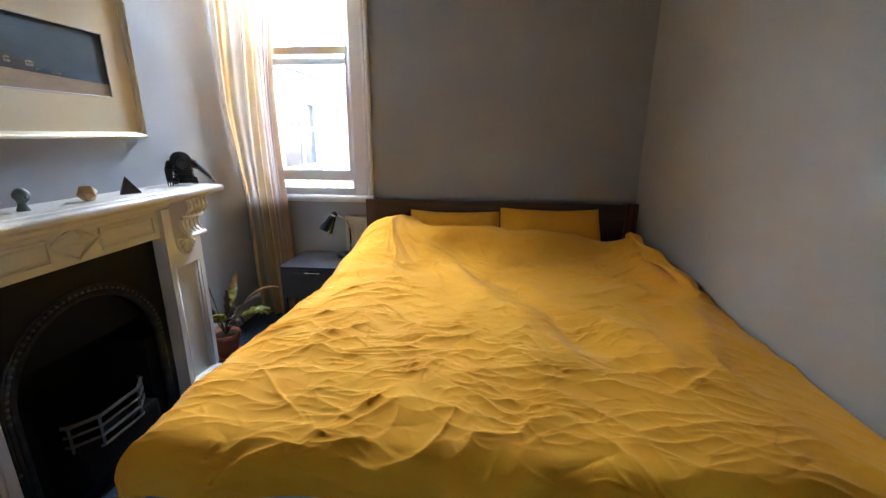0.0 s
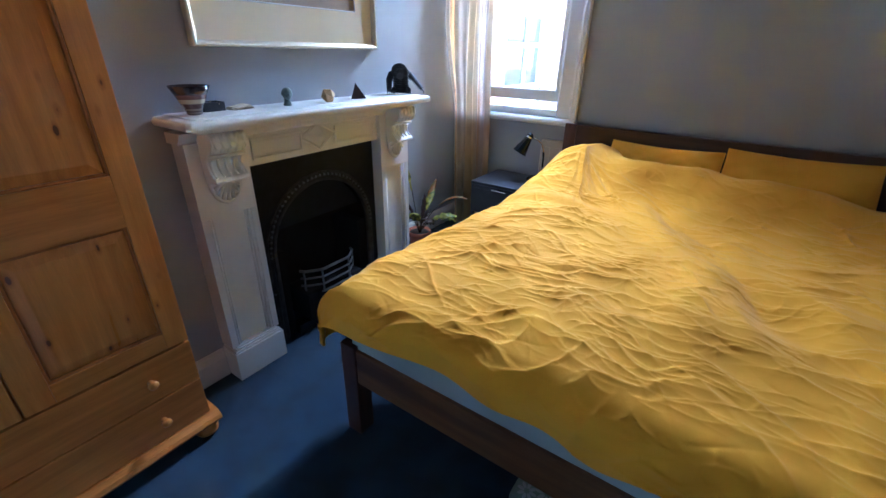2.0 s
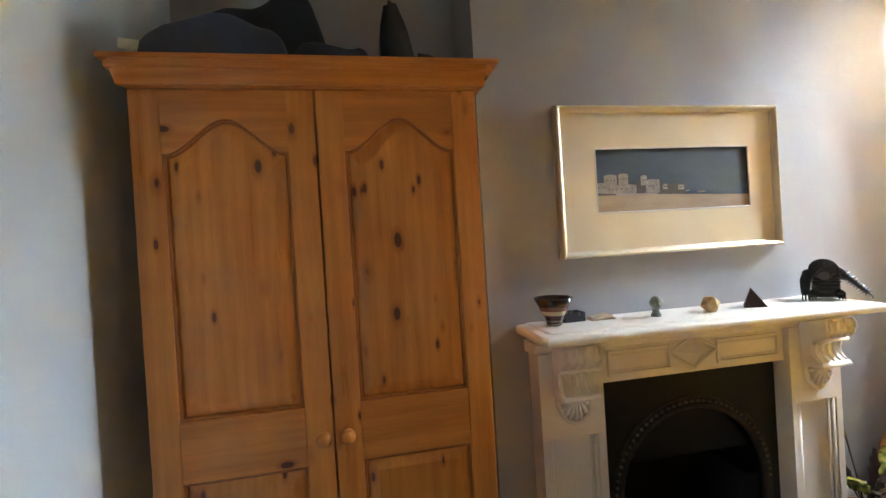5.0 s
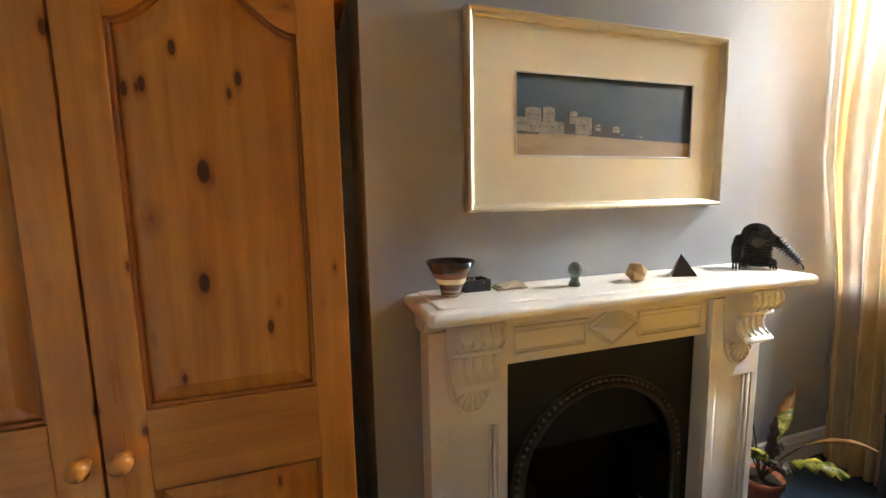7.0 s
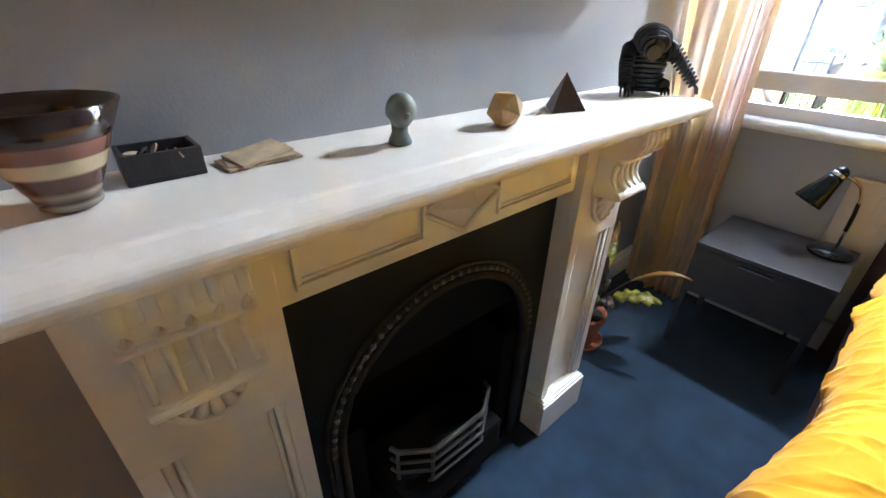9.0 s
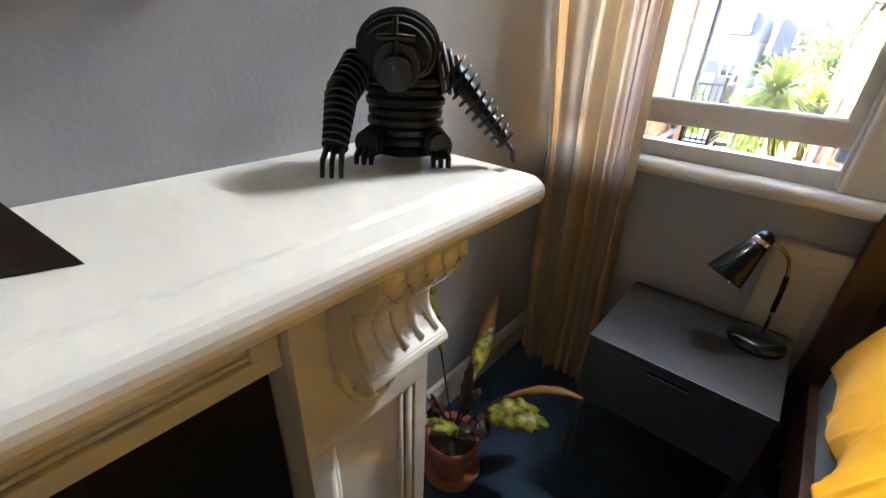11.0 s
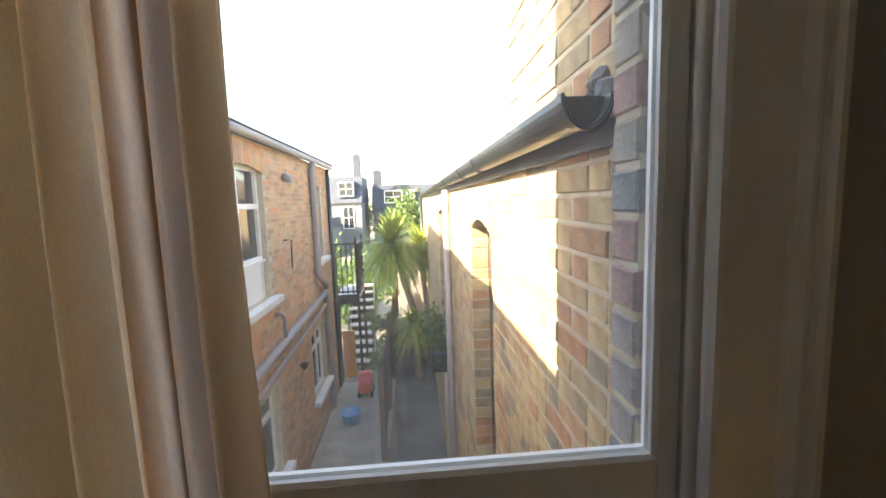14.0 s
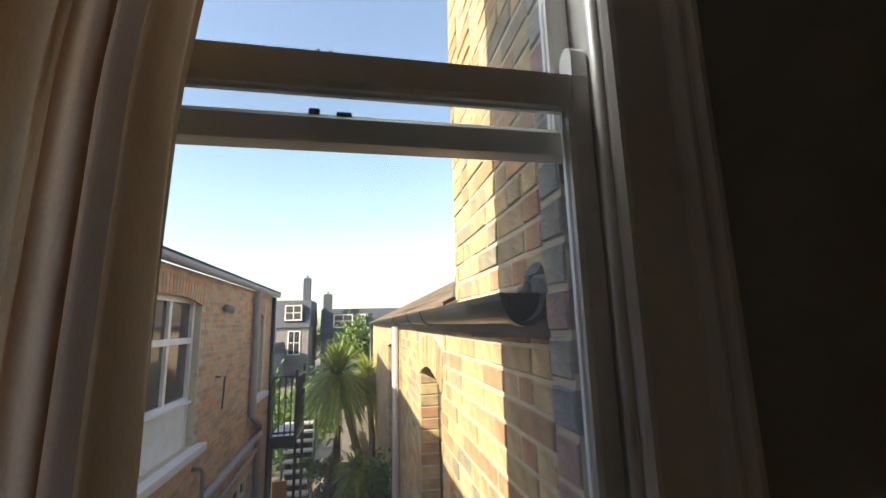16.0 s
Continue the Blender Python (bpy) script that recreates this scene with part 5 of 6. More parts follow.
lamp = thing("desk_lamp", "gloss black desk lamp with chrome stem on the bedside table", "lamp", (-1.015, 3.02, 0.5415))
part("lamp_base", lathe([(0.074, 0), (0.077, 0.006), (0.074, 0.016), (0.060, 0.026), (0.030, 0.031), (0.001, 0.032)], (-1.030, 3.020, 0.5415), 32), M_GLOSSBLACK, lamp, smooth=True)
stem = [(-1.020, 3.078, 0.565), (-1.020, 3.086, 0.62), (-1.022, 3.092, 0.70), (-1.028, 3.090, 0.765), (-1.042, 3.076, 0.808), (-1.066, 3.053, 0.836), (-1.096, 3.028, 0.852)]
part("lamp_stem", tube(stem, 0.0055, 10), M_CHROME, lamp, "bent chrome stem", smooth=True)
part("stem_sleeve", tube([(-1.0205, 3.087, 0.625), (-1.022, 3.092, 0.70), (-1.026, 3.090, 0.745)], 0.0075, 10), M_GLOSSBLACK, lamp, smooth=True)
a_, b_ = Vector((-1.108, 3.016, 0.876)), Vector((-1.166, 2.962, 0.742))
q_ = (b_ - a_).to_track_quat("Z", "Y").to_matrix().to_4x4()
ln_ = (b_ - a_).length
part("lamp_shade", lathe([(0.026, 0.030), (0.030, 0.045), (0.038, 0.085), (0.045, 0.110), (0.052, ln_ - 0.010), (0.054, ln_), (0.051, ln_), (0.043, 0.108), (0.034, 0.080), (0.020, 0.034)], a_, 32, None, q_), M_GLOSSBLACK, lamp, smooth=True)
part("shade_cap", lathe([(0.001, -0.012), (0.016, -0.006), (0.024, 0.006), (0.026, 0.018)], a_, 24, None, q_), M_GLOSSBLACK, lamp, smooth=True)
part("shade_collar", lathe([(0.027, 0.018), (0.028, 0.020), (0.028, 0.029), (0.027, 0.031)], a_, 24, None, q_), M_CHROME, lamp, "chrome collar")
part("bulb", lathe([(0.010, 0.06), (0.022, 0.09), (0.024, 0.11), (0.016, 0.13), (0.001, 0.135)], a_, 16, None, q_), M_UPVC, lamp, smooth=True)
part("switch_pin", tube([b_ + Vector((0.012, 0.0, 0.008)), b_ + Vector((0.016, -0.002, -0.014))], 0.003, 6), M_CHROME, lamp)

rad = thing("radiator", "cream enamelled panel radiator under the window", "radiator", (-0.75, 3.19, 0.5))
part("panel", box(-1.078, -0.42, 3.166, 3.180, 0.19, 0.815, 0.004), M_RAD, rad)
for k in range(8):
    xx = -1.052 + k * 0.077
    part("convector_rib", box(xx, xx + 0.046, 3.161, 3.1665, 0.24, 0.770, 0.0025), M_RAD, rad)
part("side_cover", box(-1.081, -1.0785, 3.164, 3.205, 0.20, 0.820, 0.002), M_RAD, rad)
part("top_grille", box(-1.078, -0.42, 3.168, 3.205, 0.8155, 0.822, 0.001), M_RAD, rad)
part("bracket", box(-0.80, -0.77, 3.180, 3.215, 0.25, 0.78), M_RAD, rad)
part("valve_tail", tube([(-1.03, 3.185, 0.20), (-1.03, 3.185, 0.001)], 0.008, 8), M_CHROME, rad)

# ---------------------------------------------------------------- curtain
n, k = 420, 70
u, v = np.meshgrid(np.linspace(0, 1, n), np.linspace(0, 1, k), indexing="ij")
zz = 0.004 + (2.70 - 0.004) * v
x_left = -1.868 + 0.030 * np.clip((1.3 - zz) / 1.3, 0, 1)
x_right = -1.519 + 0.045 * np.clip((zz - 1.9) / 0.6, 0, 1) + 0.012 * np.sin(zz * 3)
ph_ = (0.50 * u + 0.50 * u ** 3.4) * 2 * math.pi * 6.2 + 0.55 * np.sin(u * 9.0 + 0.5) + 0.6 * np.sin(zz * 1.7) * (1 - v) + 0.25 * np.sin(zz * 4.1 + u * 5)
amp = (0.034 + 0.010 * np.sin(zz * 2.0)) * (1.0 - 0.20 * u) * (0.72 + 0.38 * np.sin(u * 13.0 + 1.0))
sharp = np.sin(ph_) + 0.28 * np.sin(2 * ph_ + 0.9) + 0.12 * np.sin(3 * ph_ + zz)
cxx = x_left + (x_right - x_left) * (u + 0.017 * np.sin(ph_ * 2 + 0.6) * np.sin(math.pi * u) + 0.014 * np.cos(ph_))
cyy = 3.075 - 0.13 * np.clip(1 - u / 0.42, 0, 1) ** 1.5 * np.clip((zz - 1.0) / 0.6, 0, 1) + amp * sharp + 0.006 * np.sin(ph_ * 3.3 + zz * 2) + 0.02 * np.clip(0.5 - zz, 0, 1)
cyy = np.minimum(cyy, 3.138)
curtain = grid_mesh("curtain", np.stack([cxx, cyy, zz], -1), M_CURTAIN, thick=0.0)
tagged(curtain, "full length striped cream, ochre and grey linen curtain drawn aside", "curtain")

# ---------------------------------------------------------------- pot plant
pl = thing("pot_plant", "straggly variegated houseplant with browning leaves in terracotta", "plant", (-1.675, 2.385, 0))
part("pot", lathe([(0.055, 0.012), (0.060, 0.014), (0.082, 0.140), (0.090, 0.142), (0.092, 0.172), (0.084, 0.174), (0.078, 0.150), (0.070, 0.148)], (-1.675, 2.385, 0), 30), M_TERRACOTTA, pl, smooth=True)
part("saucer", lathe([(0.070, 0.001), (0.094, 0.004), (0.100, 0.022), (0.096, 0.022), (0.088, 0.010), (0.001, 0.009)], (-1.675, 2.385, 0), 30), M_TERRACOTTA, pl, smooth=True)
part("soil", lathe([(0.079, 0.148), (0.077, 0.156), (0.001, 0.160)], (-1.675, 2.385, 0), 20), M_SOIL, pl)


def leaf(base, tip, width, sag, material, wavy=0.0, stalk=0.35, curl=0.0):
    base, tip = Vector(base), Vector(tip)
    mid = (base + tip) / 2 + Vector((0, 0, sag))
    rows = []
    side = (tip - base).cross(Vector((0, 0, 1)))
    side = side.normalized() if side.length > 1e-4 else Vector((1, 0, 0))
    N = 26
    st_pts = []
    for i in range(N):
        f = i / (N - 1)
        p = base * (1 - f) ** 2 + mid * 2 * f * (1 - f) + tip * f * f
        if f <= stalk + 0.02:
            st_pts.append(p.copy())
        if f < stalk:
            continue
        g = (f - stalk) / (1 - stalk)
        w = width * math.sin(math.pi * min(1, g * 0.94 + 0.05)) ** 0.75
        nrm = side.cross((tip - base).normalized())
        row = []
        for j in range(5):
            q = (j - 2) / 2
            row.append(p + side * (q * w) + nrm * (curl * q * q * w + wavy * w * math.sin(g * 24 + q * 2.0) * abs(q)))
        rows.append(row)
    arr = np.array([[list(c) for c in r] for r in rows])
    ob = grid_mesh("leaf", arr, material, parent=pl, thick=0.0012)
    part("stalk", tube(st_pts, 0.003, 6), M_LEAF_DARK, pl)
    return ob


B0 = (-1.675, 2.385, 0.150)
leaf(B0, (-1.862, 2.405, 0.835), 0.020, 0.10, M_LEAF_TIP, 0.55, 0.40, -0.3)
leaf(B0, (-1.345, 2.535, 0.450), 0.017, 0.24, M_LEAF_DRY, 0.25, 0.40, -0.6)
leaf(B0, (-1.420, 2.520, 0.300), 0.050, 0.16, M_LEAF, 0.3, 0.35, -0.4)
leaf(B0, (-1.800, 2.780, 0.470), 0.024, 0.10, M_LEAF_DRY, 0.35, 0.40, -0.4)
leaf(B0, (-1.760, 2.700, 0.42), 0.030, 0.10, M_LEAF, 0.3, 0.35, -0.3)
leaf(B0, (-1.620, 2.240, 0.36), 0.045, 0.12, M_LEAF, 0.3, 0.3, -0.4)
leaf(B0, (-1.700, 2.300, 0.40), 0.026, 0.05, M_LEAF_DARK, 0.2, 0.3, -0.4)
leaf(B0, (-1.660, 2.430, 0.46), 0.028, 0.03, M_LEAF_DARK, 0.2, 0.3, -0.4)
leaf(B0, (-1.560, 2.420, 0.24), 0.045, 0.14, M_LEAF_DARK, 0.3, 0.3, -0.5)
leaf(B0, (-1.780, 2.300, 0.30), 0.040, 0.14, M_LEAF_DARK, 0.3, 0.3, -0.5)
leaf(B0, (-1.500, 2.640, 0.20), 0.034, 0.18, M_LEAF, 0.4, 0.35, -0.4)
leaf(B0, (-1.640, 2.470, 0.33), 0.020, 0.08, M_LEAF_DARK, 0.3, 0.3, -0.4)
leaf(B0, (-1.580, 2.330, 0.30), 0.024, 0.10, M_LEAF_DARK, 0.3, 0.3, -0.4)

# ---------------------------------------------------------------- outside: ground
GZ = -3.0
solo("ground", box(-300, 300, YO + 0.001, 600, GZ - 0.3, GZ), M_GROUND, "rear garden ground of paving and soil", "ground", kind="structure")
solo("garden_paving", box(-3.3, -1.95, 3.6, 13.0, GZ + 0.001, GZ + 0.04, 0.01), M_PAVING, "concrete paving of the side yard", "paving", kind="structure")
solo("lawn", box(-9, -3.0, 20, 36, GZ + 0.001, GZ + 0.05), M_LAWN, "green lawn behind the far stairs", "lawn", kind="structure")


def brick_mesh(l, hh, d, seed):
    """One worn brick, its face towards -x, about its centre."""
    rng = random.Random(seed)
    b = bmesh.new()
    bmesh.ops.create_cube(b, size=1)
    for v in b.verts:
        v.co = Vector((v.co.x * d, v.co.y * l, v.co.z * hh))
    front = [e for e in b.edges if all(v.co.x < 0 for v in e.verts)]
    bmesh.ops.bevel(b, geom=front, offset=0.004, segments=1, affect="EDGES")
    for v in b.verts:
        v.co += Vector((rng.uniform(-1, 1), rng.uniform(-1, 1), rng.uniform(-1, 1))) * 0.0016
    bmesh.ops.recalc_face_normals(b, faces=b.faces)
    me = bpy.data.meshes.new("brick")
    b.to_mesh(me)
    b.free()
    return me


RX, RV = -0.930, -1.040                   # wall of the extension; brick reveal beside the sash
YF, YE, YS = 18.6, 3.56, 4.57             # far end, gutter's near end, far side of the stack
ARCHES = ((5.02, 5.84), (7.85, 9.60))
SPRING, RISE = 1.335, 0.075
house = thing("rear_extension", "yellow stock brick rear extension with a black gutter, part sunlit", "house", (RX + 2, 9, GZ))


def arch_z(y, y0, y1):
    u = (2 * y - y0 - y1) / (y1 - y0)
    return SPRING + RISE * (1 - u * u)


edges = [YO + 0.001] + [e for pair in ARCHES for e in pair] + [YF]
for y0, y1 in zip(edges[::2], edges[1::2]):
    part("wall", box(RX + 0.005, RX + 0.30, y0, y1, GZ, 1.70), M_MORTAR, house)
part("wall", box(RX + 0.30, RX + 4.5, YO + 0.001, YF, GZ, 1.60), M_MORTAR, house)
for y0, y1 in ARCHES:
    ys = [y0 + (y1 - y0) * i / 14 for i in range(15)]
    part("arch_head", prism([(y0, 1.70)] + [(y, arch_z(y, y0, y1)) for y in ys] + [(y1, 1.70)], "x", RX + 0.005, RX + 0.299), M_MORTAR, house)
    n_ = int((y1 - y0 + 0.16) / 0.078)
    for k in range(n_):
        f = (k + 0.5) / n_ * 2 - 1
        yy = (y0 + y1) / 2 + f * (y1 - y0 + 0.10) / 2
        b = box(-0.006, 0.10, -0.033, 0.033, 0, 0.205, 0.003)
        bmesh.ops.transform(b, matrix=pose(RX, yy, arch_z(yy, y0, y1), -16 * f, 0, 0), verts=b.verts)
        part("arch_brick", b, M_BRICK, house)
    for k in range(22):
        z0 = SPRING - 0.075 - k * 0.080
        part("jamb_brick", box(RX + 0.001, RX + 0.128, y1 - 0.006, y1 + 0.05, z0, z0 + 0.068, 0.003), M_BRICK, house)
    part("window_pane", box(RX + 0.13, RX + 0.298, y0 + 0.001, y1 - 0.001, GZ, SPRING + RISE), M_PANE_DARK, house)
    part("window_frame", box(RX + 0.105, RX + 0.129, y0 + 0.001, y0 + 0.06, -1.2, SPRING + 0.03), M_UPVC, house)
part("fascia", box(RX - 0.022, RX + 0.015, YE - 0.10, YF, 1.648, 1.705, 0.003), M_BLACKPVC, house)
GCX, GCZ = RX - 0.024 - 0.052, 1.752


def gutter_ring(r, w):
    return [(GCX + x_, GCZ + z_) for x_, z_ in arc(0, 0, r, 180, 360, 14, r * 1.3)] + [(GCX + x_, GCZ + z_) for x_, z_ in arc(0, 0, r - w, 360, 180, 14, (r - w) * 1.3)]


part("gutter", prism(gutter_ring(0.052, 0.004), "y", YE, YF), M_BLACKPVC, house, "black half-round gutter")
part("gutter_end", prism([(GCX + x_, GCZ + z_) for x_, z_ in arc(0, 0, 0.050, 180, 360, 14, 0.065)], "y", YE + 0.03, YE + 0.036), M_BLACKPVC, house)
for yy in (YE - 0.002, 4.85, 5.50, 6.8, 8.6, 10.6, 13.0, 15.5):
    part("gutter_bracket", prism(gutter_ring(0.0575, 0.005), "y", yy, yy + 0.03), M_BLACKPVC, house)
for yy, r in ((7.36, 0.040), (7.60, 0.026), (YF - 0.05, 0.06)):
    part("downpipe", tube([(RX - 0.06, yy, 1.66), (RX - 0.06, yy, GZ + 0.05)], r, 10), M_BLACKPVC if yy != 7.36 else M_GREYPIPE, house, smooth=True)
RIDGE_X, RIDGE_Z = 3.1, 3.22
part("roof", prism([(RX - 0.06, 1.762), (RX + RIDGE_X, RIDGE_Z), (RX + 2 * RIDGE_X, 1.762)], "y", YS + 0.04, YF + 0.1), M_TILE, house)
tiles = bmesh.new()
NT = 13
for i in range(NT):
    for j in range(84):
        f = i / NT
        y_ = YS + 0.06 + j * 0.168 + (0.084 if i % 2 else 0)
        if y_ > YF - 0.1:
            continue
        x_ = RX - 0.05 + RIDGE_X * f
        z_ = 1.768 + (RIDGE_Z - 1.762) * f
        dx_, dz_ = RIDGE_X / NT * 1.05, (RIDGE_Z - 1.762) / NT * 1.05
        w_ = 0.004 * math.sin(i * 7.3 + j * 3.1)
        q = [tiles.verts.new((x_, y_ + 0.004, z_ + 0.020 + w_)), tiles.verts.new((x_, y_ + 0.162, z_ + 0.020 + w_)), tiles.verts.new((x_ + dx_, y_ + 0.162, z_ + dz_ + 0.008)), tiles.verts.new((x_ + dx_, y_ + 0.004, z_ + dz_ + 0.008)),
             tiles.verts.new((x_, y_ + 0.004, z_)), tiles.verts.new((x_, y_ + 0.162, z_))]
        tiles.faces.new(q[:4])
        tiles.faces.new((q[4], q[5], q[1], q[0]))
tob = part("roof_tiles", tiles, M_TILE, house, "weathered brown roof tiles")
tob["kind"] = "stuff"
st = part("chimney_stack", box(RX + 0.005, RX + 0.70, YO + 0.001, YS, 1.701, 3.62), M_MORTAR, house, "tall brick chimney stack")
part("corbel_course", box(RX - 0.03, RX + 0.73, YO + 0.001, YS + 0.035, 3.60, 3.68, 0.006), M_BRICK, house)
part("corbel_course", box(RX - 0.06, RX + 0.76, YO + 0.001, YS + 0.065, 3.681, 3.84, 0.006), M_BRICK, house)
part("flashing", prism([(YS + 0.001, 1.80), (YS + 0.13, 1.815), (YS + 0.02, 1.95), (YS + 0.001, 1.95)], "x", RX + 0.01, RX + 0.34), M_STEEL, house, "grey lead flashing")
for y_, z_, r_ in ((3.66, 1.80, 0.045), (3.62, 1.77, 0.05), (3.72, 1.765, 0.035)):
    b = bmesh.new()
    bmesh.ops.create_icosphere(b, subdivisions=2, radius=1)
    for v in b.verts:
        w_ = 1 + 0.22 * math.sin(v.co.x * 7 + y_ * 90) * math.cos(v.co.z * 6 + v.co.y * 5)
        v.co = Vector((RX + 0.0 + v.co.x * 0.03 * w_, y_ + v.co.y * r_ * w_, z_ + v.co.z * r_ * 0.7 * w_))
    part("broken_mortar", b, M_MORTAR_GREY, house)

# bricks of the near wall and stack, one object each; those far along joined
HALF, FULL = 0.100, 0.212
meshes = {}
for key, ln2 in (("full", FULL), ("half", HALF), ("quoin", 0.078)):
    meshes[key] = [brick_mesh(ln2, 0.066, 0.100, 31 * i + int(ln2 * 1000)) for i in range(4)]
for key in meshes:
    for me in meshes[key]:
        me.materials.append(M_BRICK if key != "quoin" else M_BRICK_GREY)
rng = random.Random(3)
near_count = 0
far = bmesh.new()


def add_brick(key, y_, z_, parent):
    global near_count
    ob = new("brick", meshes[key][rng.randrange(4)])
    ob.parent = parent
    ob.matrix_parent_inverse = house.matrix_basis.inverted()
    ob.matrix_basis = Matrix.Translation((RX + 0.050 + rng.uniform(-0.003, 0.003), y_, z_)) @ Matrix.Rotation(rng.uniform(-0.006, 0.006), 4, "X")
    near_count += 1


def far_brick(y0, y1, z0):
    x_ = RX + rng.uniform(-0.003, 0.003)
    a = [far.verts.new(c) for c in ((x_, y0, z0), (x_, y1, z0), (x_, y1, z0 + 0.066), (x_, y0, z0 + 0.066), (RX + 0.03, y0, z0), (RX + 0.03, y1, z0), (RX + 0.03, y1, z0 + 0.066), (RX + 0.03, y0, z0 + 0.066))]
    for f in ((0, 1, 2, 3), (0, 4, 5, 1), (3, 2, 6, 7), (0, 3, 7, 4), (1, 5, 6, 2)):
        far.faces.new([a[i] for i in f])


for row in range(0, 90):
    z0 = GZ + row * 0.0785
    if z0 > 3.53:
        break
    stack = z0 > 1.70
    if not stack and z0 + 0.067 > 1.70:
        continue
    end = YS if stack else YF
    y_ = YO + 0.003
    half = row % 2 == 1
    while y_ < end - 0.04:
        y1 = min(y_ + (HALF if half else FULL), end)
        hole = None
        if not stack and z0 < SPRING + 0.235:
            pad = 0.0 if z0 + 0.067 < SPRING else 0.07
            for a, c in ARCHES:
                if y1 > a - pad and y_ < c + pad:
                    hole = (a - pad, c + pad)
        if hole:
            if y_ < hole[0] - 0.03:
                far_brick(y_, hole[0], z0)
            y_ = hole[1] + 0.008
            continue
        whole = abs(y1 - y_ - (HALF if half else FULL)) < 0.001
        if whole and 3.50 < y_ < 4.6 and 0.75 < z0 < 3.2 and near_count < 296:
            add_brick("half" if half else "full", (y_ + y1) / 2, z0 + 0.034, house)
        else:
            far_brick(y_, y1, z0)
        y_ = y1 + 0.012
        half = rng.random() < 0.68 if y_ < 4.4 else not half
fb_ = part("far_bricks", far, M_BRICK, house, "yellow and red stock bricks along the wall")
fb_["kind"] = "stuff"
# brick reveal beside the sash
rv = thing("window_reveal", "grey stock brick reveal outside the sash window", "brickwork", (RV, 3.36, 1.0), kind="structure")
part("reveal_mortar", box(RV + 0.013, RV + 0.036, 3.3235, 3.399, 1.04, 2.679), M_MORTAR, rv)
for row in range(21):
    ob = new("brick", meshes["quoin"][row % 4])
    ob.parent = rv
    ob.matrix_parent_inverse = rv.matrix_basis.inverted()
    ob.matrix_basis = Matrix.Translation((RV + 0.058, 3.3618, 1.045 + 0.0325 + row * 0.0785)) @ Matrix.Rotation(rng.uniform(-0.01, 0.01), 4, "X")

# ---------------------------------------------------------------- house across the side yard
LX = -3.35
nb = thing("neighbour_house", "red-brown brick two-storey house with white windows and grey pipes", "house", (LX - 2, 9, GZ))


def wall_cells(x0, x1, holes, y0, y1, z0, z1):
    """A wall along y as boxes round its openings (y0, y1, z0, z1)."""
    ys = sorted({y0, y1, *[h_[0] for h_ in holes], *[h_[1] for h_ in holes]})
    zs = sorted({z0, z1, *[h_[2] for h_ in holes], *[h_[3] for h_ in holes]})
    b = None
    for a, c in zip(ys, ys[1:]):
        for d, e in zip(zs, zs[1:]):
            if not any(h_[0] <= (a + c) / 2 <= h_[1] and h_[2] <= (d + e) / 2 <= h_[3] for h_ in holes):
                b = box(x0, x1, a, c, d, e, bm=b)
    return b


HOLES = [(6.9, 8.55, 0.30, 2.06), (11.25, 12.10, 0.40, 1.95), (7.2, 8.5, -2.2, -0.95), (10.5, 11.6, -2.2, -0.95)]
part("wall", wall_cells(LX - 0.22, LX - 0.005, HOLES, 1.6, 12.95, GZ, 2.38), M_MORTAR, nb)
part("wall", box(LX - 6, LX - 0.22, 12.70, 12.94, GZ, 2.38), M_BRICK_WARM, nb)
# added black block behind the windows, painting the shade of the rooms inside
part("dark_rooms_core", box(LX - 6, LX - 0.9, 1.6, 12.70, GZ, 2.38), M_SOOT_AND_DARK, nb)
nbr = bmesh.new()
for row in range(72):
    z0 = GZ + 0.005 + row * 0.0755
    if z0 + 0.065 > 2.38:
        break
    y_ = 1.62 + (0.11 if row % 2 else 0)
    while y_ < 12.93:
        ln2 = 0.215 if (row + int(y_ * 7)) % 3 else 0.1025
        y1 = min(y_ + ln2, 12.945)
        if not any(h_[0] < y1 and y_ < h_[1] and h_[2] < z0 + 0.065 and z0 < h_[3] for h_ in HOLES):
            x_ = LX + rng.uniform(-0.003, 0.003)
            a = [nbr.verts.new(c) for c in ((x_, y_, z0), (x_, y1, z0), (x_, y1, z0 + 0.065), (x_, y_, z0 + 0.065), (LX - 0.03, y_, z0), (LX - 0.03, y1, z0), (LX - 0.03, y1, z0 + 0.065), (LX - 0.03, y_, z0 + 0.065))]
            for f in ((0, 1, 2, 3), (0, 4, 5, 1), (3, 2, 6, 7), (0, 3, 7, 4), (1, 5, 6, 2)):
                nbr.faces.new([a[i] for i in f])
        y_ = y1 + 0.010
nbo = part("wall_bricks", nbr, M_BRICK_WARM, nb, "weathered red-brown stock bricks")
nbo["kind"] = "stuff"
for y0, y1, zt in ((6.9, 8.55, 2.06), (11.25, 12.10, 1.95)):
    ls = None
    n_ = int((y1 - y0 + 0.1) / 0.078)
    for k in range(n_):
        f = (k + 0.5) / n_ * 2 - 1
        yy = (y0 + y1) / 2 + f * (y1 - y0 + 0.12) / 2
        zz_ = zt - 0.10 * f * f + 0.01
        b = box(-0.02, 0.006, -0.032, 0.032, 0, 0.22)
        bmesh.ops.transform(b, matrix=pose(LX, yy, zz_, -14 * f, 0, 0), verts=b.verts)
        ls = b if ls is None else join(ls, b)
    part("brick_arch", ls, M_BRICK_WARM, nb)


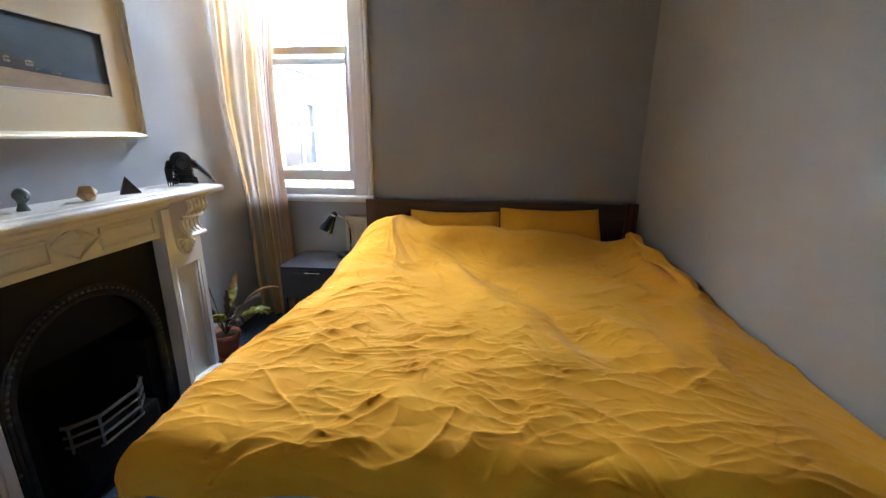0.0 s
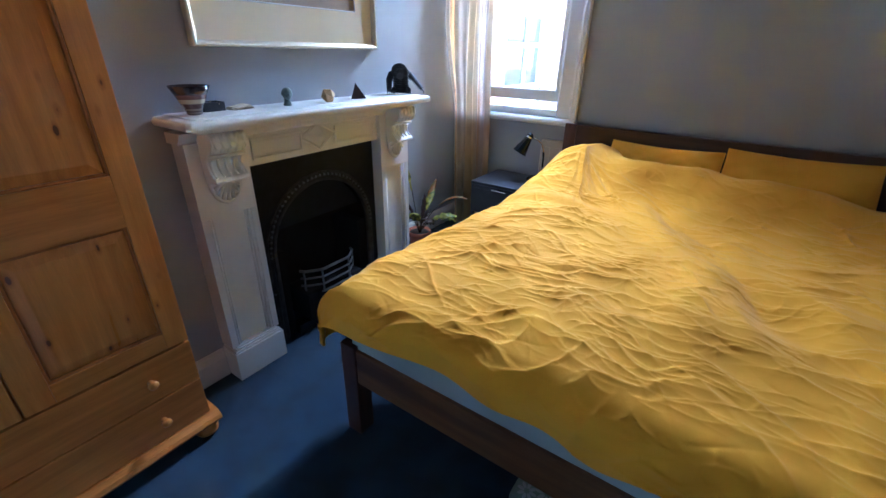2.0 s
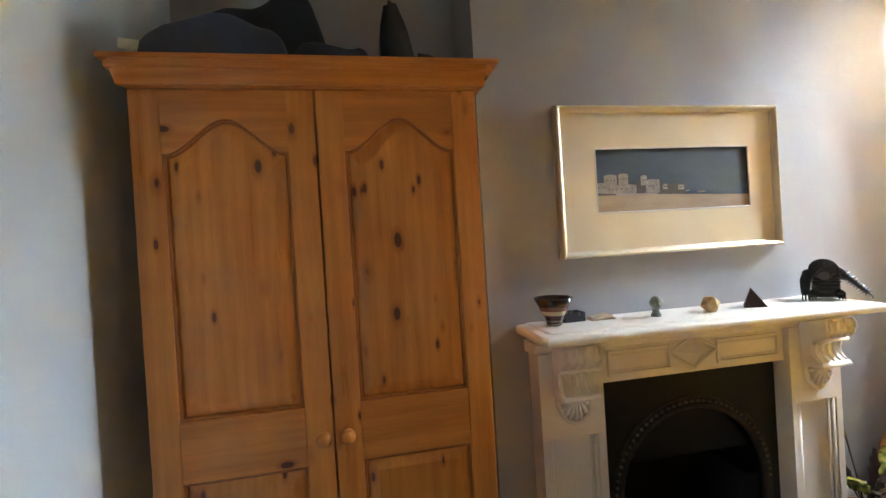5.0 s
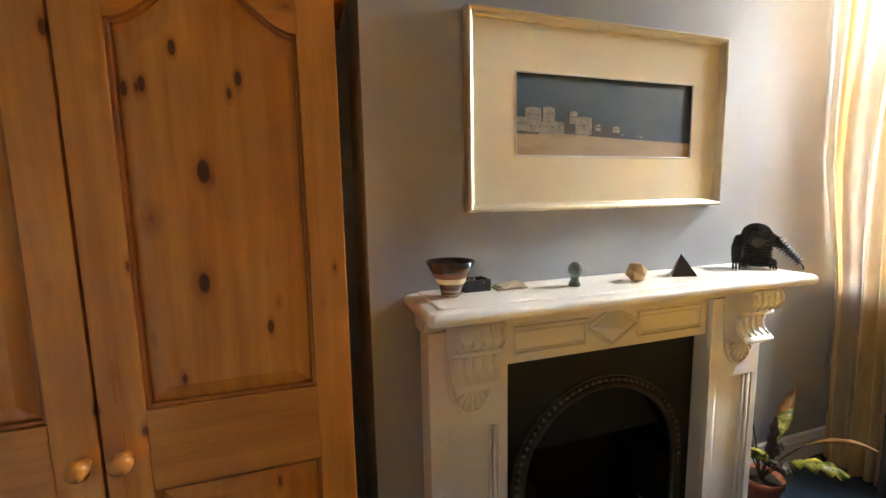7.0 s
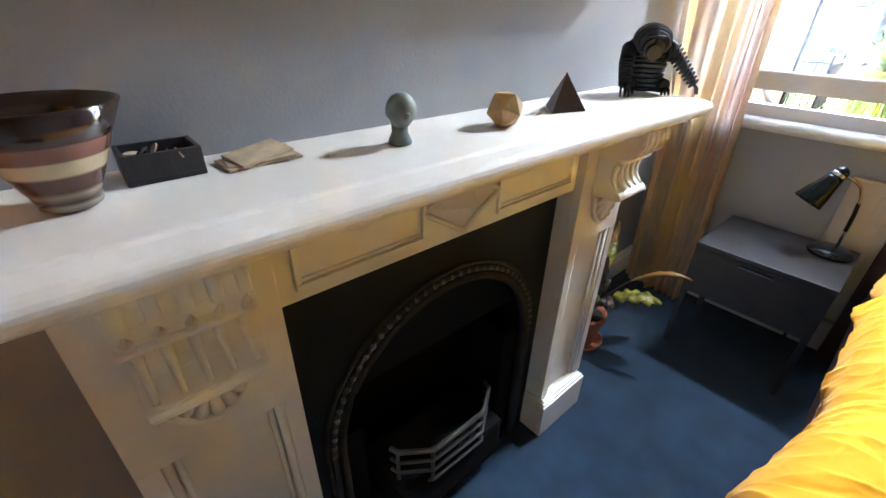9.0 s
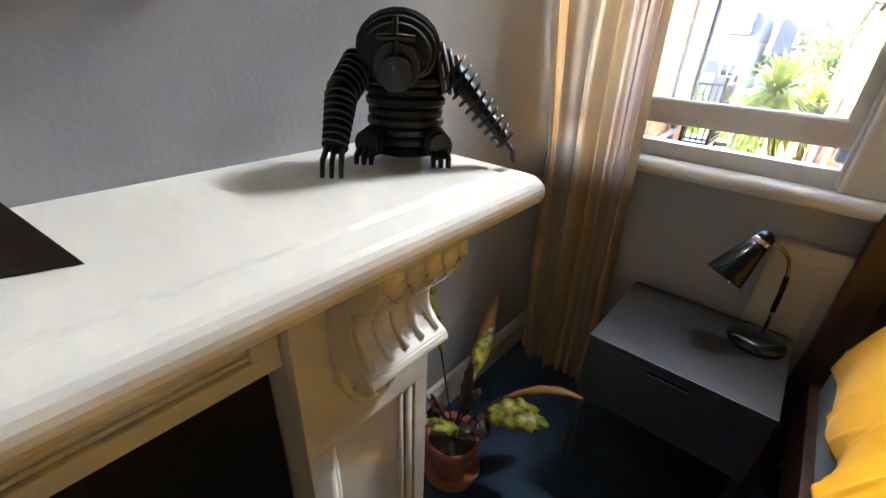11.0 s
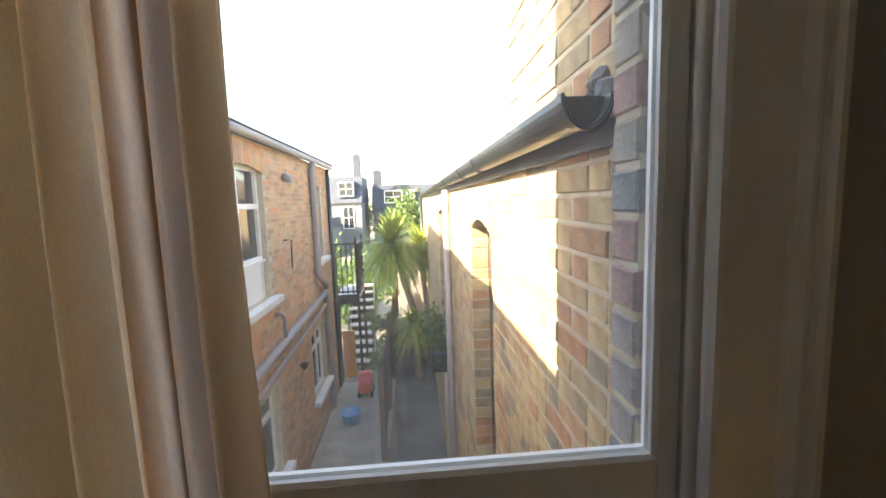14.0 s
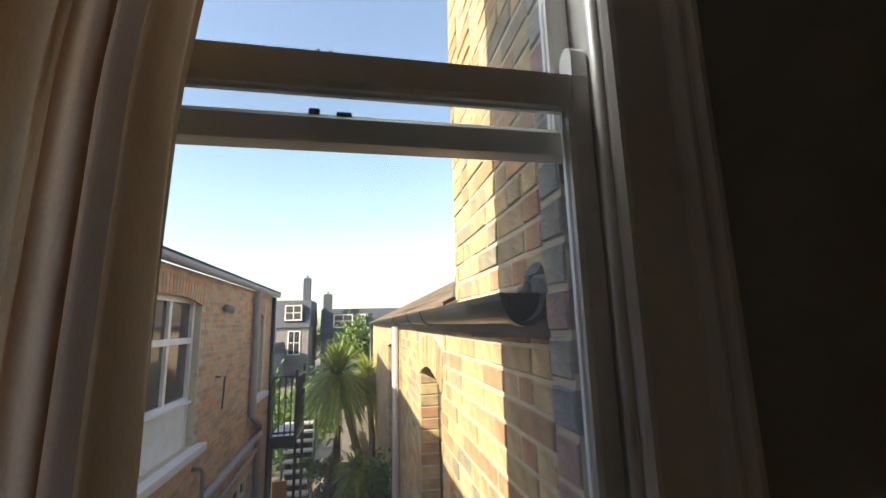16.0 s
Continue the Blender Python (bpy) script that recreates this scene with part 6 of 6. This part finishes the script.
def white_window(y0, y1, z0, z1, transom, sill=True, panel=0.0):
    w = new("window")
    w.parent = nb
    w.matrix_parent_inverse = nb.matrix_basis.inverted()
    xo = LX - 0.10
    t = 0.06
    zb = z0 + panel
    for a in ((y0, y0 + t, z0, z1), (y1 - t, y1, z0, z1), (y0 + t, y1 - t, z1 - t, z1), (y0 + t, y1 - t, zb, zb + t)):
        part("window_frame", box(xo - 0.04, xo + 0.02, *a, 0.006), M_UPVC, w)
    m_ = (y0 + y1) / 2 + 0.15
    part("mullion", box(xo - 0.03, xo + 0.015, m_ - 0.03, m_ + 0.03, zb + t, z1 - t, 0.005), M_UPVC, w)
    part("transom", box(xo - 0.03, xo + 0.018, y0 + t, y1 - t, transom - 0.035, transom + 0.035, 0.005), M_UPVC, w)
    part("pane", box(xo - 0.030, xo - 0.022, y0 + t, y1 - t, zb + t, z1 - t), M_PANE_DARK, w)
    if panel:
        part("lower_panel", box(xo - 0.04, xo + 0.010, y0 + t, y1 - t, z0, zb - 0.001, 0.004), M_UPVC, w)
        part("inner_sill", box(xo - 0.02, xo + 0.06, y0 + 0.01, y1 - 0.01, zb - 0.02, zb + 0.015, 0.004), M_UPVC, w)
    if sill:
        part("sill", box(LX - 0.12, LX + 0.12, y0 - 0.1, y1 + 0.16, z0 - 0.09, z0 - 0.001, 0.012), M_UPVC, w, "white painted stone sill")


white_window(6.9, 8.55, 0.30, 2.06, 1.55, True, 0.52)
white_window(11.25, 12.10, 0.40, 1.95, 1.25)
white_window(7.2, 8.5, -2.2, -0.95, -1.3)
white_window(10.5, 11.6, -2.2, -0.95, -1.3)
part("roof", prism([(LX + 0.16, 2.47), (LX - 2.8, 3.45), (LX - 6.2, 2.47), (LX - 6.2, 2.41), (LX - 2.8, 3.38), (LX + 0.10, 2.40)], "y", 1.5, 13.05), M_SLATE, nb)
part("gutter", tube([(LX + 0.10, 1.6, 2.43), (LX + 0.10, 13.0, 2.40)], 0.055, 10), M_GREYPIPE, nb, smooth=True)
part("downpipe", tube([(LX + 0.10, 11.15, 2.40), (LX + 0.07, 11.15, 2.2), (LX + 0.07, 11.15, 0.12), (LX + 0.14, 11.25, -0.02), (LX + 0.10, 11.60, -0.18), (LX + 0.07, 11.75, -0.30), (LX + 0.07, 11.75, GZ)], 0.065, 12), M_GREYPIPE, nb, "grey painted soil pipe", smooth=True)
part("downpipe", tube([(LX + 0.05, 12.80, 2.35), (LX + 0.05, 12.80, GZ)], 0.045, 10), M_BLACKPVC, nb, smooth=True)
part("waste_pipe", tube([(LX + 0.08, 6.0, -0.50), (LX + 0.08, 11.7, -0.32)], 0.065, 12), M_GREYPIPE, nb, smooth=True)
part("waste_pipe", tube([(LX + 0.06, 6.0, -0.80), (LX + 0.06, 11.7, -0.60)], 0.035, 10), M_GREYPIPE, nb, smooth=True)
part("trap_pipe", tube([(LX, 8.6, 0.02), (LX + 0.08, 8.6, 0.02), (LX + 0.08, 8.75, -0.05), (LX + 0.08, 8.75, -0.42)], 0.03, 8), M_GREYPIPE, nb, smooth=True)
part("vent_pipe", tube([(LX, 9.45, 1.99), (LX + 0.14, 9.45, 1.95)], 0.06, 12), M_GREYPIPE, nb, smooth=True)
part("wall_hook", tube([(LX, 9.25, 1.02), (LX + 0.05, 9.25, 1.02), (LX + 0.05, 9.5, 1.00), (LX + 0.05, 9.45, 0.55)], 0.012, 6), M_BLACKPVC, nb)
part("outside_lamp", lathe([(0.02, 0), (0.05, 0.03), (0.08, 0.10), (0.02, 0.12)], (LX + 0.08, 9.6, -1.2), 12), M_BLACKPVC, nb)

# ---------------------------------------------------------------- iron stair and landing beyond
sg = thing("iron_staircase", "black iron landing with railings and a weathered tread stair", "staircase", (-2.9, 13.6, GZ))
LZ = -0.72
part("landing", box(-3.34, -2.75, 13.05, 14.25, LZ - 0.10, LZ, 0.006), M_TREAD, sg)
part("edge_beam", box(-3.34, -2.75, 13.00, 13.049, LZ - 0.22, LZ + 0.02), M_BLACKPVC, sg)
for z_ in (LZ + 0.08, LZ + 1.28):
    part("handrail", tube([(-3.34, 13.06, z_), (-2.76, 13.06, z_), (-2.76, 14.2, z_)], 0.022, 8), M_BLACKPVC, sg)
for k in range(5):
    part("baluster", tube([(-3.28 + 0.128 * k, 13.06, LZ), (-3.28 + 0.128 * k, 13.06, LZ + 1.28)], 0.016, 6), M_BLACKPVC, sg)
for k in range(8):
    part("baluster", tube([(-2.76, 13.16 + 0.14 * k, LZ), (-2.76, 13.16 + 0.14 * k, LZ + 1.28)], 0.013, 6), M_BLACKPVC, sg)
for x_, y_ in ((-3.28, 13.02), (-2.78, 13.02), (-2.78, 14.2)):
    part("post", tube([(x_, y_, GZ), (x_, y_, LZ + 1.45 if x_ > -3 else LZ)], 0.035, 8), M_BLACKPVC, sg)
for k in range(10):
    part("tread", box(-3.55 + 0.045 * k, -2.72 + 0.02 * k, 16.1 - 0.24 * k, 16.36 - 0.24 * k, LZ - 0.42 - 0.19 * k, LZ - 0.37 - 0.19 * k, 0.006), M_TREAD, sg)
# added black boards between treads, standing in for the dark open gaps
for k in range(10):
    part("dark_gap_board", box(-3.52 + 0.045 * k, -2.74 + 0.02 * k, 16.30 - 0.24 * k, 16.32 - 0.24 * k, LZ - 0.61 - 0.19 * k + (0.05 if k == 9 else 0), LZ - 0.421 - 0.19 * k), M_BLACKPVC, sg)
for x_, x1_ in ((-3.57, -3.14), (-2.70, -2.52)):
    part("stringer", prism([(16.4, LZ - 0.34), (16.4, LZ - 0.62), (13.8, GZ), (13.8, LZ - 2.13)], "x", (x_ + x1_) / 2 - 0.02, (x_ + x1_) / 2 + 0.02), M_BLACKPVC, sg)
part("handrail", tube([(-2.62, 16.3, LZ + 0.35), (-2.50, 13.9, LZ - 1.45)], 0.025, 8), M_BLACKPVC, sg)

# ---------------------------------------------------------------- garden
fn = thing("garden_fence", "weathered brown wooden garden fence of upright boards", "fence", (-2.05, 12, GZ))
for k in range(58):
    y_ = 9.6 + k * 0.13
    hgt = 1.55 + 0.05 * math.sin(k * 1.7)
    part("board", box(-2.07 + 0.006 * (k % 3), -2.05 + 0.006 * (k % 3), y_, y_ + 0.118, GZ, GZ + hgt), M_FENCE, fn)
for k in range(5):
    part("post", box(-2.045, -1.97, 9.6 + k * 1.85, 9.68 + k * 1.85, GZ, GZ + 1.72), M_FENCE, fn)
solo("yard_wall", box(-3.30, -2.98, 13.4, 13.45, GZ + 0.001, GZ + 1.25, 0.01), M_ORANGEWOOD, "orange stained timber screen in the yard", "screen")
rb = thing("toy_car", "red plastic child's ride-on toy in the yard", "toy", (-2.6, 12.2, GZ + 0.04))
part("toy_body", prism([(12.00, GZ + 0.16), (12.00, GZ + 0.42), (12.12, GZ + 0.62), (12.32, GZ + 0.62), (12.40, GZ + 0.44), (12.52, GZ + 0.40), (12.52, GZ + 0.16)], "x", -2.76, -2.46, bevel=0.03), M_RED, rb)
for x_ in (-2.76, -2.46):
    for y_ in (12.10, 12.42):
        part("wheel", lathe([(0.10, -0.03), (0.10, 0.03)], (x_, y_, GZ + 0.14), 16, None, Matrix.Rotation(radians(90), 4, "Y")), M_BLACKPVC, rb)
tb = lathe([(0.16, 0), (0.20, 0.22), (0.22, 0.24), (0.21, 0.25), (0.18, 0.23), (0.15, 0.02), (0.001, 0.015)], (-2.80, 11.0, GZ + 0.041), 20)
solo("plastic_tub", tb, M_BLUE, "bright blue plastic tub on the yard paving", "tub", smooth=True)


def cordyline(name, x, y, z_crown, lean, radius, count, seed):
    """A cabbage palm: a thin trunk and a head of long drooping sword leaves."""
    rg = random.Random(seed)
    t = thing(name, "tall green cabbage palm with a spiky rounded crown", "palm tree", (x + lean, y, GZ))
    part("trunk", tube([(x + lean, y, GZ), (x + lean * 0.8, y, GZ + (z_crown - GZ) * 0.35), (x + lean * 0.35, y, GZ + (z_crown - GZ) * 0.7), (x, y, z_crown)], 0.11, 10, None, 0.075), M_TRUNK, t)
    b = bmesh.new()
    c = Vector((x, y, z_crown))
    for i in range(count):
        th, el = rg.uniform(0, 2 * math.pi), math.asin(rg.uniform(-0.75, 1.0))
        d = Vector((math.cos(th) * math.cos(el), math.sin(th) * math.cos(el), math.sin(el)))
        L = radius * rg.uniform(0.75, 1.1)
        side = d.cross(Vector((0, 0, 1))).normalized() if abs(d.z) < 0.97 else Vector((1, 0, 0))
        prev = None
        for s in range(5):
            f = s / 4
            p = c + d * (L * f) + Vector((0, 0, -0.60 * L * f * f * (1 - 0.5 * abs(d.z))))
            w = 0.050 * (1 - f) ** 0.7 + 0.004
            cur = (b.verts.new(p - side * w), b.verts.new(p + side * w))
            if prev:
                b.faces.new((prev[0], prev[1], cur[1], cur[0]))
            prev = cur
    part("crown", b, M_FROND, t)


cordyline("cabbage_palm", -1.95, 14.6, 0.36, 0.75, 1.40, 360, 1)
cordyline("cabbage_palm", -1.15, 15.9, 0.10, 0.2, 1.15, 260, 2)
cordyline("cabbage_palm", -1.45, 13.2, -1.6, 0.1, 0.75, 200, 3)


def shrub(name, label, x, y, z, r, count, seed, ls=0.09, tall=1.0):
    rg = random.Random(seed)
    t = thing(name, label, "shrub", (x, y, z))
    tw = None
    for k in range(7):
        a = k * 0.9
        tw = tube([(x, y, z), (x + r * 0.4 * math.cos(a), y + r * 0.4 * math.sin(a), z + r * 0.9), (x + r * 0.7 * math.cos(a), y + r * 0.7 * math.sin(a), z + r * 1.3)], 0.02, 5, tw, 0.006)
    part("stems", tw, M_FENCE, t)
    b = bmesh.new()
    lumps = [Vector((rg.uniform(-1, 1), rg.uniform(-1, 1), rg.uniform(0.1, 1.6) * tall)) * r * 0.7 for _ in range(9)]
    for i in range(count):
        o = Vector((x, y, z)) + rg.choice(lumps) + Vector((rg.gauss(0, 1), rg.gauss(0, 1), rg.gauss(0, 1))) * r * 0.24
        o.z = max(o.z, z + 0.02)
        m = Matrix.Translation(o) @ Euler((rg.uniform(0, 6), rg.uniform(0, 6), rg.uniform(0, 6))).to_matrix().to_4x4()
        q = [m @ Vector(c) for c in ((0, -ls * 0.3, 0), (ls * 0.5, 0, 0.01), (0, ls * 0.3, 0), (-ls, 0, 0))]
        b.faces.new([b.verts.new(c) for c in q])
    part("leaves", b, M_HEDGE, t)


shrub("garden_shrub", "bright green leafy garden shrub by the fence", -2.28, 13.6, GZ, 0.45, 900, 5, 0.09, 3.2)
shrub("garden_shrub", "yellow-green leafy garden shrub by the fence", -1.50, 15.0, GZ, 0.35, 500, 6)
shrub("hedge_bush", "dense green hedge behind the iron landing", -4.6, 19, GZ, 2.2, 2200, 8, 0.2)
shrub("hedge_bush", "dense green hedge at the garden end", -2.4, 24, GZ, 2.0, 2200, 9, 0.2)
shrub("hedge_bush", "dense green hedge across the gardens", -8.5, 30, GZ, 2.6, 2200, 14, 0.25)
pt = thing("wall_planter", "black hanging planter with bright green foliage on the wall", "planter", (RX - 0.14, 8.2, -0.63))
part("planter_trough", box(RX - 0.26, RX - 0.002, 7.9, 8.5, -0.68, -0.44, 0.02), M_BLACKPVC, pt)
fb2 = bmesh.new()
rg = random.Random(21)
for i in range(500):
    o = Vector((RX - 0.18 + rg.gauss(0, 0.10), 8.2 + rg.gauss(0, 0.20), -0.26 + rg.gauss(0, 0.16)))
    o.x = min(o.x, RX - 0.03)
    m = Matrix.Translation(o) @ Euler((rg.uniform(0, 6), rg.uniform(0, 6), rg.uniform(0, 6))).to_matrix().to_4x4()
    fb2.faces.new([fb2.verts.new(m @ Vector(c)) for c in ((0, -0.02, 0), (0.03, 0, 0.005), (0, 0.02, 0), (-0.06, 0, 0))])
part("foliage", fb2, M_HEDGE, pt)
solo("shed", prism([(-1.95, GZ), (-1.95, -0.6), (-1.45, -0.1), (-0.95, -0.6), (-0.95, GZ)], "y", 17.4, 19.0), M_RENDER, "small gabled brick outbuilding behind the palms", "shed")


def far_house(name, label, x0, x1, y, z_eave, z_top, wins, chimneys, wallm, roofm):
    t = thing(name, label, "house", ((x0 + x1) / 2, y, GZ))
    part("wall", box(x0, x1, y, y + 7, GZ, z_eave), wallm, t)
    part("roof", prism([(y - 0.25, z_eave), (y + 0.9, z_top), (y + 6.1, z_top), (y + 7.2, z_eave)], "x", x0 - 0.1, x1 + 0.1), roofm, t)
    for cx, cz0, cz1, wd2 in chimneys:
        ch = part("chimney", box(cx - wd2, cx + wd2, y + 1.0, y + 1.9, cz0, cz1, 0.03), M_SLATE, t)
        part("chimney_pot", lathe([(0.11, 0), (0.12, 0.1), (0.09, 0.35)], (cx, y + 1.4, cz1), 10), M_SLATE, ch)
    for a, c, d, e, pr_ in wins:
        w = new("window")
        w.parent = t
        w.matrix_parent_inverse = t.matrix_basis.inverted()
        yf = y - 0.04 - pr_
        if pr_:
            part("dormer", box(a - 0.15, c + 0.15, yf + 0.07, y + 1.6, d - 0.15, e + 0.15), roofm, w)
        part("pane", box(a, c, yf, yf + 0.02, d, e), M_PANE_DARK, w)
        for q in ((a - 0.07, a + 0.02, d - 0.07, e + 0.07), (c - 0.02, c + 0.07, d - 0.07, e + 0.07), (a, c, e - 0.02, e + 0.07), (a, c, d - 0.07, d + 0.02), ((a + c) / 2 - 0.03, (a + c) / 2 + 0.03, d, e), (a, c, (d + e) / 2 - 0.03, (d + e) / 2 + 0.03)):
            part("window_frame", box(q[0], q[1], yf - 0.03, yf - 0.001, q[2], q[3]), M_UPVC, w)
    return t


far_house("terraced_house", "slate roofed terraced house with white sash windows", -13.5, -6.3, 45, 1.6, 4.2,
          [(-8.4, -7.0, 2.3, 3.6, 0.2), (-8.1, -7.1, -0.9, 1.2, 0), (-10.6, -9.4, -0.9, 1.2, 0)], [(-6.7, 3.4, 6.4, 0.35)], M_RENDER, M_SLATE)
far_house("terraced_house", "dark slate hung house with white dormer windows", -5.4, 2.5, 48, 0.9, 3.4,
          [(-4.1, -2.3, 1.5, 2.7, 0.3), (-1.7, -1.0, 1.5, 2.7, 0.3)], [(-4.9, 2.6, 5.0, 0.45)], M_SLATE, M_SLATE)
far_house("brick_house", "distant red brick house between the terraces", -6.1, -5.3, 62, 1.2, 2.0, [(-5.9, -5.5, -0.5, 0.9, 0)], [], M_BRICK_WARM, M_TILE)
far_house("lean_to", "small cream lean-to beside the terraced house", -10.0, -8.4, 38, -0.6, 0.3, [(-9.6, -9.0, -1.8, -0.8, 0)], [], M_RENDER, M_SLATE)
shrub("distant_tree", "distant leafy tree above the roofs", -0.9, 38, GZ + 2.0, 2.3, 2200, 31, 0.28)
shrub("distant_tree", "distant leafy tree beyond the gardens", -6.0, 55, GZ + 1.0, 2.4, 1500, 32, 0.3)
